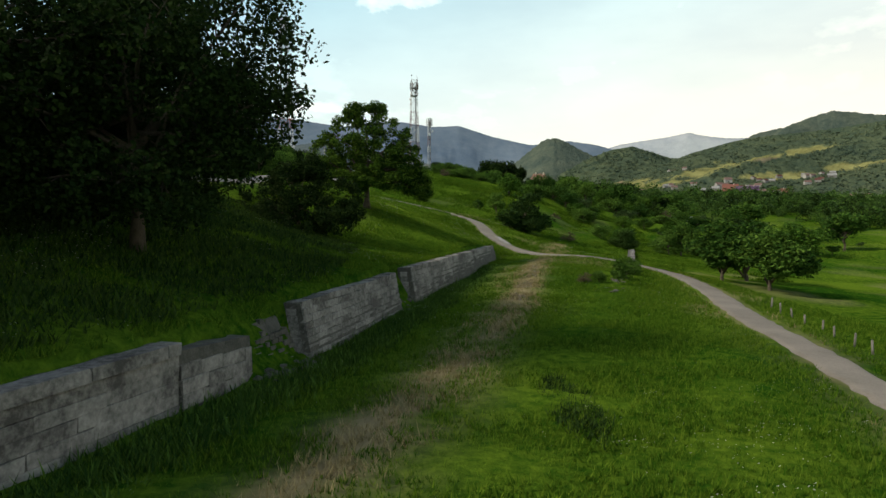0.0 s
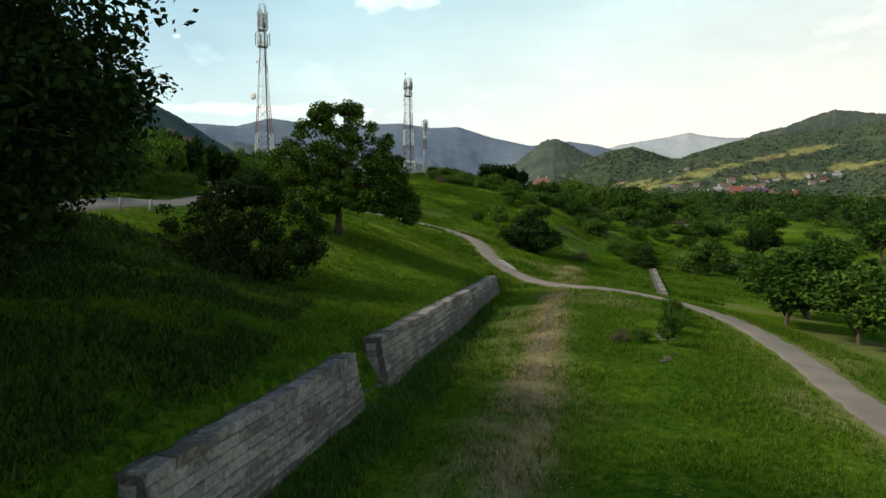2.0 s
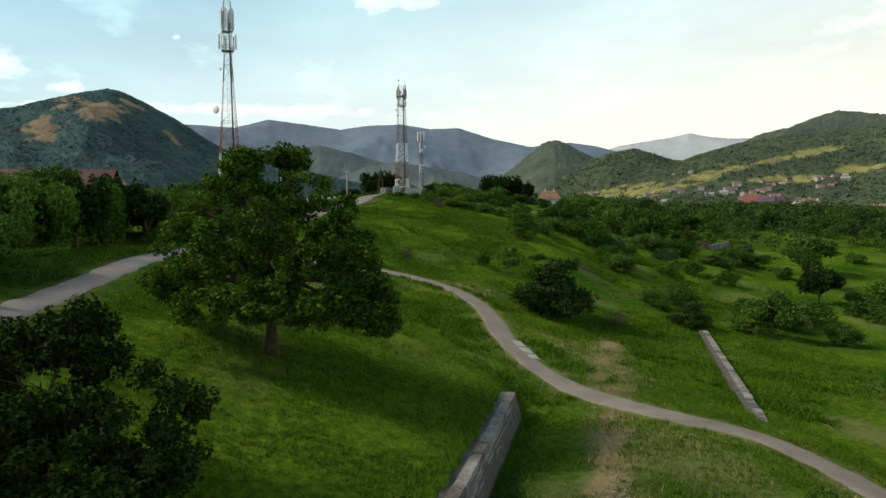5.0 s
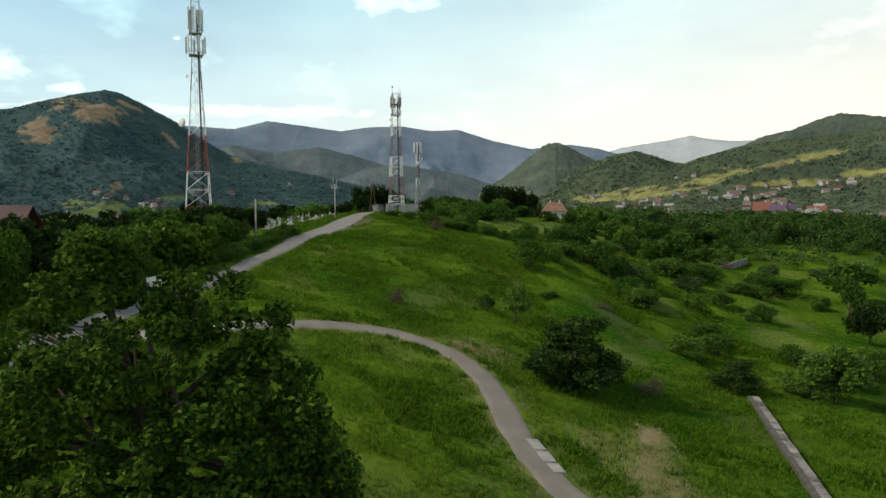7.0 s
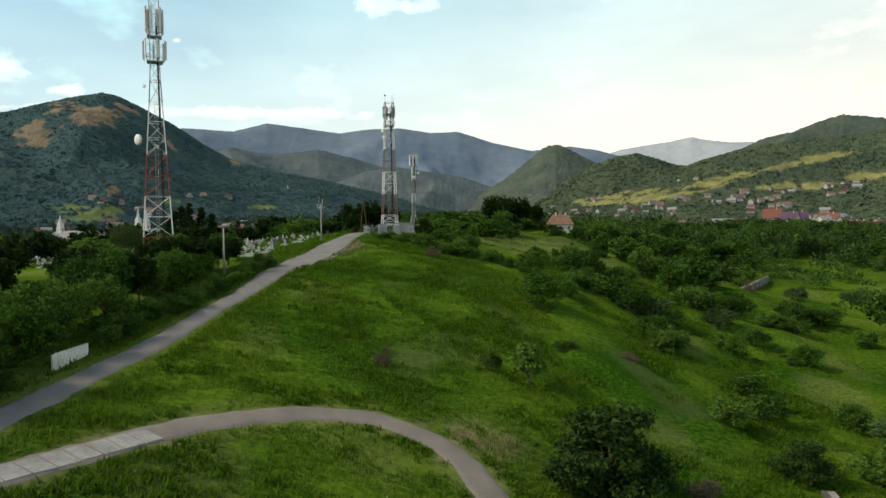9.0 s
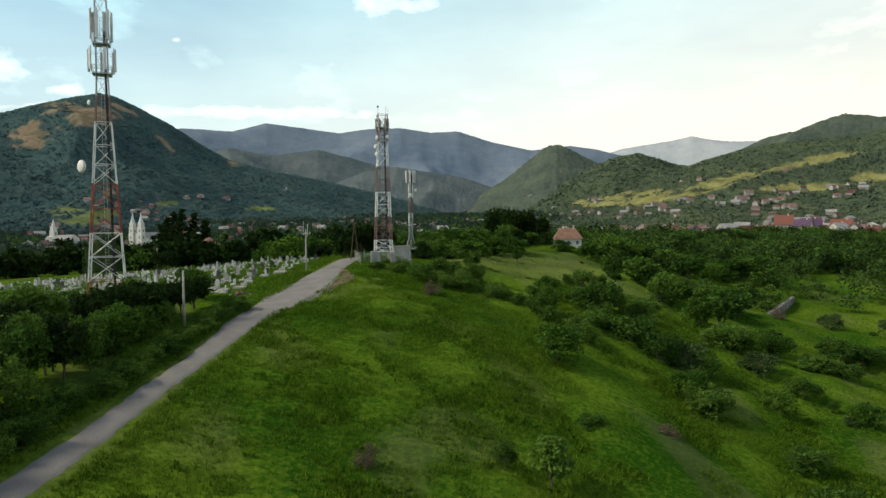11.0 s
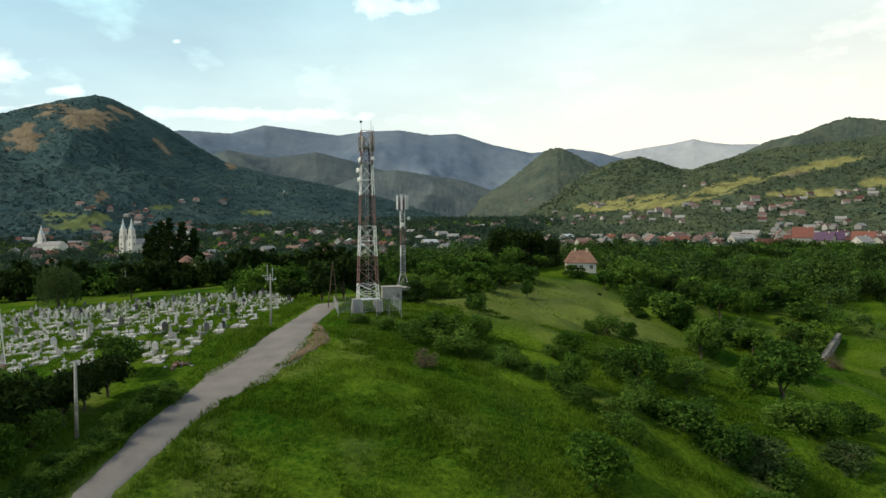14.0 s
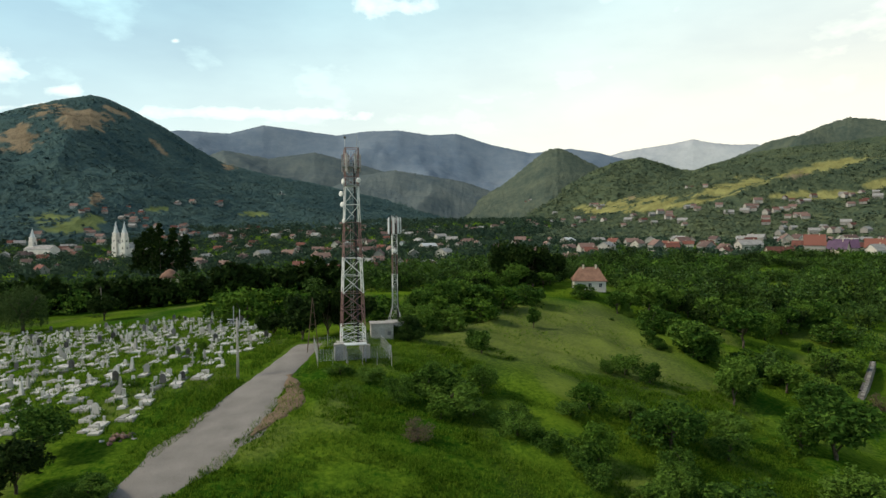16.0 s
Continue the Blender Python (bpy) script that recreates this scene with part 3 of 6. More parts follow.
def forest(name, dark, light, bare, field, clump=0.07, bump=7.0):
    """Wooded slopes: crowns as a bumpy, speckled cover, with bare clearings and hay fields, some coloured as sunlit."""
    m = material(name, dark, light, scale=clump * 0.22, fine=5, bump=bump, bump_scale=clump, rough=0.95, spec=0.0, contrast=(0.34, 0.66))
    nt = m.node_tree
    b = nt.nodes["Principled BSDF"]
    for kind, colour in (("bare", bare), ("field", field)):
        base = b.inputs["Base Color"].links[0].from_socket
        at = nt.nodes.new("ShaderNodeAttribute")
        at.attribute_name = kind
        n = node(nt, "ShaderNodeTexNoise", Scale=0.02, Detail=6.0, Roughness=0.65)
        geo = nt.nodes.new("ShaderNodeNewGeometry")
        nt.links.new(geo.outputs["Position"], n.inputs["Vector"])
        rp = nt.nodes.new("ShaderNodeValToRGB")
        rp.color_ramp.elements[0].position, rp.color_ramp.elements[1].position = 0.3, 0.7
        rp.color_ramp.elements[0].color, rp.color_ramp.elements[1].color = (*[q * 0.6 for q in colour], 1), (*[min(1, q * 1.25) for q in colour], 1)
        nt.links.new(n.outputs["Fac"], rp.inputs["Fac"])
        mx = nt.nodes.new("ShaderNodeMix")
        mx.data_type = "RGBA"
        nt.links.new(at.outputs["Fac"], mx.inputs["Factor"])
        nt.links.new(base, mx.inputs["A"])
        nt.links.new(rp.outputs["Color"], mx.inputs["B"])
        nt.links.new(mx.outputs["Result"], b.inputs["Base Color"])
    return m
# meadow colour with the sunlight on the far slope painted in
SUNLIT_FIELD, SOIL = (0.250, 0.248, 0.095), (0.215, 0.175, 0.118)
# distance haze is painted into these slope colours as added blue and grey
F_LEFT = forest("hazed_hill", (0.032, 0.066, 0.076), (0.070, 0.111, 0.101), SOIL, (0.150, 0.190, 0.075))
F_RIGHT = forest("hazed_slope", (0.044, 0.070, 0.052), (0.106, 0.132, 0.070), SOIL, SUNLIT_FIELD)
F_DOME = forest("hazed_dome", (0.050, 0.074, 0.066), (0.116, 0.138, 0.100), SOIL, SUNLIT_FIELD, clump=0.05, bump=9)
F_MID = forest("hazed_far_woods", (0.070, 0.097, 0.110), (0.128, 0.151, 0.144), SOIL, SUNLIT_FIELD, clump=0.03, bump=5)
F_FAR = forest("hazed_ridge", (0.104, 0.148, 0.206), (0.172, 0.214, 0.256), SOIL, SUNLIT_FIELD, clump=0.012, bump=8)
F_SNOW = forest("snowy_peak", (0.26, 0.30, 0.34), (0.42, 0.45, 0.47), SOIL, SUNLIT_FIELD, clump=0.01, bump=9)

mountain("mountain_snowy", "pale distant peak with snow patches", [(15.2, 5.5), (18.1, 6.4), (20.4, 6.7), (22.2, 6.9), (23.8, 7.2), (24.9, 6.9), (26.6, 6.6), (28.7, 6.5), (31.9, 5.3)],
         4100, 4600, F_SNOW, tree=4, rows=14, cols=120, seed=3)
mountain("mountain_far", "long mountain ridge tinted blue for haze", [(-27.2, 6.4), (-20.2, 8.1), (-16.2, 8.0), (-13.4, 8.8), (-10.5, 8.5), (-7.0, 8.1), (-4.5, 8.5), (-1.5, 8.6), (1.1, 8.2), (3.6, 8.3),
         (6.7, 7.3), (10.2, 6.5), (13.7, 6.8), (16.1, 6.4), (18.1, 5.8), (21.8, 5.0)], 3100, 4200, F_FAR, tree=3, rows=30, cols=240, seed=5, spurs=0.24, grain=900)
mountain("mountain_middle", "wooded hills tinted blue-green for haze", [(-21.1, 4.9), (-16.6, 6.6), (-12.9, 6.0), (-9.0, 6.6), (-6.0, 5.9), (-2.0, 4.7), (2.1, 3.7)], 2500, 3050, F_MID, tree=3, rows=26, cols=180, seed=8, spurs=0.24, grain=650)
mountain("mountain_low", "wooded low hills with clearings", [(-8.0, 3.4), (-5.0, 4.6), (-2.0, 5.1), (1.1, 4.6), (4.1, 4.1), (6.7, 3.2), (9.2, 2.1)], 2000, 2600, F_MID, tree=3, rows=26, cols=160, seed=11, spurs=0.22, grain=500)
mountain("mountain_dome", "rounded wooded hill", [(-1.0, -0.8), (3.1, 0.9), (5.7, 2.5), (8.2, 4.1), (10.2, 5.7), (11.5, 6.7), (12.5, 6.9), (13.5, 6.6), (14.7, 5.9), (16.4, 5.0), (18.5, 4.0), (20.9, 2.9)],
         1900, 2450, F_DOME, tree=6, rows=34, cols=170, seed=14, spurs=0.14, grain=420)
mountain("mountain_centre", "wooded hill above the valley", [(6.0, -0.6), (8.6, 0.9), (11.2, 2.5), (13.7, 3.8), (15.7, 4.9), (17.6, 5.6), (19.5, 5.9), (21.1, 5.4), (22.7, 4.8), (25.3, 4.4), (28.3, 3.6)],
         1500, 2200, F_RIGHT, tree=3, rows=44, cols=200, seed=17, spurs=0.3, grain=500)
mountain("mountain_right_far", "grey-green bare mountain", [(24.9, 4.7), (27.9, 6.0), (29.5, 6.7), (31.9, 7.1), (33.4, 7.7), (34.9, 8.1), (37.3, 7.6), (42.2, 6.7)],
         2300, 2900, F_DOME, tree=6, rows=26, cols=160, seed=20, spurs=0.3, grain=650)
mountain("mountain_right", "long wooded slope with sunny meadows", [(7.0, -1.0), (10.0, -0.1), (13.2, 1.2), (18.1, 2.5), (21.8, 3.9), (24.9, 5.0), (28.3, 5.9), (31.1, 6.2), (34.2, 6.3), (37.3, 6.6), (42.2, 7.1), (47.2, 6.0)],
         850, 1850, F_RIGHT, tree=3, rows=110, cols=330, seed=23, spurs=0.16, base_z=16, power=1.3)
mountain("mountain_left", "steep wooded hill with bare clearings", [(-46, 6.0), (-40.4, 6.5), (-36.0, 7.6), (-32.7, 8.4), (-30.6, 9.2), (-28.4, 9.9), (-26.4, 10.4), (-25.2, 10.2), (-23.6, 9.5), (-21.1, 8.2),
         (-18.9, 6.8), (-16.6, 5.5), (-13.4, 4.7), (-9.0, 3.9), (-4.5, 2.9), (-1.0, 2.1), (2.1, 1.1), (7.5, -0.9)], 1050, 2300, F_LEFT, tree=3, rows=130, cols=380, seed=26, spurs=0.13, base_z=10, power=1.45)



def canopy(name, label, slope, count, leaf, r, per, seed, top=0.97):
    """Crowns of the hillside forest, strewn over a slope but for its clearings."""
    rng = np.random.RandomState(seed)
    v = SLOPES[slope]
    c = v[rng.randint(0, int(len(v) * top), count)] + rng.normal(0, 5, (count, 3)) * np.array([1, 1, 0])
    open_land = np.maximum(cleared("bare", c[:, 0], c[:, 1], c[:, 2]), cleared("field", c[:, 0], c[:, 1], c[:, 2]))
    c = c[open_land < rng.uniform(0.1, 1.0, count)]
    count = len(c)
    rr = r * rng.uniform(0.5, 1.4, count)
    out = []
    for q in range(per):
        d = rng.normal(0, 1, (count, 3))
        d /= np.linalg.norm(d, axis=1)[:, None]
        d[:, 2] = np.abs(d[:, 2])
        p = c + d * rr[:, None] * np.array([1, 1, 0.9])
        n = d * 0.7 + rng.normal(0, 0.2, (count, 3)) + np.array([0, -0.2, 0.6])
        a = np.cross(n, rng.normal(0, 1, (count, 3)))
        a /= np.linalg.norm(a, axis=1)[:, None]
        b = np.cross(n, a)
        b /= np.linalg.norm(b, axis=1)[:, None]
        k = (rr * 0.7)[:, None]
        out.append(np.stack([p - a * k, p + a * k, p + b * k * 1.2], 1))
    return tagged(new(name, quads_mesh(name, np.concatenate(out), M[leaf])), label, "forest", kind="stuff")


canopy("hill_forest", "forest on the steep hill tinted blue-green for haze", "mountain_left", 21000, "hazed_hill_leaf", 3.6, 6, 51)
canopy("slope_forest", "green woods on the long slope", "mountain_right", 14000, "hazed_slope_leaf", 3.2, 6, 52)
canopy("slope_forest", "green woods on the hill above the valley", "mountain_centre", 7000, "hazed_slope_leaf", 4.2, 6, 53)


# ---------------- retaining walls ----------------


def block_wall(name, y0, y1, z_bot, z_top, label, course=0.42, size=(1.2, 2.1), drop=None, seed=1, batter=0.12, base=None, coping=0.0, tilt=0.305, mat="stone"):
    """A coursed stone retaining wall along the cutting: core, and blocks laid course by course on its face and end."""
    rng = random.Random(seed)
    L = (y1 - y0) * math.hypot(1, tilt)
    zb, zt = min(z_bot), max(z_top)
    wall = thing(name, (base or wall_x)(y0), y0, 0, label, "wall", turn=math.degrees(math.atan2(1, tilt)), kind="structure")
    core = Solid()
    n = 8
    prof = []
    for i in range(n + 1):
        s = L * i / n
        b = z_bot[0] + (z_bot[1] - z_bot[0]) * i / n - 0.5
        t = z_top[0] + (z_top[1] - z_top[0]) * i / n - 0.10
        prof += [(s, 0.05, b), (s, 1.15 + batter, b), (s, 1.15 + batter, t), (s, 0.05 + batter, t)]
    f = [(3, 2, 1, 0), tuple(range(n * 4, n * 4 + 4))]
    for i in range(n):
        for k in range(4):
            f.append((i * 4 + k, i * 4 + (k + 1) % 4, i * 4 + 4 + (k + 1) % 4, i * 4 + 4 + k))
    part("core", core.add(prof, f).mesh("core", M["joint"]), wall, "recessed mortar and rubble")
    variants = []
    for k in range(10):
        q = Solid().box(0, 0, 0, 1, 1, 1, bevel=0.03, jitter=0.018, rng=rng)
        variants.append(q.mesh("block", M[mat]))
    rows = int(round((zt - zb + 0.2) / course))
    for r in range(rows + 1):
        s = -rng.uniform(0, 0.5)
        while s < L:
            w = rng.uniform(*size)
            a, b = max(s, 0), min(s + w, L)
            if b - a > 0.25:
                k = ((a + b) / 2) / L
                top = z_top[0] + (z_top[1] - z_top[0]) * k
                bot = z_bot[0] + (z_bot[1] - z_bot[0]) * k
                z = top - (r + 1) * course
                if z > bot - 0.55 and not (drop and drop(a, r, rng)):
                    depth = 0.72 + coping if r == 0 else 0.45
                    back = batter * (1 - (r + 0.5) / (rows + 1))
                    out = rng.uniform(-0.035, 0.03) - (coping if r == 0 else 0)
                    z += rng.uniform(-0.10, 0.05) if r == 0 and not coping else 0
                    part("block", variants[rng.randrange(10)], wall, at=Matrix.Translation((a + 0.007, back - 0.03 + out, z + 0.007))
                         @ Matrix.Rotation(rng.uniform(-0.006, 0.006), 4, "Z") @ Matrix.Diagonal((b - a - 0.014, depth, course - 0.014, 1)))
            s += w
    for end, x in ((0, -0.02), (1, L - 0.45)):
        bot, top = z_bot[end], z_top[end]
        for r in range(1, int((top - bot) / course) + 2):
            back = batter * (1 - (r + 0.5) / (rows + 1))
            part("block", variants[rng.randrange(10)], wall, at=Matrix.Translation((x + rng.uniform(-.02, .02), 0.40 + back, top - (r + 1) * course + 0.007))
                 @ Matrix.Diagonal((0.48, 0.62, course - 0.014, 1)))
    return wall


block_wall("retaining_wall_1", 2, 24, (-2.9, -2.0), (0.45, 0.58), "long pale concrete retaining wall with a weathered coping", course=0.5, size=(2.4, 5.5), seed=2, coping=0.2, mat="old_concrete")
block_wall("retaining_wall_2", 24.2, 29.0, (-2.0, -1.9), (0.25, 0.0), "stained broken end of a retaining wall", course=0.6, size=(1.2, 2.0), seed=4, mat="old_concrete",
           drop=lambda a, r, g: r < 1 and g.random() < 0.7)
block_wall("retaining_wall_3", 33.8, 48.9, (-2.8, -2.3), (0.86, 1.24), "grey coursed stone block retaining wall", course=0.4, size=(0.9, 2.0), seed=6, batter=0.95, base=lambda y: wall_x(y) + 0.75)
block_wall("retaining_wall_4", 52.6, 90.2, (-2.4, -0.4), (1.43, 1.9), "long grey stone block retaining wall in the grass", course=0.42, size=(1.0, 2.2), seed=8, batter=0.80, base=lambda y: wall_x(y) + 0.65)
block_wall("retaining_wall_5", 89.7, 131.3, (-1.8, -1.6), (-0.7, -0.45), "low stone wall cutting across the meadow", course=0.4, size=(1.0, 2.0), seed=9, mat="old_concrete", base=lambda y: 30.2 + 0.34 * (y - 89.7), tilt=0.34)
block_wall("retaining_wall_7", 63.4, 74.0, (-2.2, -1.7), (-0.72, -0.20), "low ruined stone wall sunk in the grass", course=0.4, size=(0.7, 1.5), seed=12, mat="old_concrete", base=lambda y: 19.4 + 0.43 * (y - 63.4), tilt=0.43,
           drop=lambda a, r, g: r < 1 and g.random() < 0.3)
block_wall("retaining_wall_8", 29.0, 33.8, (-2.0, -2.0), (0.05, 0.30), "broken rubble core of the collapsed wall", course=0.27, size=(0.25, 0.6), seed=15, batter=1.3, mat="joint",
           drop=lambda a, r, g: g.random() < (0.92 if r < 3 else 0.4))
block_wall("retaining_wall_6", 244, 283, (4.6, 6.2), (6.7, 8.0), "distant grey stone retaining wall on the slope", course=0.5, size=(1.5, 2.5), seed=10, base=lambda y: 91.2 + 0.83 * (y - 244), tilt=0.83)


# ---------------- trees and bushes ----------------
def leaves(rng, centres, radius, count, size, flat=0.5, corners=4):
    """Small leaf quads in clumps round the centres."""
    c = centres[rng.randint(0, len(centres), count)]
    d = rng.normal(0, 1, (count, 3))
    d /= np.linalg.norm(d, axis=1)[:, None] + 1e-9
    p = c + d * (radius * rng.uniform(0.25, 1.0, (count, 1)) ** 0.6) * np.array([1, 1, 0.75])
    nrm = d * 0.28 + rng.normal(0, flat, (count, 3)) + np.array([0, 0, 0.45])
    nrm /= np.linalg.norm(nrm, axis=1)[:, None] + 1e-9
    u = np.cross(nrm, rng.normal(0, 1, (count, 3)))
    u /= np.linalg.norm(u, axis=1)[:, None] + 1e-9
    w = np.cross(nrm, u)
    s = size * rng.uniform(0.6, 1.35, (count, 1))
    if corners == 3:
        return np.stack([p - u * s, p - w * s * 0.75, p + u * s * 0.9 + w * s * 0.3], 1)
    return np.stack([p - u * s, p - w * s * 0.62 + nrm * s * 0.12, p + u * s, p + w * s * 0.62 + nrm * s * 0.12], 1)


def clump_centres(rng, lobes, per):
    """Clump centres spread over the skins of the crown's lobes (x, y, z, rx, ry, rz)."""
    out = []
    for x, y, z, rx, ry, rz in lobes:
        d = rng.normal(0, 1, (per, 3))
        d /= np.linalg.norm(d, axis=1)[:, None]
        out.append(np.array([x, y, z]) + d * np.array([rx, ry, rz]) * rng.uniform(0.55, 1.0, (per, 1)))
    return np.concatenate(out)


def limbs(rng, height, radius, lobes, lean=0.3, n=7, twigs=3):
    """A tapered trunk and the limbs that carry the lobes."""
    s = Solid()
    pts = [(lean * math.sin(k * 1.3) * k / 5, lean * math.cos(k * 1.9) * k / 5, height * k / 5) for k in range(6)]
    s.tube(pts, [radius * (1.35 if k == 0 else 1 - 0.13 * k) for k in range(6)], n)
    for x, y, z, rx, ry, rz in lobes:
        k = rng.uniform(0.35, 0.85)
        a = Vector((pts[3][0] * k, pts[3][1] * k, height * k))
        b = Vector((x, y, z))
        wob = min(0.4, 0.06 * height)
        mid = a.lerp(b, 0.5) + Vector((rng.uniform(-wob, wob), rng.uniform(-wob, wob), wob * 0.7))
        s.tube([a, mid, b], [radius * 0.5, radius * 0.3, radius * 0.1], 5 if twigs else 3)
        for q in range(twigs):
            e = b + Vector((rng.uniform(-rx, rx), rng.uniform(-ry, ry), rng.uniform(-rz, rz))) * 0.8
            s.tube([mid.lerp(b, 0.6), e], [radius * 0.16, radius * 0.04], 4)
    return s


def tree(name, x, y, label, category, lobes, trunk_h, trunk_r, per, clump, count, size, leaf, seed, group="", z=None, lean=0.3, corners=4):
    rng = np.random.RandomState(seed)
    ob = thing(name, x, y, (h(x, y) if z is None else z) - 0.1, label, category, group)
    part("trunk", limbs(random.Random(seed), trunk_h, trunk_r, lobes, lean, 7 if corners == 4 else 5, 3 if corners == 4 else 0).mesh("trunk", M["bark"], True), ob)
    c = clump_centres(rng, lobes, per)
    part("crown", quads_mesh("crown", leaves(rng, c, clump, count, size, corners=corners), M[leaf]), ob)
    return ob


def lobes_for(rng, n, cx, cz, rx, rz, big=0.5):
    """A loose crown of n lobes inside an ellipsoid."""
    out = []
    for k in range(n):
        a = 2.4 * k + rng.uniform(-.5, .5)
        t = rng.uniform(-0.8, 0.95)
        q = math.sqrt(max(0.05, 1 - t * t)) * rng.uniform(0.45, 0.8)
        r = big * rng.uniform(0.75, 1.15)
        out.append((cx + rx * q * math.cos(a), rx * q * math.sin(a), cz + rz * t * 0.62, rx * r, rx * r, rz * r))
    return out


R = random.Random(5)
# the oak by the bend
OAK = [(0, 0, 11.6, 2.4, 2.4, 1.9), (-1.9, 0.4, 10.9, 2.2, 2.2, 1.8), (2.2, -0.3, 10.7, 2.2, 2.2, 1.8), (-3.9, 0, 9.3, 2.3, 2.3, 1.8), (3.9, 0.4, 8.9, 2.2, 2.2, 1.7), (0.3, -1.8, 9.2, 2.4, 2.0, 1.8),
       (-5.4, 0.3, 7.4, 2.1, 2.2, 1.7), (5.0, -0.6, 6.9, 2.2, 2.2, 1.6), (-2.4, -2.0, 7.6, 2.4, 2.0, 1.7), (2.3, -2.2, 7.2, 2.4, 2.0, 1.7), (-0.2, 2.4, 8.4, 2.6, 2.0, 1.8), (-6.3, -0.4, 5.3, 1.7, 2.0, 1.4),
       (-4.2, -1.9, 5.4, 2.0, 1.8, 1.4), (5.9, 0.5, 4.9, 1.9, 2.0, 1.4), (3.7, -2.3, 4.9, 2.0, 1.8, 1.3), (0.5, -2.8, 5.2, 2.2, 1.6, 1.3), (-3.3, 2.3, 6.2, 2.2, 2.0, 1.6), (3.1, 2.4, 5.9, 2.2, 2.0, 1.6),
       (6.9, 0, 3.3, 1.5, 1.6, 1.1), (7.3, -0.3, 1.9, 1.1, 1.2, 0.9), (5.3, -0.9, 3.0, 1.5, 1.5, 1.0), (-6.2, 0.6, 3.9, 1.2, 1.5, 0.9), (-0.9, -0.9, 3.1, 1.1, 1.1, 0.8), (0, 0.4, 6.6, 2.2, 2.2, 1.6), (-1.5, -1.0, 12.6, 1.1, 1.1, 0.9), (1.4, 0.2, 12.9, 1.1, 1.1, 0.8),
       (0.3, -3.6, 3.6, 2.2, 1.6, 1.2), (3.2, -3.4, 3.4, 2.0, 1.6, 1.1), (-3.0, -3.4, 3.7, 2.2, 1.6, 1.2)]
tree("oak_tree", -8.1, 82, "broad green oak tree with a short trunk on the grassy bank", "tree", OAK, 6.5, 0.42, 20, 0.68, 58000, 0.135, "oak_leaf", 11, lean=0.2)
# the tall dark trees over the first wall
# those at y 21, 8 and -8 are unseen, added to shade the bank
for k, (x, y, hh, w, trk) in enumerate([(-16.6, 34.2, 17, 8.4, 0.36), (-21.5, 44, 18, 8.0, 0.36), (-25, 51, 16, 7.5, 0.35), (-34, 40, 18, 9, 0.4), (-26.5, 21, 15, 8.0, 0.4), (-27, 8, 14, 8, 0.4), (-28, -8, 14, 8, 0.4), (-25, 33, 20, 9, 0.4)]):
    lo = lobes_for(R, 16, 0, hh * 0.56, w, hh * 0.46, 0.42) + [(w * 0.78, -1, hh * 0.46, 2.8, 2.6, 2.2), (w * 0.6, -2, hh * 0.30, 2.8, 2.6, 1.8), (-w * .4, -3, hh * .22, 3.4, 2.5, 2.2), (w * 0.1, -w * 0.5, hh * 0.2, 3.6, 2.6, 2.4), (w * 0.35, -w * 0.35, hh * 0.17, 2.6, 2.2, 1.6), (-w * 0.1, 2, hh * 0.2, 4.0, 3.0, 2.2)]
    if k in (1, 4, 5, 6, 7):
        lo += [(w * 0.82, -1, hh * 0.34, 3.0, 3.0, 1.8), (w * 0.6, 2, hh * 0.26, 3.0, 3.0, 1.6), (w * 0.9, 2, hh * 0.48, 2.8, 2.8, 2.2), (w * 0.3, -3, hh * 0.24, 3.0, 3.0, 1.6)]
    if k == 0:
        lo += [(4.5, -1, 5.6, 2.4, 2.4, 1.4), (6.0, 0.5, 8.0, 2.8, 2.6, 1.9), (7.0, 0, 11, 2.6, 2.6, 2.2), (6.5, 0, 14.5, 2.6, 2.6, 2.2), (-4, 3, 3.2, 3.6, 3, 3), (-6, -1, 4, 3.4, 3, 3)]
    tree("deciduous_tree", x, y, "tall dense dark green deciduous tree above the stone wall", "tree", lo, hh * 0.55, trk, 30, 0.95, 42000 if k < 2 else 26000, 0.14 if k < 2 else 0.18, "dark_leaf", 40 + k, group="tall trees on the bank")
# big dark shrub on the bank
SHRUB = [(0, 0, 5.2, 3.6, 3.2, 3.0), (-3.8, 0.4, 3.4, 3.2, 2.8, 2.7), (3.8, 0, 3.8, 3.0, 2.8, 2.7), (1.4, -2.2, 2.4, 3.6, 2.8, 2.6), (-1.8, -2.6, 2.2, 3.6, 3.0, 2.6), (1.2, 0.6, 7.2, 1.8, 1.8, 1.6), (-5.4, -1.0, 1.6, 2.2, 2.2, 1.8),
         (5.2, -1.4, 1.6, 2.0, 2.0, 1.9), (0.4, -4.4, 0.8, 3.4, 2.2, 1.9), (-3.6, -4.0, 0.8, 2.8, 2.2, 1.8), (3.6, -3.6, 0.6, 2.6, 2.0, 1.8), (-1.6, 0.4, 6.4, 1.9, 1.9, 1.6)]
SHRUB = [(x, y, z * 0.84, rx, ry, rz * 0.86) for x, y, z, rx, ry, rz in SHRUB]
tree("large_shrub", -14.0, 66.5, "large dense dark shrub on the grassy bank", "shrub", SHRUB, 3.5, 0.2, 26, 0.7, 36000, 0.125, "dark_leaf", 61)


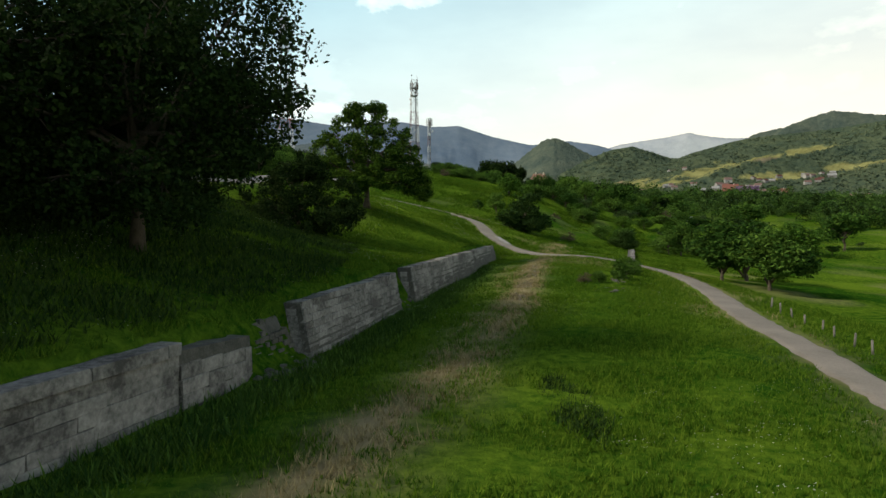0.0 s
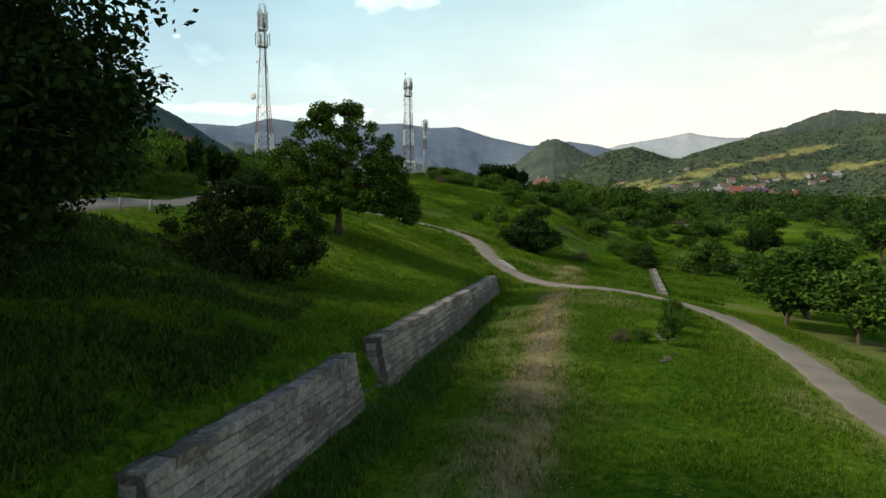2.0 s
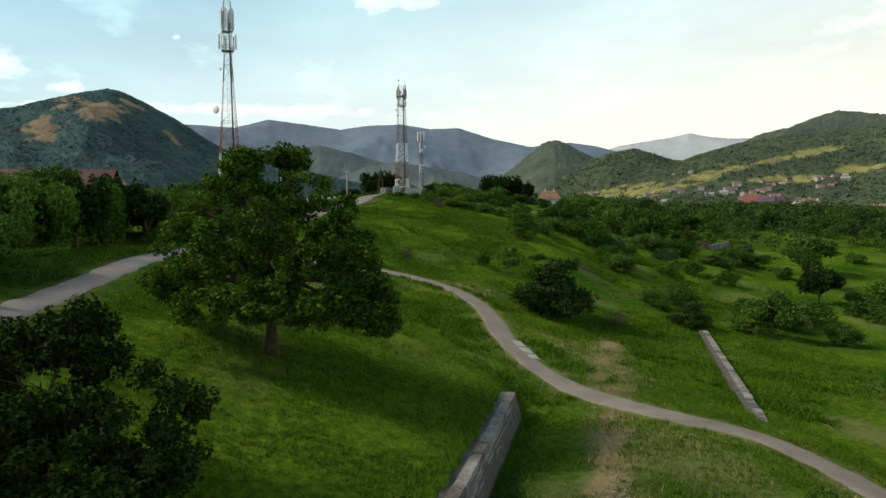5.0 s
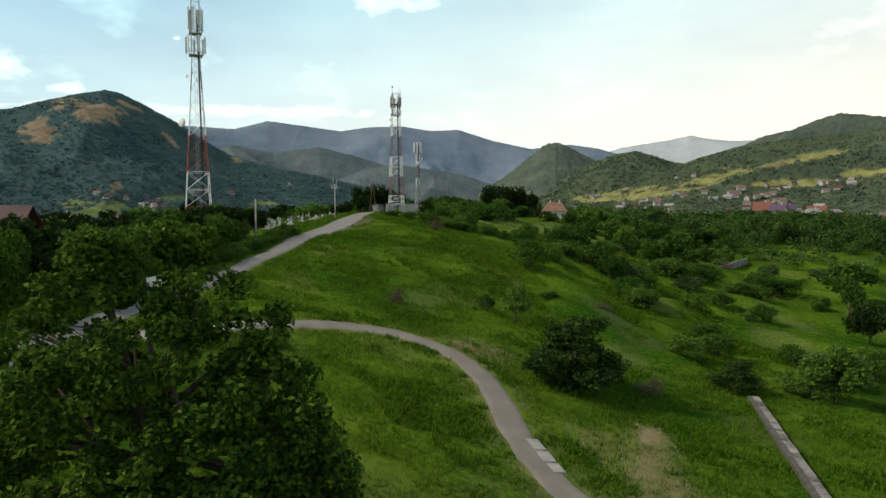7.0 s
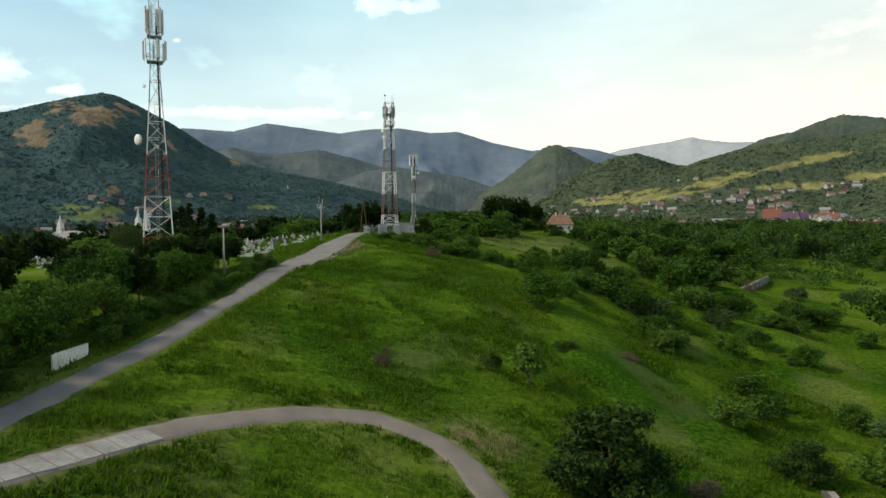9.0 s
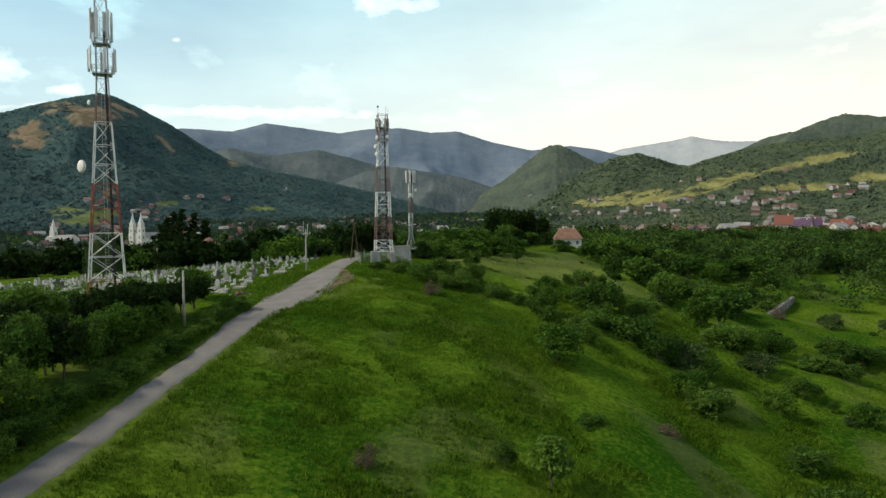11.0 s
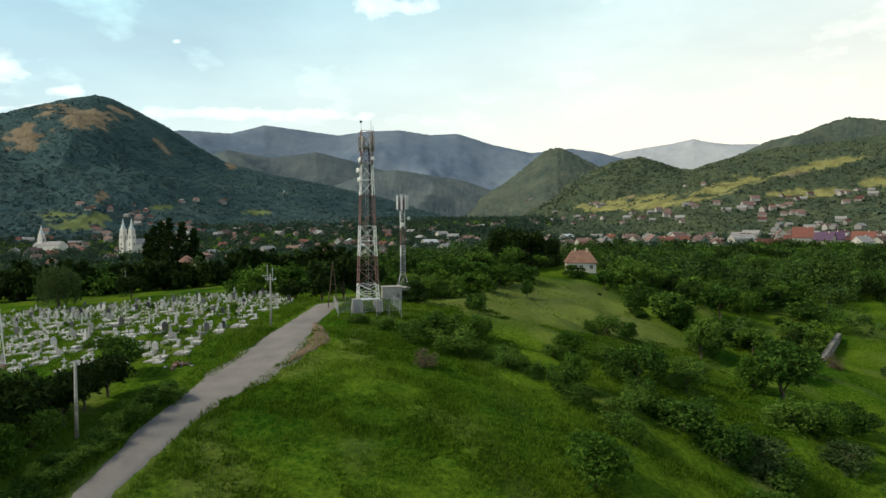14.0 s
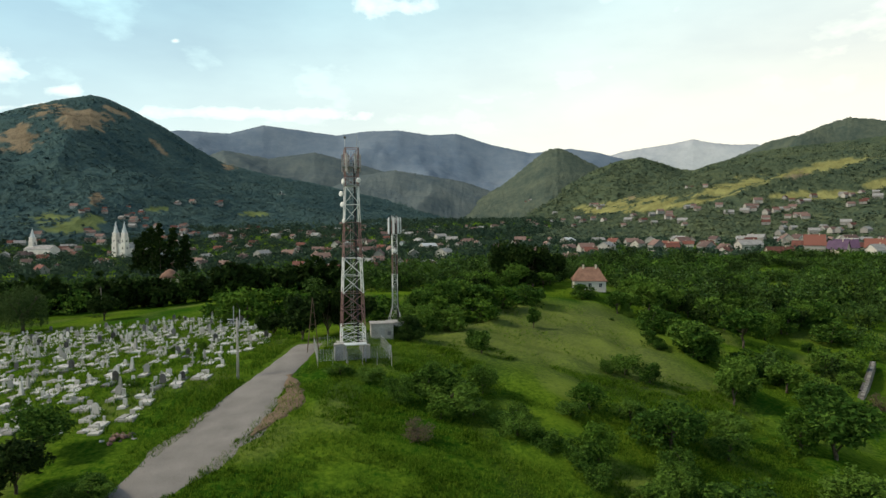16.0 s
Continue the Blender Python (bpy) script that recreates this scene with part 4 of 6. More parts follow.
# bush kinds, each built once and then copied
def bush_kind(name, label, leaf, seed, count=2400, size=0.10, trunk=False):
    """A bush of unit height and width."""
    rng = random.Random(seed)
    if trunk:
        lo = lobes_for(rng, 9, 0, 0.62, 0.42, 0.36, 0.42)
    else:
        lo = lobes_for(rng, 9, 0, 0.45, 0.44, 0.46, 0.40) + [(0, 0, 0.3, 0.42, 0.42, 0.3)]
    ob = tree(name, 0, 0, label, "tree" if trunk else "bush", lo, 0.5, 0.028, 26, 0.10, count, size * 0.42, leaf, seed, z=0.1, lean=0.03, corners=3)
    return ob


KIND = {
    "round": bush_kind("bush", "dense rounded dark green bush in the meadow", "bush_leaf", 71, 2200, 0.105),
    "loose": bush_kind("bush", "loose mid-green bush on the hillside", "bush_leaf", 72, 1900, 0.105),
    "bright": bush_kind("bush", "bright green leafy bush", "bright_leaf", 73, 1900, 0.105),
    "willow": bush_kind("willow_bush", "grey-green willow bush beside the lane", "willow_leaf", 74, 2200, 0.095),
    "dead": bush_kind("dry_bush", "low brown half-dry thorn bush", "dry_twig", 75, 2000, 0.06),
    "sapling": bush_kind("young_tree", "young green tree with a thin trunk in the grass", "bush_leaf", 76, 2200, 0.11, True),
    "tree": bush_kind("deciduous_tree", "green deciduous tree with a rounded crown", "bush_leaf", 77, 2300, 0.110, True),
    "dark": bush_kind("deciduous_tree", "dark green deciduous tree with a dense crown", "dark_leaf", 78, 2600, 0.110, True),
    "dense": bush_kind("bush", "dense round dark green bush beside the lane", "dense_leaf", 79, 13000, 0.062),
    "field_tree": bush_kind("field_tree", "dark green spreading tree with short trunks beside the lane", "bush_leaf", 80, 9000, 0.076, True),
}
FINE = {
    "round": bush_kind("bush", "dense rounded dark green bush in the grass", "bush_leaf", 81, 3800, 0.076),
    "loose": bush_kind("bush", "loose mid-green leafy bush on the slope", "bush_leaf", 82, 3400, 0.076),
    "bright": bush_kind("bush", "bright green bush with fine leaves", "bright_leaf", 83, 3400, 0.076),
    "tree": bush_kind("deciduous_tree", "green deciduous tree beside the lane", "bush_leaf", 84, 3400, 0.080, True),
    "willow": bush_kind("willow_bush", "grey-green willow bush with fine leaves", "willow_leaf", 85, 3400, 0.074),
}
for o in list(KIND.values()) + list(FINE.values()):
    o.location.z -= 400
used = set()


def plant(kind, x, y, w, hh, group="bushes on the hillside", sink=0.0):
    """Puts a copy of a bush kind on the ground, w wide and hh high."""
    z = h(x, y) - 0.08 * hh - sink
    m = pose(x, y, z, 0, 0, R.uniform(0, 360)) @ Matrix.Diagonal((w, w, hh, 1))
    kinds_here = FINE if kind in FINE and math.hypot(x - 6, y - 140) < 112 else KIND
    if (kind, kinds_here is FINE) in used:
        k = kinds_here[kind]
        ob = copy_thing(k, m @ Matrix.Diagonal((1 / k.scale.x, 1 / k.scale.y, 1 / k.scale.z, 1)))
    else:
        ob = kinds_here[kind]
        ob.matrix_basis = m
        used.add((kind, kinds_here is FINE))
    ob["group"] = group


for row in [("dense", 19.4, 122.8, 12.0, 9.6), ("dead", 28.8, 126, 4.2, 2.6), ("loose", 41.2, 146, 6.2, 5.2), ("loose", 48.5, 151, 6.4, 5.4), ("dense", 43.2, 134.5, 6.8, 5.0), ("loose", 44, 172.4, 7.6, 6.0),
            ("sapling", 16.5, 144.6, 5.4, 5.6), ("round", 12.6, 147, 2.6, 2.9), ("dead", -0.3, 143.5, 2.8, 3.0), ("bright", 23.6, 173.5, 9.0, 7.2), ("loose", 39.5, 190.5, 10, 6.8), ("loose", 60, 201, 9, 6.8),
            ("round", 75.6, 198.3, 7.4, 4.0), ("loose", 93, 209.7, 11, 5.0), ("round", 91.7, 192.4, 6, 4), ("tree", 93, 185, 8, 11), ("field_tree", 55, 133, 7.6, 8), ("sapling", 32.5, 266, 4.2, 5.0),
            ("round", 10.3, 211, 8.6, 5.4), ("loose", 15.8, 214.5, 5.0, 5.8), ("loose", 18.6, 200.8, 5.6, 4.6), ("dead", 6.8, 196.5, 4.4, 3.2), ("loose", 38.5, 204.6, 9.6, 8.4), ("tree", 67, 262.6, 13, 9.4),
            ("loose", 42.4, 186.5, 8.2, 7.2), ("round", 49.4, 185.6, 8, 4.8), ("willow", 45, 173.6, 7, 4.8), ("round", 77, 198, 7, 4.4), ("loose", 111, 277, 10, 8.4), ("sapling", 17.6, 233, 5, 4.8),
            ("loose", 11.2, 207, 9, 4.6), ("bright", 27.2, 197, 5.4, 6.6), ("tree", 60.5, 232, 8.4, 9.4), ("round", 66.7, 262, 10, 6.4), ("round", 55, 310, 10, 4.8), ("field_tree", 35.8, 75, 10.6, 8.4, "trees beside the lane", 0.6),
            ("field_tree", 37.2, 67, 9.6, 7.8, "trees beside the lane", 0.6), ("willow", 63, 144, 12, 6), ("tree", 105, 202, 14, 12), ("field_tree", 44.5, 86, 13.0, 9.4, "trees beside the lane", 0.6), ("bright", 98, 159.5, 17, 10), ("tree", 118, 172, 14, 12), ("dark", 83, 165, 9, 10),
            ("loose", 20.6, 65.0, 2.0, 2.2), ("round", 22.6, 68.2, 2.2, 2.0), ("loose", 23.4, 72.4, 2.4, 2.4), ("sapling", 18.6, 61.2, 2.0, 3.0), ("loose", 16.8, 61.9, 1.5, 1.9), ("dead", 15.4, 62.4, 2.0, 1.4), ("dense", 5.0, 237.4, 7.4, 5.4), ("bright", 31, 215, 7, 5), ("loose", 51, 215, 7, 5), ("tree", 76, 232, 10, 8), ("loose", 84, 246, 9, 6),
            ("loose", 30, 186, 5, 4), ("bright", 57, 178, 7, 5), ("round", 66, 186, 6, 4), ("loose", 24, 158, 4, 2.4), ("dead", 34, 161, 4, 2.4), ("loose", 52, 162, 6, 4)]:
    plant(*row)
# the thickets below the masts and down the slope
for row in [("round", 8.2, 210.0, 5.9, 5.6), ("loose", 4.5, 206.4, 4.5, 4.8), ("round", 16.8, 238.2, 4.6, 4.0), ("loose", 19.5, 206.5, 3.5, 3.7), ("loose", 21.7, 199.1, 4.8, 3.4), ("loose", 25.5, 196.4, 5.8, 5.0), ("round", 25.7, 192.6, 4.1, 3.2),
            ("round", 39.6, 235.7, 3.1, 3.3), ("loose", 43.3, 236.8, 6.3, 5.8), ("round", 47.1, 235.1, 5.5, 4.9), ("bright", 43.6, 209.4, 4.5, 4.7), ("willow", 46.8, 186.4, 8.0, 7.2), ("loose", 64.6, 280.4, 8.5, 9.0), ("tree", 72.7, 304.3, 12.1, 10.2),
            ("loose", 64.3, 238.1, 8.4, 7.0), ("tree", 90.9, 286.9, 12.8, 11.0), ("round", 88.0, 269.0, 6.4, 6.7), ("loose", 105.2, 275.6, 9.2, 8.5), ("round", 84.5, 244.8, 5.6, 4.9), ("bright", 61.8, 215.2, 7.9, 8.2), ("tree", 66.1, 214.0, 14.2, 11.0),
            ("loose", 62.2, 201.3, 8.4, 6.1), ("bright", 65.0, 199.2, 5.2, 6.9), ("loose", 71.6, 205.8, 8.4, 6.6), ("dead", 97.0, 246.4, 4.9, 5.2), ("loose", 123.6, 300.6, 12.0, 8.4), ("bright", 124.3, 315.6, 11.3, 8.9), ("bright", 31.1, 184.2, 4.3, 4.5),
            ("loose", 27.1, 210.7, 4.9, 3.2), ("round", 36.2, 213.0, 5.1, 4.0), ("loose", 46.2, 205.2, 6.2, 5.2), ("loose", 37.0, 198.3, 5.1, 4.1), ("loose", 0.5, 212.5, 5.0, 2.4), ("round", -3.8, 214.0, 4.4, 1.8), ("loose", 13.8, 206.0, 5.0, 3.2),
            ("loose", 17.2, 203.0, 4.6, 3.4), ("bright", 9.6, 203.4, 4.4, 2.6), ("loose", 31.5, 190.5, 5.0, 4.4), ("loose", 34.5, 193.5, 5.6, 4.8)]:
    plant(*row, "thicket below the masts")
# the edge of the woods along the hilltop field and beyond the farmhouse
for x0, y0, x1, y1, n in ((7, 260, 26, 309, 15), (26, 309, 45, 325, 8), (11, 270, 24, 314, 10), (70, 318, 98, 298, 9), (98, 298, 132, 318, 10), (76, 330, 130, 322, 12)):
    for q in range(n):
        t = (q + R.uniform(0.2, 0.8)) / n
        plant(R.choice(["tree", "loose", "bright", "tree", "dark"]), x0 + (x1 - x0) * t + R.uniform(-2, 2), y0 + (y1 - y0) * t + R.uniform(-2, 2), R.uniform(6.5, 11), R.uniform(5.5, 10), "trees at the edge of the woods")
# undergrowth on the bank; the outer bushes are unseen, added to block low sun
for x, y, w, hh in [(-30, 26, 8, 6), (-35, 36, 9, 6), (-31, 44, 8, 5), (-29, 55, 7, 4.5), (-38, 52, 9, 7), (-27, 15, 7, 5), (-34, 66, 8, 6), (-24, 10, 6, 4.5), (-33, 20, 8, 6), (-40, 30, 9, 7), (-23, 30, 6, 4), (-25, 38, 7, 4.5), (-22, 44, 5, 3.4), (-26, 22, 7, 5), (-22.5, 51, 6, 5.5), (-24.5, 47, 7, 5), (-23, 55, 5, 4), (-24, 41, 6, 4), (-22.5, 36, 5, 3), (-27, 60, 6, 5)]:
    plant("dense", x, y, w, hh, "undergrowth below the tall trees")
# further trees, all out of view, added to cast shade over the bank
for x, y, w, hh in [(-46, 30, 14, 18), (-48, 50, 14, 17), (-46, 68, 13, 14), (-58, 40, 15, 18), (-40, 8, 14, 18), (-42, -4, 13, 15), (-50, 15, 15, 18), (-33, 2, 12, 14), (-34, -10, 14, 14), (-30, -20, 13, 14), (-36, -18, 15, 18), (-36, 12, 12, 15), (-60, 60, 15, 17), (-62, 20, 16, 18)]:
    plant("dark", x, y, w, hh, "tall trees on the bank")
# scattered bushes of the open slope
rs = np.random.RandomState(14)
n = 0
while n < 85:
    x, y = rs.uniform(24, 150), rs.uniform(128, 300)
    c = swell(x, y, 38, 15) + 0.6 * swell(x, y, 14, 16)
    if x > 0.72 * y or c < 0.15 or (x < 56 and y > 205) or (x < 34 and y < 165):
        continue
    big = rs.uniform(0, 1) ** 2
    plant(rs.choice(["round", "loose", "bright", "willow", "tree"], p=[.25, .35, .2, .1, .1]), x, y, 1.8 + 6.5 * big, 1.2 + 4.8 * big)
    n += 1
for k in range(13):
    t = k / 12
    plant(R.choice(["loose", "tree", "round"]), 62 + 22 * t + R.uniform(-5, 5), 300 - 60 * t + R.uniform(-6, 6), R.uniform(5, 10), R.uniform(3.4, 7.4))
# the trees and shrubs left of the upper lane
for x, y, w, hh in [(-31, 70, 7, 6.5), (-33, 77, 8, 7.5), (-31.5, 84, 7, 7), (-35, 64, 8, 7), (-37, 72, 9, 8), (-38, 86, 9, 8.5), (-30.5, 89, 6, 6.5)]:
    plant(R.choice(["tree", "bright", "loose"]), x, y, w, hh, "garden trees behind the hedge")
for k in range(58):
    y = 86 + k * 1.68
    x = -29.6 - 2.0 * (k % 3) - R.uniform(0, 2.6) - (2.5 if y < 112 else 0)
    tall = R.uniform(6.5, 9.5) if y < 122 else R.uniform(4.6, 8.0)
    plant(R.choice(["loose", "bright", "dark", "round", "tree", "dark"]), x, y, R.uniform(5.0, 8.0), tall + 0.8, "hedge trees along the lane")
for x, y, w, hh in [(-32, 172, 9, 8.0), (-32.6, 194.5, 8, 6.4), (-42, 160, 9, 8), (-46, 172, 10, 8), (-45, 145, 9, 8), (-52, 130, 9, 8), (-48, 184, 8, 6), (-30, 186, 7, 6.4), (-38, 182, 7, 6), (-40, 103, 9, 9), (-46, 108, 9, 9.5), (-36, 98, 9, 8.5),
                    (-52, 100, 10, 9), (-42, 92, 9, 8), (-48, 82, 9, 8), (-40, 80, 8, 6), (-56, 112, 10, 9), (-60, 140, 10, 9), (-55, 155, 10, 8), (-60, 170, 10, 8), (-37, 108, 8, 10), (-40, 113, 8, 10.5), (-35, 104, 8, 9.5)]:
    plant(R.choice(["tree", "loose", "dark"]), x, y, w, hh, "hedge trees along the lane")
for k in range(46):                                    # low growth up to the lane's edge
    y = 116 + k * 1.55
    if 122 < y < 134:
        continue
    plant(R.choice(["round", "loose", "round"]), float(np.interp(y, UPPER_LINE[:, 1], UPPER_LINE[:, 0])) - 3.4 - R.uniform(0, 1.6), y, R.uniform(2.4, 4.6), R.uniform(1.6, 3.4), "hedge trees along the lane")
# trees behind the towers
for x, y, w, hh in [(-13, 237, 9, 11.5), (-9.5, 243, 9, 13), (-5, 246, 9, 12), (-20, 246, 7, 6), (6, 250, 10, 9), (13, 252, 10, 8), (20, 268, 12, 8), (10, 262, 12, 9), (28, 286, 12, 9), (20, 282, 12, 9), (36, 296, 12, 9), (0, 258, 11, 9)]:
    plant("dark" if x < -3 else R.choice(["tree", "bright", "loose"]), x, y, w, hh, "trees behind the masts", sink=0.12 * hh)
for x, y, w, hh in [(44, 330, 16, 17), (37, 334, 15, 19), (51, 336, 14, 15)]:
    plant("dark", x, y, w, hh, "tall dark trees")
for x, y, w, hh in [(-34.6, 282, 17, 13), (-28, 288, 14, 12), (-42, 292, 15, 12), (-22, 284, 12, 9), (-15, 262, 10, 8)]:
    plant("bright", x, y, w, hh, "trees beside the graveyard", sink=0.18 * hh)
for k, (x, y, w, hh) in enumerate([(-198, 640, 10, 42), (-190, 646, 10, 39), (-206, 644, 10, 40), (-214, 648, 9, 36), (-182, 650, 9, 33), (-221, 652, 8, 30)]):
    lo = [(R.uniform(-.8, .8), R.uniform(-.8, .8), hh * (0.12 + 0.86 * q / 8), w * (1.05 - 0.105 * q), w * (1.05 - 0.105 * q), hh * 0.07) for q in range(9)]
    tree("conifer", x, y, "tall dark conifer above the valley", "tree", lo, hh * 0.9, 0.4, 20, 1.5, 3600, 0.95, "dark_leaf", 90 + k, group="tall dark conifers", corners=3)
wl_rng = np.random.RandomState(64)
ww = thing("weeping_willow", -101, 304, h(-101, 304) - 0.1, "weeping willow with long hanging pale green branches", "tree", "trees beside the graveyard")
part("trunk", limbs(random.Random(64), 7.0, 0.5, [(4 * math.cos(q), 4 * math.sin(q), 9.5, 2, 2, 1.5) for q in range(6)], 0.4).mesh("trunk", M["bark"], True), ww)
strands = []
for q in range(260):
    ang, rad = wl_rng.uniform(0, 6.283), 6.2 * math.sqrt(wl_rng.uniform(0.02, 1))
    top = 12.6 * (1 - 0.34 * (rad / 6.2) ** 2) + wl_rng.uniform(-0.6, 0.6)
    for z in np.arange(top, wl_rng.uniform(0.8, 3.5) + (5.0 if rad < 3 else 0), -0.55):
        strands.append((rad * math.cos(ang), rad * math.sin(ang), z))
part("crown", quads_mesh("crown", leaves(wl_rng, np.array(strands), 0.28, 15000, 0.22, corners=3), M["willow_leaf"]), ww)
plant("dark", -86, 318, 10, 9, "trees beside the graveyard")


# woods of the valley: many small crowns in one cover
def woods(name, label, spots, leaf, seed, quads=90, leaf_size=0.22):
    rng = np.random.RandomState(seed)
    out = []
    for x, y, r, hh in spots:
        z = h(x, y)
        lo = [(x + rng.uniform(-.55, .55) * r, y + rng.uniform(-.55, .55) * r, z + hh * rng.uniform(0.2, 0.75), r * 0.5, r * 0.5, hh * 0.30) for _ in range(6)]
        c = clump_centres(rng, lo, 6)
        out.append(leaves(rng, c, r * 0.24, quads, r * leaf_size, flat=0.6, corners=3))
    return tagged(new(name, quads_mesh(name, np.concatenate(out), M[leaf])), label, "woods", kind="stuff")


rw = np.random.RandomState(77)
near_spots, far_spots = [], []
while len(near_spots) < 2300:
    x, y = rw.uniform(-330, 380), rw.uniform(245, 480)
    if abs(x) > y * 0.72 + 20 or (y < 330 and x < 70) or (x < -20 and y < 330) or (50 < x < 76 and 306 < y < 350):
        continue
    keep = 0.04 if -170 < x < -15 and y < 372 else 0.95          # the green field below the graveyard stays open
    if x > 70 and y < 300 + 0.22 * (x - 70):
        keep = 0.10 if x < 170 else 0.5
    if rw.rand() < keep * (0.75 + 0.25 * np.sin(x / 37) * np.sin(y / 29)):
        low = 0.55 if 150 < x < 340 and y > 390 else 1.0
        size = rw.uniform(0.55, 1.0) if rw.rand() < 0.6 else rw.uniform(1.0, 1.5)
        near_spots.append((x, y, 5.4 * size, rw.uniform(6.5, 9.0) * size * low))
while len(far_spots) < 5600:
    x, y = rw.uniform(-700, 800), rw.uniform(480, 1450)
    if abs(x - 268) < 34 and abs(y - 500) < 26:
        continue
    if abs(x) < y * 0.72 + 20 and rw.rand() < 0.75 + 0.25 * np.sin(x / 61) * np.sin(y / 53):
        if 150 < x < 560 and y < 900 and rw.rand() < 0.4:
            continue
        far_spots.append((x, y, rw.uniform(5, 9.5), rw.uniform(6, 10) * (0.6 if 150 < x < 560 and y < 900 else 1)))
woods("woodland", "dense mixed green woodland on the slope", near_spots[::2], "wood_leaf", 31, 400, 0.085)
woods("woodland", "darker trees of the woodland", near_spots[1::4], "dark_leaf", 34, 400, 0.085)
woods("woodland", "lighter green trees of the woodland", near_spots[3::4], "bush_leaf", 35, 400, 0.085)
woods("valley_woods", "trees scattered through the valley town", far_spots, "hazed_valley_leaf", 32, 44)
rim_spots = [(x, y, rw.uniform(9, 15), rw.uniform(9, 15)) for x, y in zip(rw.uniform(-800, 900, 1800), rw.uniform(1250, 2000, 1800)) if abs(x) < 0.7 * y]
woods("far_valley_woods", "distant woods on the valley floor", rim_spots, "hazed_valley_leaf", 36, 40)
hedge = [(x, 352 + 0.30 * (x + 100) + rw.uniform(-5, 5), rw.uniform(5, 7), rw.uniform(9, 14)) for x in np.linspace(-170, -25, 50)]
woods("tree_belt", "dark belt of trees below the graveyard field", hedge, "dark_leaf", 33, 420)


def trimmed_hedge(x, y, L, W, H, turn):
    """A clipped box hedge: stems inside a block of small leaves."""
    rng = np.random.RandomState(int(abs(x) * 10))
    ob = thing("trimmed_hedge", x, y, h(x, y) - 0.1, "clipped green box hedge beside the lane", "hedge", "hedges of the garden", turn=turn)
    s = Solid()
    for k in range(6):
        s.tube([(-L / 2 + L * (k + 0.5) / 6, 0, 0), (-L / 2 + L * (k + 0.5) / 6 + 0.1, 0.1, H * 0.7)], [0.06, 0.03], 5)
    part("stem", s.mesh("stem", M["bark"]), ob)
    p = rng.uniform(-1, 1, (400, 3))
    ax = rng.randint(0, 3, 400)
    p[np.arange(400), ax] = np.sign(p[np.arange(400), ax])
    p = p * np.array([L / 2, W / 2, H / 2]) + np.array([0, 0, H / 2])
    part("foliage", quads_mesh("foliage", leaves(rng, p, 0.32, 7000, 0.075, corners=3), M["bright_leaf"]), ob)


trimmed_hedge(-27.9, 75.2, 9.0, 1.8, 2.2, 72)
trimmed_hedge(-26.6, 88.5, 4.5, 1.8, 2.3, 86)


# ---------------- masts ----------------
def bar(a, b, r, n=4):
    return Solid().tube([a, b], r, n)


def lattice_mast(x, y, z0, levels, half, bands, label, legs=4, leg_r=0.07, brace_r=0.035, turn=20, cable=True):
    """A tapering lattice mast: one mesh for each leg length, girt and brace. levels: heights; half: half widths at them; bands: paint per bay."""
    mast = thing("lattice_mast", x, y, z0, label, "mast", "telecom masts", turn=turn)

    def corner(i, k):
        a = math.pi / 4 + 2 * math.pi * k / legs
        r = half[i] * math.sqrt(2)
        return Vector((r * math.cos(a), r * math.sin(a), levels[i]))

    for i in range(len(levels) - 1):
        m = M[bands[i]]
        for k in range(legs):
            a, b, c, d = corner(i, k), corner(i + 1, k), corner(i, k + 1), corner(i + 1, k + 1)
            part("leg", bar(a, b, leg_r, 6).mesh("leg", m), mast)
            part("girt", bar(b, d, brace_r).mesh("girt", m), mast)
            if i % 2 == k % 2 or half[i] > 1.3:
                part("brace", bar(a, d, brace_r).mesh("brace", m), mast)
            if i % 2 != k % 2 or half[i] > 1.3:
                part("brace", bar(c, b, brace_r).mesh("brace", m), mast)
    if cable:
        s = Solid()
        for q in range(5):
            s.tube([(half[0] * 0.35 + 0.07 * q, -half[0] * 0.3, 0.3), (half[-1] * 0.3 + 0.05 * q, -half[-1] * 0.3, levels[-1] * 0.93)], 0.035, 5)
        part("cable_run", s.mesh("cable_run", M["black_cable"]), mast, "black cable run")
        lad = Solid()
        for q in (-0.2, 0.2):
            lad.tube([(q, half[0] * 0.2, 0.3), (q, half[-1] * 0.2, levels[-1] - 0.4)], 0.02, 4)
        n = int(levels[-1] / 0.5)
        for q in range(n):
            yy = half[0] * 0.2 + (half[-1] - half[0]) * 0.2 * q / n
            lad.tube([(-0.2, yy, 0.4 + 0.5 * q), (0.2, yy, 0.4 + 0.5 * q)], 0.015, 4)
        part("ladder", lad.mesh("ladder", M["steel"]), mast, "grey steel ladder")
    return mast


def panel_antenna(mast, ang, r, z, length, width=0.32, mat="antenna"):
    c, s = math.cos(radians(ang)), math.sin(radians(ang))
    at = Matrix.Translation((r * c, r * s, z)) @ Matrix.Rotation(radians(ang), 4, "Z")
    ob = part("panel_antenna", Solid().box(-0.09, -width / 2, 0, 0.09, width / 2, length, bevel=0.03).mesh("panel_antenna", M[mat]), mast, "pale grey panel antenna", at)
    q = Solid().tube([(-0.16, 0, -0.25), (-0.16, 0, length + 0.2)], 0.035, 6)
    q.tube([(-0.16, 0, length * 0.2), (-r * 0.75, 0, length * 0.2)], 0.03, 4).tube([(-0.16, 0, length * 0.8), (-r * 0.75, 0, length * 0.8)], 0.03, 4)
    part("bracket", q.mesh("bracket", M["steel"]), ob)


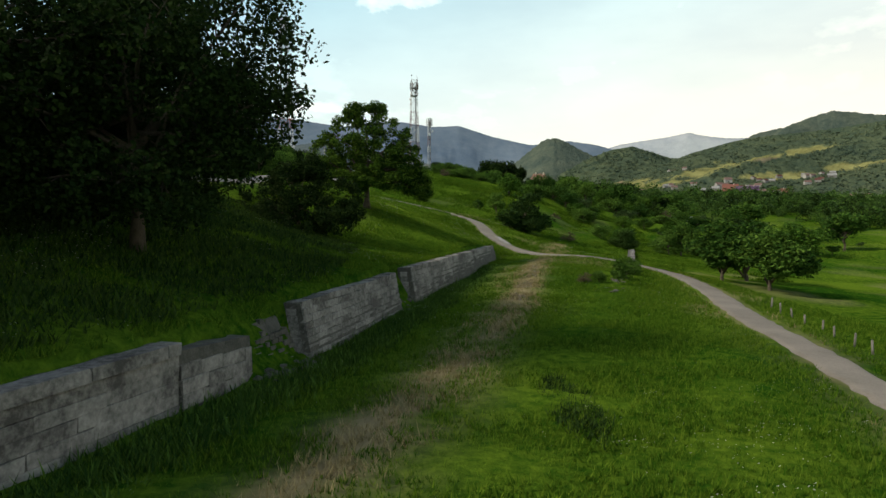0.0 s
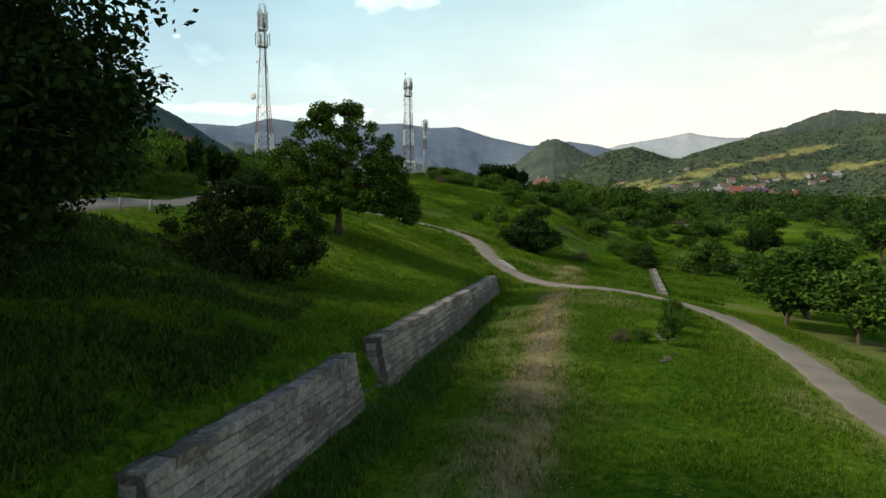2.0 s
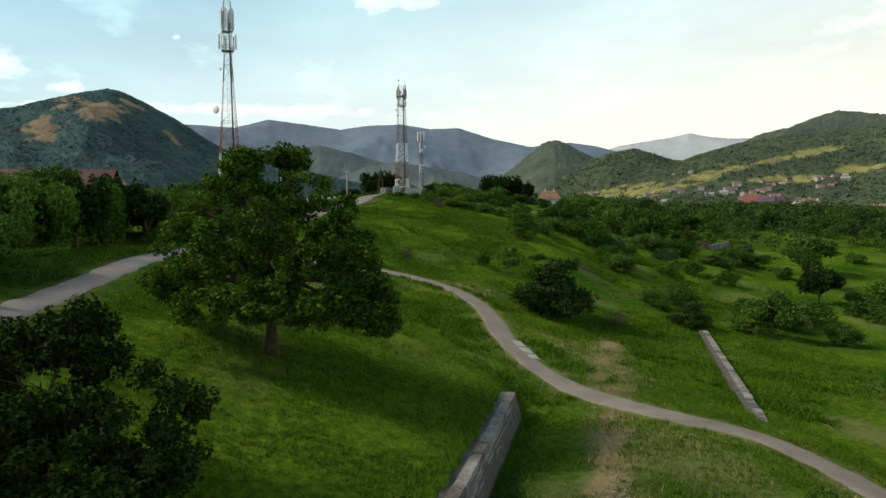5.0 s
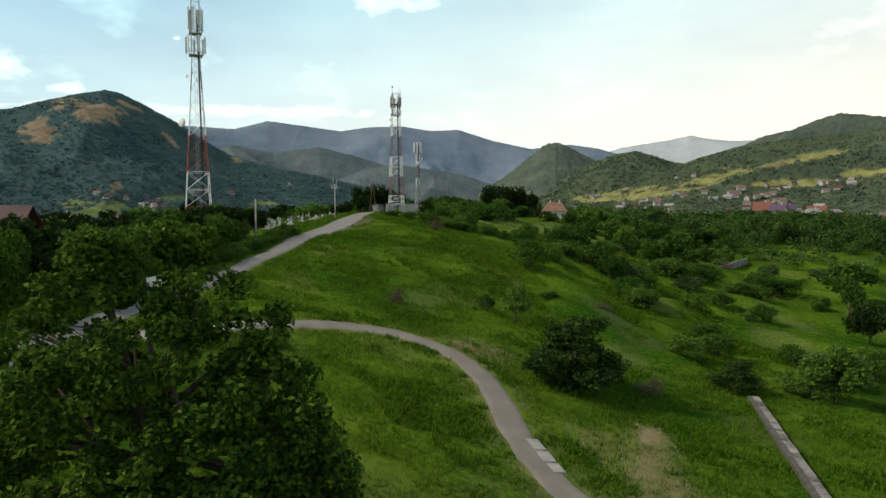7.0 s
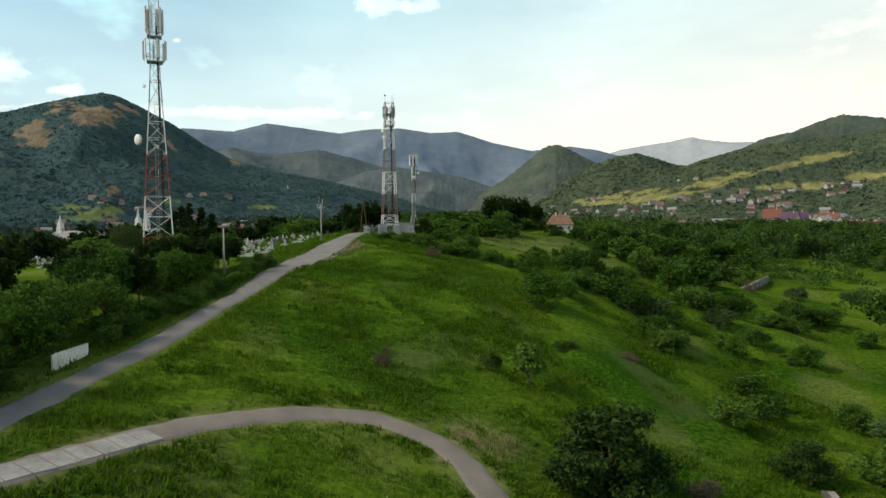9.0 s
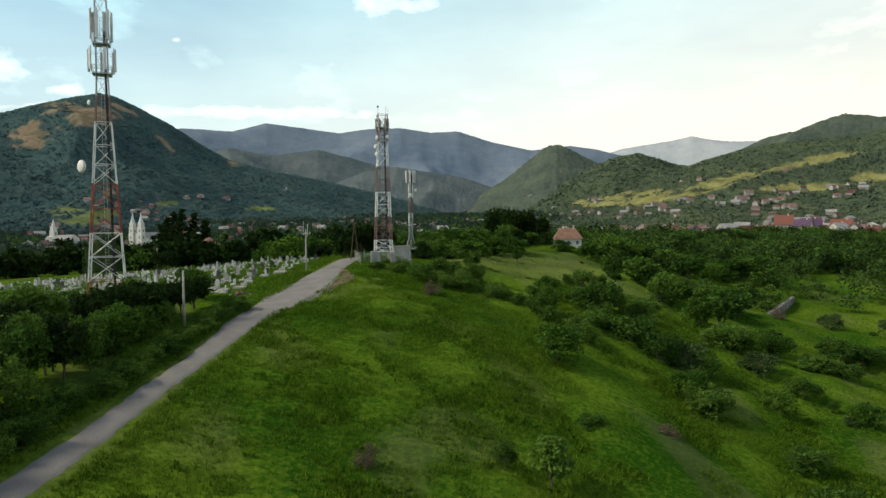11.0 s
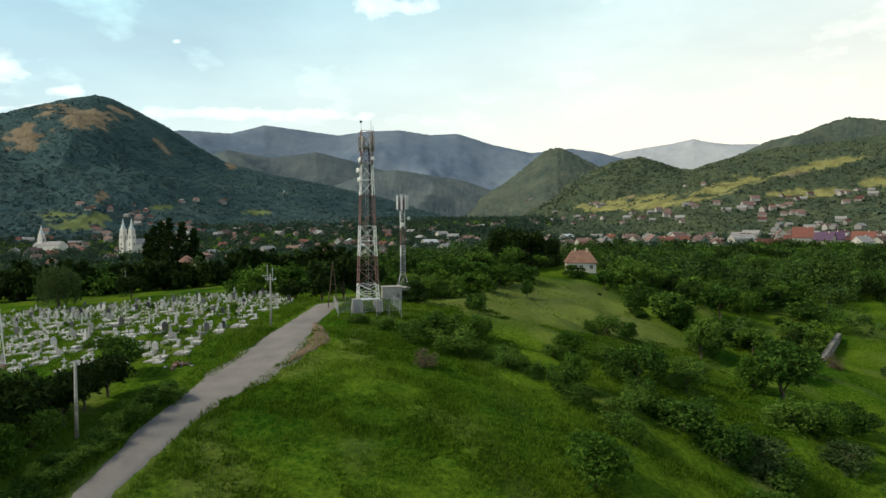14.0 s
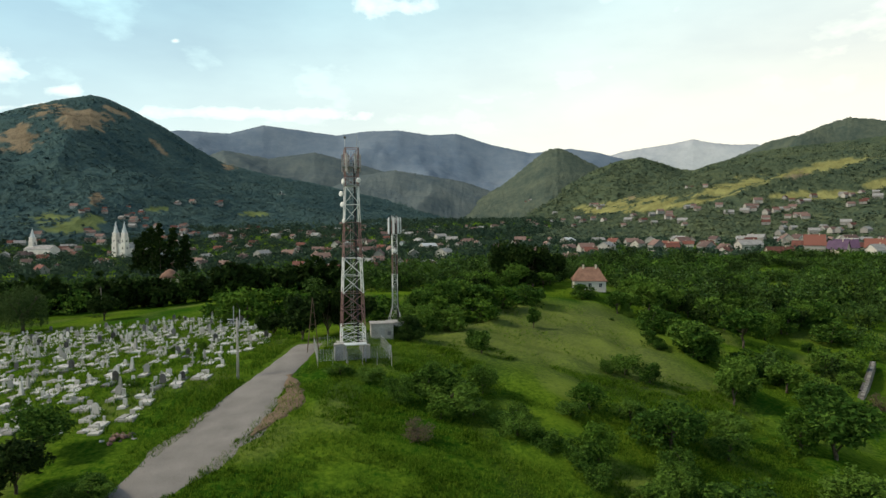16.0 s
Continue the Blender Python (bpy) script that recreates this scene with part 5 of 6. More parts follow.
def dish(mast, x, y, z, r, turn=180, mat="white_paint"):
    at = Matrix.Translation((x, y, z)) @ Matrix.Rotation(radians(turn), 4, "Z") @ Matrix.Rotation(radians(90), 4, "Y")
    s = Solid().lathe([(0.02, -r * 0.45), (r * 0.5, -r * 0.38), (r * 0.95, -r * 0.12), (r, 0.0), (r, r * 0.18), (r * 0.6, r * 0.26), (0.02, r * 0.28)], 16)
    part("dish_antenna", s.mesh("dish_antenna", M[mat], True), mast, "round white microwave dish", at)


def platform(mast, z, half, mat="steel"):
    """A square service platform: floor bars, corner posts and three rails on each side."""
    q4 = ((-half, -half), (half, -half), (half, half), (-half, half))
    floor = part("platform", Solid().box(-half, -half, z - 0.06, half, half, z - 0.02).mesh("platform", M[mat]), mast, "steel service platform")
    for k in range(4):
        a, b = q4[k], q4[(k + 1) % 4]
        part("post", bar((*a, z), (*a, z + 1.05), 0.03).mesh("post", M[mat]), floor)
        for dz in (0.1, 0.55, 1.05):
            part("rail", bar((*a, z + dz), (*b, z + dz), 0.03).mesh("rail", M[mat]), floor)


# mast one, by the hedge
Z1 = 17.4
lev1 = [0, 3.3, 6.6, 9.85, 13.1, 16.45, 19.8, 22.4, 25.0, 28.1, 31.6, 34.2, 36.8, 39.4, 42.0, 44.8]
hw1 = [2.55 - 1.85 * min(z / 33.0, 1) for z in lev1]
paint1 = ["red_paint"] * 2 + ["white_paint"] * 2 + ["red_paint"] * 2 + ["white_paint"] * 3 + ["faded_red"] + ["steel"] * 5
m1 = lattice_mast(-38.2, 176.4, Z1, lev1, hw1, paint1, "tall red and white lattice telecom mast with panel antennas", turn=22)
for ang in (40, 95, 160, 220, 285, 340):
    panel_antenna(m1, ang, 1.75, 35.0, 3.0)
for ang in (20, 75, 130, 200, 250, 310):
    panel_antenna(m1, ang, 1.35, 39.2, 4.0, 0.36)
for ang in (60, 180, 300):
    panel_antenna(m1, ang, 1.0, 40.2, 2.6, 0.5)
platform(m1, 34.6, 1.15)
platform(m1, 38.6, 1.05)
dish(m1, -2.6, -1.2, 22.0, 0.85, 215)
dish(m1, -1.6, -0.8, 30.6, 0.35, 215)
for q, (dx, dy) in enumerate([(0.5, 0.4), (-0.5, 0.3), (0.1, -0.5)]):
    part("whip_antenna", bar((dx, dy, 44.6), (dx, dy, 46.6 - 0.4 * q), 0.03, 5).mesh("whip_antenna", M["steel"]), m1)

# mast two, on the hilltop
Z2 = 25.2
lev2 = [0, 1.5, 3.0, 5.5, 7.9, 10.5, 13.1, 15.75, 18.4, 21.05, 23.7, 25.2, 26.7, 29.4]
hw2 = [1.75 - 0.80 * min(z / 24.0, 1) for z in lev2]
paint2 = ["white_paint"] * 2 + ["faded_red"] * 2 + ["white_paint"] * 2 + ["faded_red"] * 2 + ["white_paint"] * 2 + ["faded_red"] * 3
m2 = lattice_mast(-2.9, 222.5, Z2, lev2, hw2, paint2, "red and white lattice telecom mast on a concrete base", turn=12, leg_r=0.085, brace_r=0.045)
for ang in (35, 100, 165, 230, 290, 345):
    panel_antenna(m2, ang, 1.35, 25.9, 2.6, mat="mast_antenna")
platform(m2, 26.6, 1.25)
platform(m2, 23.9, 1.15)
for dx, dy, dz, r, t in ((-1.6, -0.9, 22.6, 0.42, 215), (-1.4, -1.1, 21.0, 0.40, 235), (-1.3, -1.2, 18.6, 0.32, 215), (-1.3, -1.0, 24.4, 0.45, 200), (0.9, -1.4, 24.6, 0.35, 260)):
    dish(m2, dx, dy, dz, r, t)
for dx, dy, dz in ((-1.0, -0.8, 30.8), (0.9, 0.5, 31.3), (1.1, -0.7, 30.4)):
    part("whip_antenna", bar((dx, dy, 26.8), (dx, dy, dz), 0.04, 5).mesh("whip_antenna", M["steel"]), m2)
part("lamp", Solid().lathe([(0.02, 30.7), (0.2, 30.75), (0.22, 31.0), (0.02, 31.15)], 8, -1.0, -0.8).mesh("lamp", M["dark_stone"]), m2, "dark warning lamp")

base2 = thing("mast_foundation", -2.9, 222.5, h(-2.9, 222.5) - 0.5, "pale concrete foundation blocks of the mast", "foundation", turn=12)
for dx in (-1.75, 1.75):
    for dy in (-1.75, 1.75):
        part("footing", Solid().box(dx - 0.55, dy - 0.55, 0, dx + 0.55, dy + 0.55, 26.0 - h(-2.9, 222.5), bevel=0.06).mesh("footing", M["concrete"]), base2)
cab = thing("equipment_cabinet", -4.6, 219.6, h(-4.6, 219.6) - 0.1, "pale concrete equipment cabinet beside the mast", "cabinet", turn=12)
part("body", Solid().box(-0.75, -0.6, 0, 0.75, 0.6, 2.5, bevel=0.05).mesh("body", M["concrete"]), cab)
part("door", Solid().box(-0.5, -0.64, 0.2, 0.5, -0.59, 2.1, bevel=0.02).mesh("door", M["grey_roof"]), cab)
can = thing("canopy", -2.2, 219.2, h(-2.2, 219.2) - 0.05, "small grey flat canopy on posts beside the mast", "canopy", turn=12)
part("roof", Solid().box(-1.6, -0.9, 2.5, 1.6, 0.9, 2.65, bevel=0.03).mesh("roof", M["metal_roof"]), can)
for dx in (-1.4, 1.4):
    for dy in (-0.7, 0.7):
        part("post", bar((dx, dy, 0), (dx, dy, 2.52), 0.06, 6).mesh("post", M["steel"]), can)

# wire fence round the mast
mf = thing("mesh_fence", -2.9, 222.5, h(-2.9, 222.5), "grey wire mesh fence round the mast", "fence", turn=12)
for ax, ay, bx, by in ((-5.5, -5, 5, -5), (5, -5, 5, 5), (5, 5, -5.5, 5), (-5.5, 5, -5.5, -5)):
    for k in range(5):
        px, py = ax + (bx - ax) * k / 5, ay + (by - ay) * k / 5
        w = Matrix.Rotation(radians(12), 3, "Z") @ Vector((px, py, 0))
        dz = h(w.x - 2.9, w.y + 222.5) - h(-2.9, 222.5)
        part("post", bar((px, py, dz - 0.3), (px, py, dz + 2.0), 0.045, 6).mesh("post", M["concrete"]), mf)
    s = Solid()
    for k in range(9):
        s.tube([(ax, ay, 0.2 + 0.2 * k), (bx, by, 0.2 + 0.2 * k)], 0.012, 3)
    for k in range(26):
        px, py = ax + (bx - ax) * k / 26, ay + (by - ay) * k / 26
        s.tube([(px, py, 0.1), (px, py, 1.85)], 0.01, 3)
    part("wire_mesh", s.mesh("wire_mesh", M["steel"]), mf)

# mast three: slim, on splayed legs
Z3 = h(2.7, 243) + 2.4
lev3 = [0, 2.6, 3.8, 5.0, 6.2, 7.4, 8.6, 9.8, 11.0, 12.2, 13.4, 14.6, 15.8, 17.0, 18.4, 19.2]
hw3 = [1.15, 0.48] + [0.44] * 14
paint3 = ["steel"] * 4 + ["white_paint"] * 2 + ["faded_red"] * 3 + ["white_paint"] * 3 + ["faded_red"] * 2 + ["steel"]
m3 = lattice_mast(2.7, 243, Z3, lev3, hw3, paint3, "slim lattice mast on splayed legs with tall panel antennas", turn=8, leg_r=0.06, brace_r=0.03)
for ang in (200, 255, 300, 350, 80):
    panel_antenna(m3, ang, 1.15, 16.0, 2.9, 0.36)
dish(m3, -0.1, -0.9, 12.9, 0.42, 265)
dish(m3, 1.2, -0.5, 14.2, 0.4, 300, "antenna")
bs3 = thing("mast_foundation", 2.7, 243, h(2.7, 243) - 0.4, "concrete plinth of the slim mast", "foundation", turn=8)
part("plinth", Solid().box(-1.6, -1.6, 0, 1.6, 1.6, 2.85, bevel=0.06).mesh("plinth", M["concrete"]), bs3)
hut = thing("equipment_hut", 0.6, 236.5, h(0.6, 236.5) - 0.2, "small pale concrete equipment hut", "hut", turn=8)
part("wall", Solid().box(-1.9, -1.4, 0, 1.9, 1.4, 2.9, bevel=0.04).mesh("wall", M["concrete"]), hut)
part("roof", Solid().box(-2.05, -1.55, 2.9, 2.05, 1.55, 3.05, bevel=0.03).mesh("roof", M["concrete"]), hut)
part("door", Solid().box(-0.5, -1.45, 0.2, 0.4, -1.39, 2.2, bevel=0.02).mesh("door", M["grey_roof"]), hut)
part("vent", Solid().box(0.9, -1.45, 1.0, 1.5, -1.39, 1.6, bevel=0.02).mesh("vent", M["dark_stone"]), hut)

# old trestle by the fence
tr = thing("steel_trestle", -9.2, 224.5, h(-9.2, 224.5), "low rusty steel lattice trestle", "mast", turn=10)
for k in range(4):
    a, b = math.pi / 4 + k * math.pi / 2, math.pi / 4 + (k + 1) * math.pi / 2
    p, q, t = Vector((1.2 * math.cos(a), 1.2 * math.sin(a), 0)), Vector((1.2 * math.cos(b), 1.2 * math.sin(b), 0)), Vector((0, 0, 8.2))
    part("leg", bar(p, t, 0.06, 5).mesh("leg", M["dark_wood"]), tr)
    for f0 in (0.25, 0.5, 0.72):
        part("girt", bar(p.lerp(t, f0), q.lerp(t, f0), 0.035).mesh("girt", M["dark_wood"]), tr)


# ---------------- poles and posts ----------------
def utility_pole(x, y, hh, label, mat="concrete", lean=0.0, kit=0):
    ob = thing("utility_pole", x, y, h(x, y) - 0.2, label, "pole", "poles along the lane")
    s = Solid()
    s.tube([(0, 0, 0), (lean * 0.5, 0, hh * 0.5), (lean, 0, hh)], [0.20, 0.16, 0.12], 8)
    part("shaft", s.mesh("shaft", M[mat], True), ob)
    part("cap", Solid().box(lean - 0.14, -0.14, hh - 0.02, lean + 0.14, 0.14, hh + 0.06, bevel=0.02).mesh("cap", M[mat]), ob)
    if kit:
        part("crossarm", Solid().box(lean - 0.9, -0.06, hh - 0.9, lean + 0.9, 0.06, hh - 0.78).mesh("crossarm", M["steel"]), ob, "steel crossarm")
        for q in (-0.8, -0.3, 0.3, 0.8):
            part("insulator", Solid().lathe([(0.03, hh - 0.78), (0.06, hh - 0.7), (0.03, hh - 0.62), (0.06, hh - 0.56), (0.02, hh - 0.5)], 8, lean + q).mesh("insulator", M["white_paint"]), ob)
        if kit > 1:
            for q, top in ((-0.45, 1.6), (0.35, 1.1)):
                part("riser", bar((lean + q, 0, hh - 1.2), (lean + q, 0, hh + top), 0.07, 6).mesh("riser", M["steel"]), ob)
            part("street_light", Solid().box(lean - 1.3, -0.12, hh - 0.3, lean - 0.2, 0.12, hh - 0.18, bevel=0.03).mesh("street_light", M["steel"]), ob)
    return ob


utility_pole(-27.0, 173.8, 7.6, "pale square concrete utility pole without wires")
utility_pole(-17.8, 214.5, 8.6, "grey utility pole with risers beside the graveyard", kit=2)
utility_pole(-100, 345, 9, "grey concrete pole below the field", kit=1)
utility_pole(70, 420, 10, "far grey concrete pole among the trees", kit=1)
utility_pole(35, 352, 9, "far street lamp pole above the trees", kit=1)


def post(x, y, hh, label, mat, r=0.07, lean=(0, 0), group="fence posts", name="fence_post"):
    ob = thing(name, x, y, h(x, y) - 0.15, label, "post", group)
    part("shaft", Solid().tube([(0, 0, 0), (lean[0], lean[1], hh)], [r * 1.1, r], 7).mesh("shaft", M[mat], True), ob)
    part("cap", Solid().lathe([(r * 0.98, hh), (r * 0.6, hh + r * 0.5), (0.005, hh + r * 0.62)], 7, lean[0], lean[1]).mesh("cap", M[mat], True), ob)


for k in range(8):
    x, y = 25.3 + 0.55 * k, 34.8 + 2.5 * k
    post(x + R.uniform(-.2, .2), y, R.uniform(0.8, 1.15), "weathered grey wooden fence post beside the lane", "grey_wood", 0.065, (R.uniform(-.1, .1), R.uniform(-.1, .1)))
for x, y in ((-24.6, 63.6), (-23.4, 67.0), (-22.1, 69.4)):
    post(x, y, 1.1, "short pale concrete marker post beside the lane", "concrete", 0.13, (R.uniform(-.05, .05), 0), "marker posts along the lane", "marker_post")

# white paling fence by the lane
pf = thing("paling_fence", -26.8, 128.9, h(-26.8, 128.9), "white wooden paling fence beside the lane", "fence", turn=87)
for k in range(26):
    part("paling", Solid().box(-2.6 + 0.2 * k, -0.02, -0.2, -2.45 + 0.2 * k, 0.02, 1.25 + 0.04 * (k % 3), bevel=0.008).mesh("paling", M["white_paint"]), pf)
for z in (0.25, 0.9):
    part("rail", Solid().box(-2.6, 0.02, z, 2.6, 0.07, z + 0.09).mesh("rail", M["white_paint"]), pf)
for q in (-2.5, 0, 2.5):
    part("fence_post", Solid().box(q - 0.06, 0.07, -0.4, q + 0.06, 0.19, 1.2).mesh("fence_post", M["white_paint"]), pf)


# ---------------- houses ----------------
def house_parts(ob, L, W, eave, ridge, wall, roof, over=0.45, windows=3, chimneys=1, hip=0.0, storeys=1, frames=True):
    """A gabled or hipped house: walls, roof, windows with frames, door and chimney."""
    s = Solid()
    l, w = L / 2, W / 2
    s.add([(-l, -w, -0.6), (l, -w, -0.6), (l, w, -0.6), (-l, w, -0.6), (-l, -w, eave), (l, -w, eave), (l, w, eave), (-l, w, eave), (-l + hip, 0, ridge - 0.12), (l - hip, 0, ridge - 0.12)],
          [(0, 1, 5, 4), (1, 2, 6, 5), (2, 3, 7, 6), (3, 0, 4, 7), (4, 5, 9, 8), (6, 7, 8, 9), (5, 6, 9), (7, 4, 8), (3, 2, 1, 0)])
    part("wall", s.mesh("wall", M[wall]), ob)
    o = over
    dz = (ridge - eave) * o / w
    up = Solid()
    t = 0.14
    a = [(-l - o, -w - o, eave - dz), (l + o, -w - o, eave - dz), (l + o, w + o, eave - dz), (-l - o, w + o, eave - dz), (-l - o + hip * 1.1, 0, ridge), (l + o - hip * 1.1, 0, ridge)]
    b = [(x, y, z + t) for x, y, z in a]
    up.add(a + b, [(6, 7, 11, 10), (8, 9, 10, 11), (0, 4, 5, 1), (2, 5, 4, 3), (0, 1, 7, 6), (2, 3, 9, 8), (1, 5, 11, 7), (5, 2, 8, 11), (3, 4, 10, 9), (4, 0, 6, 10)]
           + ([(7, 8, 11), (9, 6, 10)] if hip else []))
    part("roof", up.mesh("roof", M[roof]), ob)
    for st in range(storeys):
        zb = 0.9 + 2.7 * st
        for side in (-1, 1):
            for k in range(windows):
                x = -l + L * (k + 0.5) / windows
                win = part("window", Solid().box(x - 0.5, side * w - 0.04, zb, x + 0.5, side * w + 0.04, zb + 1.25).mesh("window", M["glass"]), ob)
                if not frames:
                    continue
                fr = Solid()
                for q in ((x - 0.58, zb - 0.08, x + 0.58, zb), (x - 0.58, zb + 1.25, x + 0.58, zb + 1.33), (x - 0.58, zb, x - 0.5, zb + 1.25), (x + 0.5, zb, x + 0.58, zb + 1.25), (x - 0.03, zb, x + 0.03, zb + 1.25)):
                    fr.box(q[0], side * w - 0.07, q[1], q[2], side * w + 0.07, q[3])
                part("frame", fr.mesh("frame", M["white_paint"]), win)
    part("door", Solid().box(l - 0.05, -0.5, 0, l + 0.05, 0.5, 2.05).mesh("door", M["dark_wood"]), ob)
    for k in range(chimneys):
        x = l * (0.45 - 0.8 * k)
        part("chimney", Solid().box(x - 0.28, -0.5, ridge - 1.0, x + 0.28, 0.1, ridge + 0.9, bevel=0.04).mesh("chimney", M["cream_wall"]), ob)
    return ob


def house(x, y, L, W, eave, ridge, wall, roof, label, turn=0, group="", **kw):
    ob = thing("house", x, y, h(x, y), label, "house", group, turn=turn)
    return house_parts(ob, L, W, eave, ridge, wall, roof, **kw)


house(60.5, 323.5, 9.6, 7.0, 3.2, 6.8, "white_wall", "brown_roof", "small white farmhouse with a faded brown tiled roof", turn=-8, hip=2.2, chimneys=2)
house(-45, 124, 13, 9.0, 3.8, 8.2, "dark_wood", "maroon_roof", "house with a dark maroon ribbed metal roof behind trees", turn=4, windows=4, over=0.9, chimneys=0)
# village on the right
house(257.5, 517, 11.5, 9, 8.0, 14.2, "far_wall", "red_roof", "large pale house with a steep dark red roof", turn=-30, storeys=2)
house(262, 494, 12, 9, 7.0, 11.6, "far_wall", "purple_roof", "pale house with a purple metal roof", turn=-26, storeys=2)
house(252, 486, 10, 8, 6.0, 10.6, "cream_wall", "purple_roof", "cream house gable with a dark purple roof", turn=-50)
house(305, 526, 13, 9, 7.0, 12.5, "far_wall", "red_roof", "pale house with a dull red roof", turn=-40, storeys=2)
house(232, 512, 16, 7, 3.2, 6.4, "cream_wall", "red_roof", "low cream house with a long red roof", turn=-6)
house(284, 498, 10, 8, 6.0, 9.4, "white_wall", "grey_roof", "low house with a grey sheet roof", turn=15)
# round-roofed chapel above the belt of trees
rc = thing("mausoleum", -93.5, 388, h(-93.5, 388), "small cream chapel with a reddish cone roof", "chapel")
part("wall", Solid().lathe([(3.6, -0.5), (3.6, 8.6), (3.9, 8.7), (3.9, 9.0)], 14).mesh("wall", M["cream_wall"]), rc)
part("roof", Solid().lathe([(4.2, 8.9), (3.2, 10.4), (1.4, 11.9), (0.1, 12.5)], 14).mesh("roof", M["brown_roof"], True), rc)


def steeple(ob, x, y, w, shaft, spire, wall="church_wall", roof="metal_roof"):
    q = w / math.sqrt(2)
    prof = [(q, -1.0), (q, shaft * 0.48), (q * 1.1, shaft * 0.485), (q * 1.1, shaft * 0.5), (q * 0.9, shaft * 0.505), (q * 0.9, shaft * 0.78), (q, shaft * 0.785), (q, shaft * 0.80), (q * 0.78, shaft * 0.805), (q * 0.78, shaft * 0.98), (q * 0.88, shaft * 0.985), (q * 0.88, shaft)]
    s = Solid()
    s.add([(x + r * math.cos(math.pi / 4 + k * math.pi / 2), y + r * math.sin(math.pi / 4 + k * math.pi / 2), z) for r, z in prof for k in range(4)],
          [(i * 4 + k, i * 4 + (k + 1) % 4, i * 4 + 4 + (k + 1) % 4, i * 4 + 4 + k) for i in range(len(prof) - 1) for k in range(4)] + [(3, 2, 1, 0), tuple(range(len(prof) * 4 - 4, len(prof) * 4))])
    tw = part("bell_tower", s.mesh("bell_tower", M[wall]), ob)
    part("spire", Solid().lathe([(w * 0.46, shaft), (w * 0.36, shaft + spire * 0.14), (w * 0.26, shaft + spire * 0.3), (w * 0.1, shaft + spire * 0.75), (0.05, shaft + spire)], 8, x, y).mesh("spire", M[roof]), tw)
    for zz, f in ((shaft * 0.6, 0.45), (shaft * 0.3, 0.5)):
        part("opening", Solid().box(x - 0.7, y - w * f - 0.06, zz, x + 0.7, y - w * f + 0.1, zz + 3.2).mesh("opening", M["glass"]), tw)
        part("opening", Solid().box(x - w * f - 0.06, y - 0.7, zz, x - w * f + 0.1, y + 0.7, zz + 3.2).mesh("opening", M["glass"]), tw)


def church(x, y, L, W, eave, ridge, towers, label, turn):
    ob = thing("church", x, y, h(x, y), label, "church", turn=turn)
    house_parts(ob, L, W, eave, ridge, "church_wall", "grey_roof", windows=4, chimneys=0)
    for t in towers:
        steeple(ob, *t)


church(-372, 985, 44, 18, 11, 18, [(-20, -7, 7.6, 31, 15), (-20, 7, 7.6, 31, 15)], "white church with two slender bell towers", 70)
church(-478, 965, 40, 16, 9, 14, [(14, 0, 7.5, 24, 12)], "white church with one domed bell tower", 165)
wc = thing("chapel", -385, 1980, 121, "small white chapel on the wooded hillside", "chapel")
house_parts(wc, 20, 13, 14, 19, "white_wall", "grey_roof", windows=2, chimneys=0)
steeple(wc, 0, 0, 7.5, 20, 9)

# the town: houses of several kinds, copied along the valley
kinds = []
for k, (L, W, ev, rg, wa, ro, la) in enumerate([(12, 8, 4.0, 7.6, "far_wall", "red_roof", "white town house with a red tiled roof"), (14, 9, 5.5, 9.5, "far_wall", "hazed_roof", "pale town house with a brown roof muted for haze"),
                                               (10, 8, 3.4, 6.8, "far_wall", "hazed_roof", "low white house with a brown roof"), (16, 10, 5.8, 9.0, "far_wall", "grey_roof", "white house with a grey sheet roof"),
                                               (18, 12, 6.5, 9.5, "far_wall", "metal_roof", "pale building with a bright metal roof")]):
    kinds.append(house(0, -300 - 30 * k, L, W, ev, rg, wa, ro, la, group="houses of the town", windows=1, storeys=2 if ev > 5 else 1, frames=False))
town = np.random.RandomState(9)
first = [True] * 5
placed = 0
while placed < 210:
    zone = town.rand()
    if zone < 0.50:
        x, y = town.uniform(-620, 60), town.uniform(680, 1420)
    elif zone < 0.62:
        x, y = town.uniform(-60, 260), town.uniform(560, 1150)
    else:
        x, y = town.uniform(230, 560), town.uniform(430, 980)
    if abs(x) > 0.74 * y or (abs(x + 372) < 40 and abs(y - 985) < 45):
        continue
    k = town.choice(5, p=[0.36, 0.24, 0.2, 0.14, 0.06])
    if slope_height(x, y) > h(x, y) + 0.5 or abs(x - 268) < 40 and abs(y - 505) < 34:
        continue
    m = pose(x, y, h(x, y) - 0.3, 0, 0, town.uniform(0, 180)) @ Matrix.Diagonal((*[town.uniform(0.85, 1.2)] * 3, 1))
    if first[k]:
        kinds[k].matrix_basis = Matrix.Translation((x, y, h(x, y) - 0.3))
        first[k] = False
    else:
        copy_thing(kinds[k], m)
    placed += 1

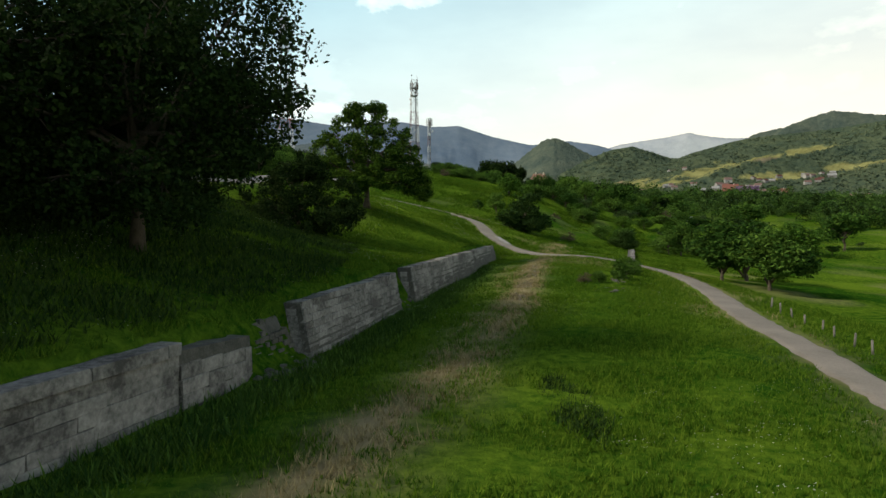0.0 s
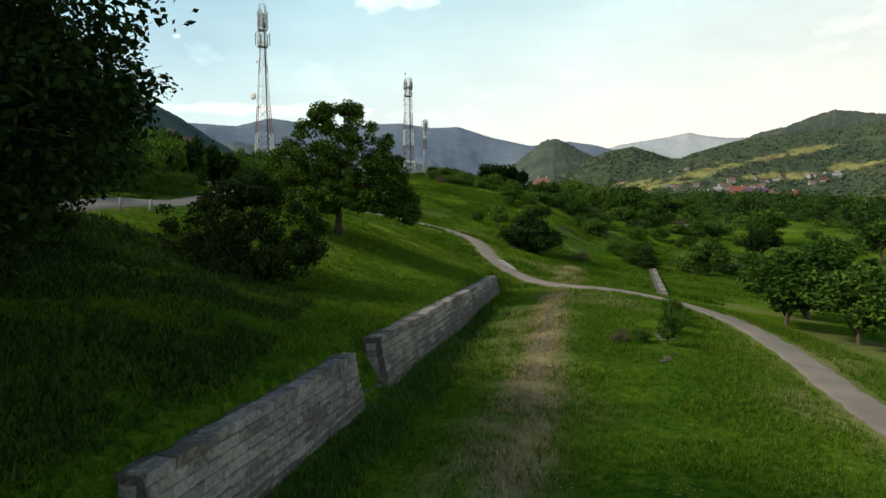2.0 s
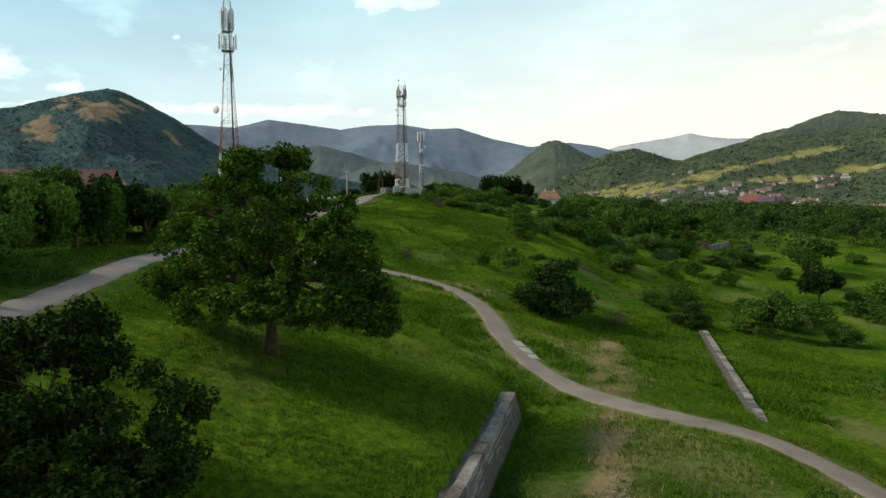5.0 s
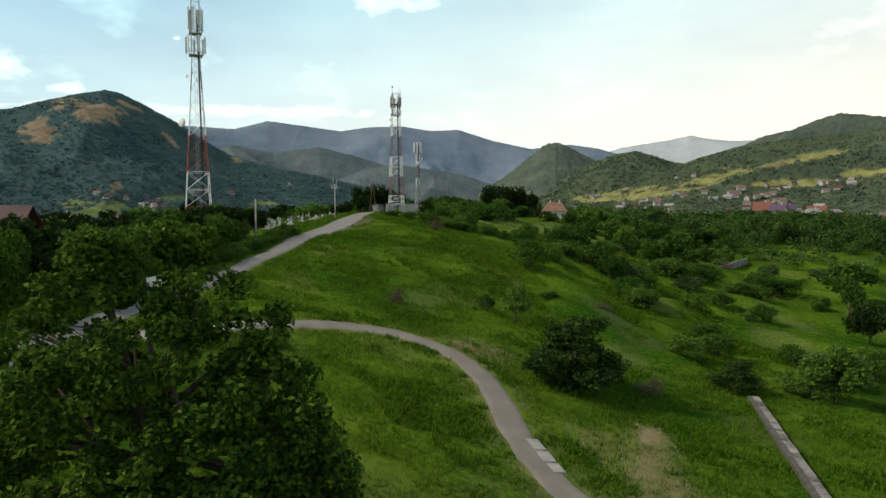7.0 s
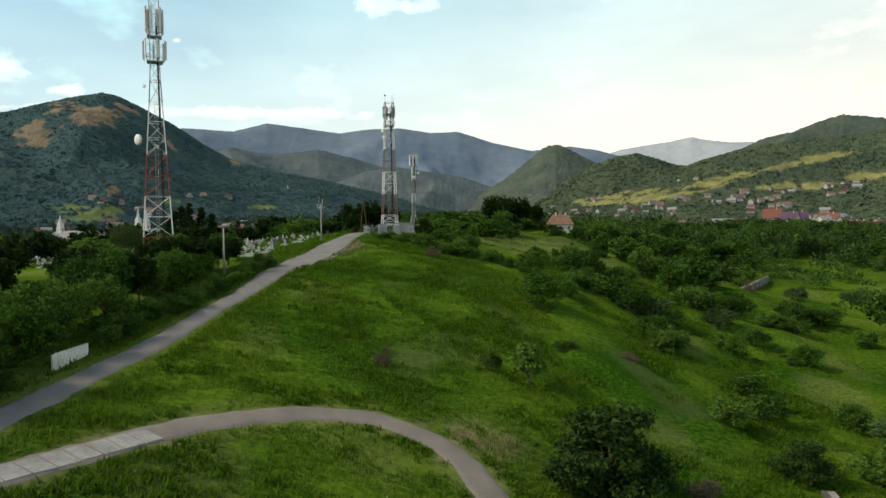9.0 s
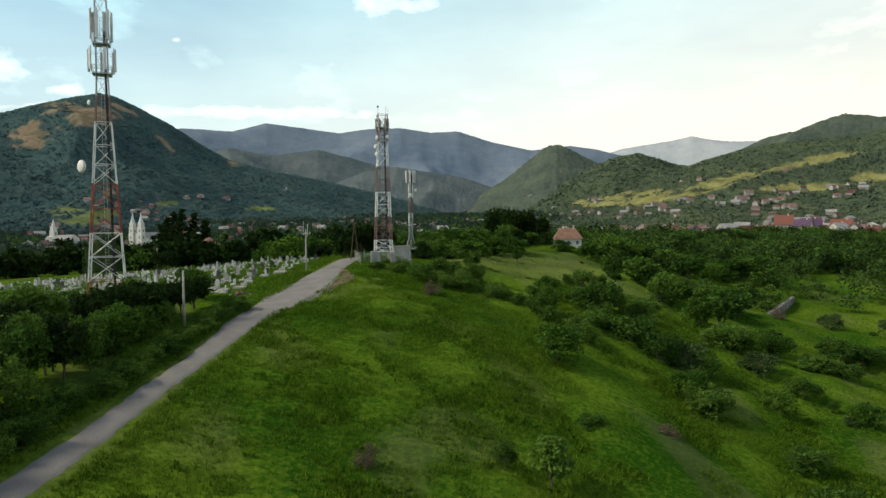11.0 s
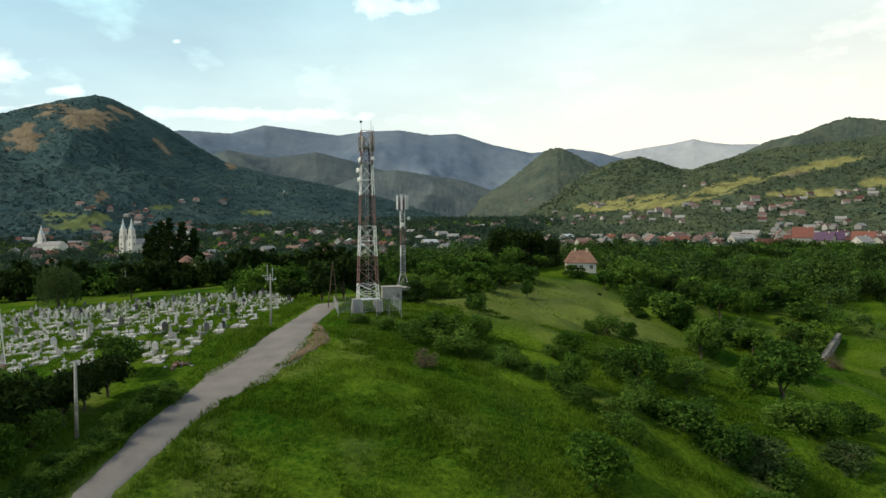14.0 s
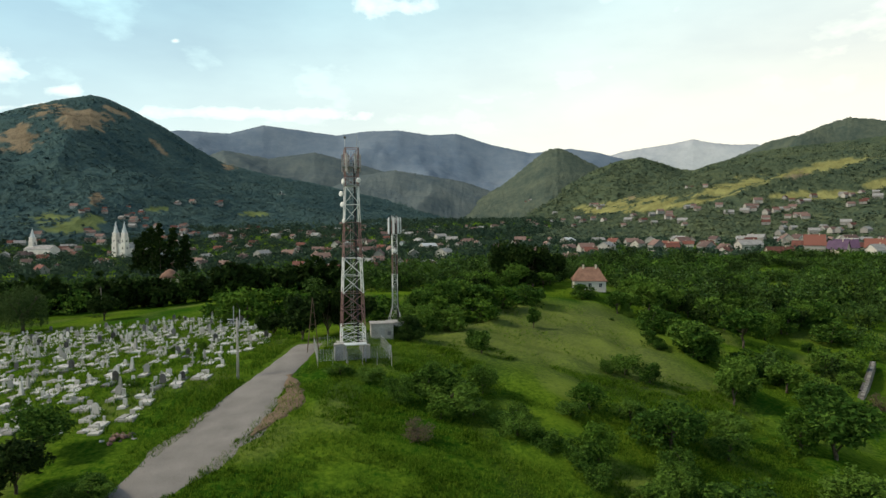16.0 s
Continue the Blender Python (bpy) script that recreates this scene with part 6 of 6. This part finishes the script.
# houses on the slopes round the valley: bearing, height, how many, and spread in degrees seen from the hilltop
hill_kinds = []
for k, (L, W, ev, rg, wa, ro, la) in enumerate([(14, 10, 5.5, 10.0, "far_wall", "hazed_roof", "pale house on the hillside with a tiled roof muted for haze"), (13, 9, 4.5, 8.5, "far_wall", "red_roof", "cream house with a dull red roof on the hillside"),
                                               (16, 10, 5.0, 9.0, "far_wall", "grey_roof", "pale house with a grey roof on the hillside")]):
    hill_kinds.append(house(0, -460 - 30 * k, L, W, ev, rg, wa, ro, la, group="houses on the hillsides", windows=1, chimneys=0, frames=False))
CLUSTERS = [(-26.6, 1.5, 4, 1.3, .3), (-24.0, 1.2, 7, 1.8, .5), (-23.2, .5, 7, 1.5, .5), (-20.8, -.06, 7, 1.5, .5), (-19.3, -.3, 6, 1.3, .5), (-19.9, 2.0, 4, .9, .2), (-17, 2.1, 3, .8, .3), (-17.9, -.9, 6, 2, .4), (-13, 0, 7, 3.1, .4),
            (-9.6, -.5, 6, 2, .4), (-30.8, -1.2, 6, 3.1, .6), (-27.8, -.3, 5, 3.1, .5), (-25.5, -1.8, 6, 3.1, .4), (23.8, 3.2, 3, 1, .1), (15.9, 1.8, 5, 1, .3), (17.1, .4, 5, 3.1, .4), (26.3, 1.1, 5, 3.1, .5), (28.4, 1.3, 7, 2, .5),
            (31.2, .8, 7, 2, .6), (32, 1.9, 5, 2, .3), (34.3, 1.9, 5, 2, .5), (36.4, 2.3, 4, 1.5, .4), (35, -.2, 5, 2, .5), (10.5, 2.1, 3, .8, .2), (29.5, .3, 7, 3, .5), (33, -.3, 7, 3, .4), (-6, -.2, 7, 3, .4), (-2, -.4, 7, 3, .3), (2, -.3, 7, 3, .3), (6, 0, 6, 3, .4), (9, .5, 5, 2, .3), (12, .3, 6, 2, .5), (14, .8, 5, 2, .4), (20, .6, 6, 2, .4), (23, .5, 6, 2, .5)]
begun, far_homes = [False] * 3, []
for az, el, n, sa, se in CLUSTERS:
    for q in range(n):
        a, e = radians(az + sa * town.uniform(-1, 1)), radians(el + se * town.uniform(-1, 1))
        d = 420.0
        while d < 2200 and slope_height(EYE.x + d * math.sin(a), EYE.y + d * math.cos(a)) + 3 < EYE.z + d * math.tan(e):
            d += 12
        x, y = EYE.x + d * math.sin(a), EYE.y + d * math.cos(a)
        if d >= 2200 or abs(x - 268) < 40 and abs(y - 505) < 34:
            continue
        k = town.choice(3, p=[0.45, 0.33, 0.22])
        s = town.uniform(0.6, 0.95)
        m = pose(x, y, slope_height(x, y) + 0.8, 0, 0, town.uniform(-40, 40)) @ Matrix.Diagonal((s, s, s, 1))
        if begun[k] and d > 900:
            far_homes.append((k, m))
        elif begun[k]:
            copy_thing(hill_kinds[k], m)
        else:
            hill_kinds[k].matrix_basis = m
            begun[k] = True

for k, name in enumerate(("brown roofs", "red roofs", "grey roofs")):
    bits = [(c.data, m) for j, m in far_homes if j == k for c in hill_kinds[k].children]
    v, f, slot, mats = [], [], [], []
    for me, m in bits:
        o = len(v)
        v += [m @ q.co for q in me.vertices]
        f += [tuple(o + i for i in p.vertices) for p in me.polygons]
        if me.materials[0] not in mats:
            mats.append(me.materials[0])
        slot += [mats.index(me.materials[0])] * len(me.polygons)
    tagged(new("far_houses", mesh_from("far_houses", v, f, mats, slots=slot)), "distant pale houses with " + name + " on the hillsides", "houses", kind="stuff")

# ---------------- graveyard ----------------
def grave_kind(k, label, mat, style):
    ob = thing("grave", 0, -600 - 5 * k, 0, label, "grave", "graves of the hillside graveyard")
    if style == "tomb":
        part("kerb", Solid().box(-1.25, -1.15, -0.5, 1.25, 1.15, 0.22, bevel=0.04).mesh("kerb", M["concrete"]), ob)
        for q in (-0.6, 0.6):
            part("plate", Solid().box(q - 0.5, -1.0, 0.22, q + 0.5, 0.9, 0.36, bevel=0.03).mesh("plate", M[mat]), ob)
        part("headstone", Solid().box(-0.35, 0.92, 0.2, 0.35, 1.12, 0.95, bevel=0.05).mesh("headstone", M[mat]), ob)
    elif style == "small":
        part("kerb", Solid().box(-0.55, -1.0, -0.4, 0.55, 1.0, 0.16, bevel=0.03).mesh("kerb", M["concrete"]), ob)
    else:
        part("ledger", Solid().box(-0.65, -1.05, -0.5, 0.65, 1.05, 0.26, bevel=0.04).mesh("ledger", M["concrete" if style != "stele" else mat]), ob)
        part("plate", Solid().box(-0.52, -0.92, 0.26, 0.52, 0.8, 0.33, bevel=0.03).mesh("plate", M[mat]), ob)
    if style in ("cross", "small"):
        s = Solid().box(-0.09, 0.95, -0.2, 0.09, 1.12, 1.7, bevel=0.02)
        s.box(-0.42, 0.96, 1.1, 0.42, 1.11, 1.28, bevel=0.02)
        part("cross", s.mesh("cross", M[mat]), ob)
        part("pedestal", Solid().box(-0.3, 0.85, 0, 0.3, 1.25, 0.55, bevel=0.04).mesh("pedestal", M[mat]), ob)
    if style == "stele":
        s = Solid()
        o = [(-0.42, 0.4), (0.42, 0.4), (0.42, 1.35), (0.22, 1.62), (0, 1.72), (-0.22, 1.62), (-0.42, 1.35)]
        n = len(o)
        s.add([(x, 0.92, z) for x, z in o] + [(x, 1.10, z) for x, z in o], [tuple(range(n)), tuple(range(2 * n - 1, n - 1, -1))] + [(i, i + n, (i + 1) % n + n, (i + 1) % n) for i in range(n)])
        part("headstone", s.mesh("headstone", M[mat]), ob)
    if style == "obelisk":
        part("headstone", Solid().add([(-.32, .75, .3), (.32, .75, .3), (.32, 1.25, .3), (-.32, 1.25, .3), (-.16, .9, 2.1), (.16, .9, 2.1), (.16, 1.1, 2.1), (-.16, 1.1, 2.1), (0, 1, 2.35)],
             [(0, 1, 5, 4), (1, 2, 6, 5), (2, 3, 7, 6), (3, 0, 4, 7), (4, 5, 8), (5, 6, 8), (6, 7, 8), (7, 4, 8), (3, 2, 1, 0)]).mesh("headstone", M[mat]), ob)
    return ob


gk = [grave_kind(0, "pale marble grave with a stone cross", "marble", "cross"), grave_kind(1, "white grave with a rounded headstone", "marble", "stele"), grave_kind(2, "dark granite grave with a rounded headstone", "dark_stone", "stele"),
      grave_kind(3, "small concrete kerbed grave with a cross", "marble", "small"), grave_kind(4, "pale grave with a tapering obelisk", "marble", "obelisk"), grave_kind(5, "wide double tomb with pale stone plates", "marble", "tomb")]
rg = np.random.RandomState(21)
started = [True] * 6
rows_used = []
n = 0
for _ in range(6000):
    if n >= 295:
        break
    y = rg.uniform(198, 300)
    x = rg.uniform(-105, -12)
    edge = np.interp(y, [196, 205, 215, 225, 240, 262, 300], [-31, -27, -23, -19, -19, -26, -48])
    left = np.interp(y, [196, 225, 262, 300], [-70, -100, -112, -112])
    if not left < x < edge:
        continue
    row = round((y + 0.12 * x) / 3.4) * 3.4 - 0.12 * x        # loose rows
    y = row + rg.uniform(-0.35, 0.35)
    if any((x - a) ** 2 + ((y - b) * 0.7) ** 2 < 2.6 for a, b in rows_used):
        continue
    rows_used.append((x, y))
    k = rg.choice(6, p=[0.22, 0.12, 0.10, 0.20, 0.14, 0.22])
    s = rg.uniform(0.75, 1.1)
    m = pose(x, y, h(x, y) + 0.02, rg.uniform(-2, 2), rg.uniform(-2, 2), rg.uniform(-16, 4) + 180 * (rg.rand() < 0.2))
    if started[k]:
        gk[k].matrix_basis = m
        started[k] = False
    else:
        copy_thing(gk[k], m @ Matrix.Diagonal((s, s, s, 1)))
    n += 1
for _ in range(26):
    a, b = rows_used[rg.randint(len(rows_used))]
    plant(R.choice(["round", "loose", "bright"]), a + 1.2, b + 1.4, rg.uniform(1.0, 2.2), rg.uniform(0.8, 2.0), "shrubs between the graves")

more = Solid()
for _ in range(760):
    y, x = rg.uniform(200, 302), rg.uniform(-112, -14)
    edge = np.interp(y, [196, 205, 215, 225, 240, 262, 300], [-31, -27, -23, -19, -19, -26, -48])
    left = np.interp(y, [196, 225, 262, 300], [-70, -100, -112, -112])
    if not left < x < edge or any((x - a) ** 2 + (y - b) ** 2 < 1.2 for a, b in rows_used):
        continue
    z, t, w = h(x, y), rg.uniform(0.3, 1.1), rg.uniform(0.10, 0.26)
    more.box(x - w, y - 0.1, z - 0.2, x + w, y + 0.1, z + t, bevel=0.03)
    l = rg.uniform(0.9, 2.2)
    more.box(x - l * 0.4, y - l, z - 0.2, x + l * 0.4, y - 0.1, z + rg.uniform(0.1, 0.32), bevel=0.03)
tagged(new("small_graves", more.mesh("small_graves", M["marble"])), "small pale gravestones between the larger graves", "graves", kind="stuff")

# ---------------- collapsed stretch, rubble ----------------
rb = random.Random(3)
for k in range(34):
    y = rb.uniform(28.4, 34.0)
    x = wall_x(y) + rb.uniform(0.1, 1.3)
    r = rb.uniform(0.14, 0.42)
    bm = bmesh.new()
    bmesh.ops.create_icosphere(bm, subdivisions=1, radius=r)
    for v in bm.verts:
        v.co *= rb.uniform(0.7, 1.2)
        v.co.z *= 0.75
    me = bpy.data.meshes.new("rubble_stone")
    bm.to_mesh(me)
    bm.free()
    me.materials.append(M["joint"])
    z = h(x, y) + r * 0.1
    thing("rubble_stone", x, y, z, "loose grey stone fallen from the broken wall", "stone", "rubble of the broken wall", turn=rb.uniform(0, 360), data=me)
for k in range(12):
    y = rb.uniform(48.4, 53.8)
    x = wall_x(y) + rb.uniform(-0.4, 1.2)
    r = rb.uniform(0.12, 0.30)
    me = Solid().box(-r, -r * 0.7, -r * 0.5, r, r * 0.7, r * 0.5, bevel=r * 0.2, jitter=r * 0.14, rng=rb).mesh("rubble_stone", M["joint"])
    thing("rubble_stone", x, y, h(x, y) + 0.08, "loose grey stone fallen from the broken wall", "stone", "rubble of the broken wall", turn=rb.uniform(0, 360), data=me)
# stones of a ruined wall in the grass by the lane
for k in range(22):
    t = rb.random()
    x, y = 16.6 + 5.0 * t + rb.uniform(-.7, .7), 57 + 12 * t + rb.uniform(-.5, .5)
    r = rb.uniform(0.12, 0.30)
    me = Solid().box(-r, -r * 0.7, -r * 0.5, r, r * 0.7, r * 0.5, bevel=r * 0.2, jitter=r * 0.14, rng=rb).mesh("rubble_stone", M["joint"])
    thing("rubble_stone", x, y, h(x, y) + 0.02, "grey stone of a ruined wall in the grass", "stone", "stones of the ruined wall", turn=rb.uniform(0, 360), data=me)

# a heap of dumped rubble and wreaths at the edge of the graveyard
heap = thing("rubbish_heap", -26.6, 198.2, h(-26.6, 198.2), "low heap of dumped stones and faded wreaths beside the lane", "rubbish")
for k in range(18):
    a, q = rb.uniform(0, 6.283), rb.uniform(0, 1.5)
    r = rb.uniform(0.14, 0.34)
    x, y = q * 1.5 * math.cos(a), q * math.sin(a)
    z = h(-26.6 + x, 198.2 + y) - h(-26.6, 198.2) + 0.45 * max(0.0, 1 - q / 1.6)
    part("piece", Solid().box(-r, -r * 0.7, -r * 0.5, r, r * 0.7, r * 0.5, bevel=r * 0.2, jitter=r * 0.2, rng=rb).mesh("piece", M[rb.choice(["marble", "concrete", "faded_red", "joint", "bare_soil"])]), heap,
         at=pose(x, y, z, rb.uniform(-30, 30), rb.uniform(-30, 30), rb.uniform(0, 360)))

# pale concrete slabs laid flush with the edge of the lane
for k, (x, y, w, d, t) in enumerate([(12.4, 107.2, 1.6, 1.1, 110), (12.9, 105.6, 1.5, 1.2, 108), (13.4, 104.1, 1.3, 1.1, 108)] + [(-21.4 + 0.70 * q, 104.4 + 1.30 * q, 1.36, 2.0, 61.5) for q in range(10)]):
    c, sn = math.cos(radians(t)), math.sin(radians(t))
    along = (h(x + c, y + sn) - h(x - c, y - sn)) / 2
    across = (h(x - sn, y + c) - h(x + sn, y - c)) / 2
    ob = thing("concrete_slab", x, y, h(x, y) + 0.05, "pale cracked concrete slab at the edge of the lane", "slab", "slabs beside the lane",
               data=Solid().box(-w / 2, -d / 2, -0.2, w / 2, d / 2, 0.09, bevel=0.025, jitter=0.02, rng=rb).mesh("concrete_slab", M["concrete"]))
    ob.matrix_basis = pose(x, y, h(x, y) + 0.05, 0, 0, t) @ Matrix.Rotation(math.atan(across), 4, "X") @ Matrix.Rotation(-math.atan(along), 4, "Y")


# ---------------- grass ----------------
def blades(rng, xy, z, hgt, width, per=4):
    """Tufts of narrow bent blades."""
    n = len(xy)
    base = np.repeat(np.c_[xy, z], per, 0)
    hh = np.repeat(hgt, per) * rng.uniform(0.6, 1.15, n * per)
    a = rng.uniform(0, 6.283, n * per)
    tilt = rng.uniform(0.3, 1.1, n * per) * hh
    base[:, :2] += rng.normal(0, 0.5, (n * per, 2)) * np.repeat(hgt, per)[:, None] * 0.55
    side = np.stack([-np.sin(a), np.cos(a), np.zeros_like(a)], 1) * (np.repeat(width, per) * 0.5)[:, None]
    out = np.stack([np.cos(a), np.sin(a), np.zeros_like(a)], 1)
    mid = base + out * (tilt * 0.35)[:, None] + np.array([0, 0, 1.0]) * (hh * 0.6)[:, None]
    tip = base + out * tilt[:, None] + np.array([0, 0, 1.0]) * hh[:, None]
    return np.stack([base - side, base + side, tip], 1)


def meadow(name, label, mat, area, count, hgt, width, seed, keep, per=4):
    rng = np.random.RandomState(seed)
    xy = np.c_[rng.uniform(area[0], area[1], count), rng.uniform(area[2], area[3], count)]
    k = keep(xy[:, 0], xy[:, 1], rng)
    free = np.minimum(near_line(xy[:, 0], xy[:, 1], LOWER_LINE) - 1.9, near_line(xy[:, 0], xy[:, 1], UPPER_LINE) - np.where(xy[:, 1] > 185, 3.4, 2.2)) > 0
    wall = np.abs(wall_x(xy[:, 1]) - 0.55 - xy[:, 0]) > 0.85
    xy = xy[k & free & (wall | (xy[:, 1] > 91))]
    z = land(xy[:, 0], xy[:, 1]) - 0.03
    q = hgt * rng.uniform(0.6, 1.4, len(xy))
    v = blades(rng, xy, z, q, width * rng.uniform(0.7, 1.3, len(xy)), per)
    return tagged(new(name, quads_mesh(name, v, M[mat])), label, "grass", kind="stuff")


meadow("meadow_grass", "long green meadow grass", "grass", (-20, 34, 8, 100), 105000, 0.27, 0.050, 1, lambda x, y, r: (dryness(x, y) < r.uniform(0, 1, len(x))) & (np.abs(x - 4) < y * 0.75 + 4))
meadow("meadow_grass", "rough green grass of the hillside", "grass", (-24, 60, 100, 235), 130000, 0.40, 0.075, 2, lambda x, y, r: (dryness(x, y) < r.uniform(0, 1, len(x))) & (swell(x, y, 12, 21) + 0.5 * swell(x, y, 4, 22) > -0.55), 3)
meadow("meadow_grass", "rough grass of the upper slope", "grass", (0, 150, 150, 325), 30000, 0.34, 0.12, 12, lambda x, y, r: (dryness(x, y) * 0.7 < r.uniform(0, 1, len(x))) & (swell(x, y, 16, 23) > -0.5), 3)
meadow("dry_grass", "dry yellowish grass of the hilltop field", "dry_grass", (0, 70, 215, 312), 12000, 0.3, 0.08, 13, lambda x, y, r: dryness(x, y) * 0.6 > r.uniform(0.2, 1, len(x)), 3)
meadow("dry_grass", "dry straw-coloured grass", "dry_grass", (-12, 34, 8, 130), 90000, 0.36, 0.045, 3, lambda x, y, r: dryness(x, y) * 1.1 > r.uniform(0.2, 1, len(x)))
meadow("weeds", "dark tall weeds at the foot of the wall", "bush_leaf", (-16, 12, 3, 80), 60000, 0.46, 0.085, 4,
       lambda x, y, r: (np.abs(x - wall_x(y) - 2.0) < 2.0 * r.uniform(0, 1, len(x)) + 0.2), 4)


def flowers(count, area, seed, keep):
    rng = np.random.RandomState(seed)
    xy = np.c_[rng.uniform(area[0], area[1], count), rng.uniform(area[2], area[3], count)]
    xy = xy[keep(xy[:, 0], xy[:, 1])]
    z = land(xy[:, 0], xy[:, 1]) + rng.uniform(0.3, 0.6, len(xy))
    c = np.c_[xy, z]
    r = rng.uniform(0.018, 0.042, (len(xy), 1))
    u, w = np.array([[1, 0, 0.2]]), np.array([[0, 1, -0.3]])
    v = np.stack([c - u * r, c - w * r, c + u * r, c + w * r], 1)
    return tagged(new("wild_flowers", quads_mesh("wild_flowers", v, M["flower"])), "small white wild flowers in the grass", "flowers", kind="stuff")


def by_patch(x, y):
    free = np.minimum(near_line(x, y, LOWER_LINE), near_line(x, y, UPPER_LINE)) > 3
    return (swell(x, y, 15, 6) + 0.6 * swell(x, y, 5, 7) > 0.45) & free & (np.abs(x - wall_x(y) + 0.5) > 1.2)


pb = Solid()
for k in range(2600):
    t = rb.random()
    i = min(int(t * len(TRACK_LINE)), len(TRACK_LINE) - 1)
    q = TRACK_LINE[i]
    if not 50 < q[1] < 78:
        continue
    x, y, r = q[0] + rb.gauss(0, 0.5), q[1] + rb.uniform(-0.5, 0.5), rb.uniform(0.03, 0.10)
    pb.box(x - r, y - r * 0.8, h(x, y) - 0.05, x + r, y + r * 0.8, h(x, y) + 0.055 + r * 0.2, bevel=0, jitter=r * 0.2, rng=rb)
tagged(new("track_stones", pb.mesh("track_stones", M["gravel"])), "pale flat stones showing through the dry track", "stones", kind="stuff")
meadow("lush_weeds", "dark lush weeds in patches of the hillside", "weed_leaf", (-20, 62, 92, 240), 110000, 0.42, 0.16, 18, lambda x, y, r: (swell(x, y, 18, 41) + 0.7 * swell(x, y, 5, 42) > 0.1 + 0.5 * r.uniform(0, 1, len(x))) & (dryness(x, y) < 0.3), 3)
flowers(22000, (-22, 30, 10, 130), 5, by_patch)
flowers(9000, (-8, 22, 5, 60), 15, lambda x, y: (swell(x, y, 7, 26) + 0.9 * swell(x, y, 2.3, 28) > 0.8) & (near_line(x, y, TRACK_LINE) > 1.2) & (near_line(x, y, LOWER_LINE) > 2.4))
# dark weeds laid over the bank grass in place of the trees' shade
meadow("bank_undergrowth", "dark undergrowth on the bank, standing in for the shade of the tall trees", "dense_leaf", (-44, -7, 2, 64), 46000, 0.42, 0.13, 14, lambda x, y, r: (x < wall_x(y) - 2.2) & (swell(x, y, 9, 27) + 0.4 > (x + 13) / 12 + r.uniform(-.5, .5, len(x))), 3)
meadow("wet_weeds", "dark weeds in a wet hollow", "dense_leaf", (2.5, 8, 17, 33), 2600, 0.30, 0.08, 16, lambda x, y, r: ((x - 5.0) / 1.1) ** 2 + ((y - 24.5) / 4.5) ** 2 < r.uniform(0.3, 1.2, len(x)), 4)
meadow("wall_top_grass", "grass hanging over the top of the wall", "grass", (-16, 12, 3, 90), 16000, 0.34, 0.06, 17, lambda x, y, r: (np.abs(wall_x(y) - 1.75 - x) < 0.45), 4)

meadow("graveyard_grass", "rough grass and weeds between the graves", "grass", (-112, -14, 198, 304), 36000, 0.65, 0.16, 7, lambda x, y, r: swell(x, y, 6, 18) > -0.35, 3)
meadow("verge_weeds", "lush weeds along the upper lane", "grass", (-32, -14, 95, 215), 16000, 0.5, 0.12, 8, lambda x, y, r: near_line(x, y, UPPER_LINE) < 2.5 + 4 * r.uniform(0, 1, len(x)) ** 2, 3)
soil = ribbon("dirt_apron", spline([(-11.2, 196), (-9.6, 201), (-8.9, 206), (-9.9, 210.5), (-10.8, 214)]), ([0, 0.25, 0.55, 0.8, 1], [0.5, 2.2, 3.8, 2.4, 0.5]), M["bare_soil"], "bare brown dirt beside the widened lane", lift=0.09, ragged=0.5, seed=9)
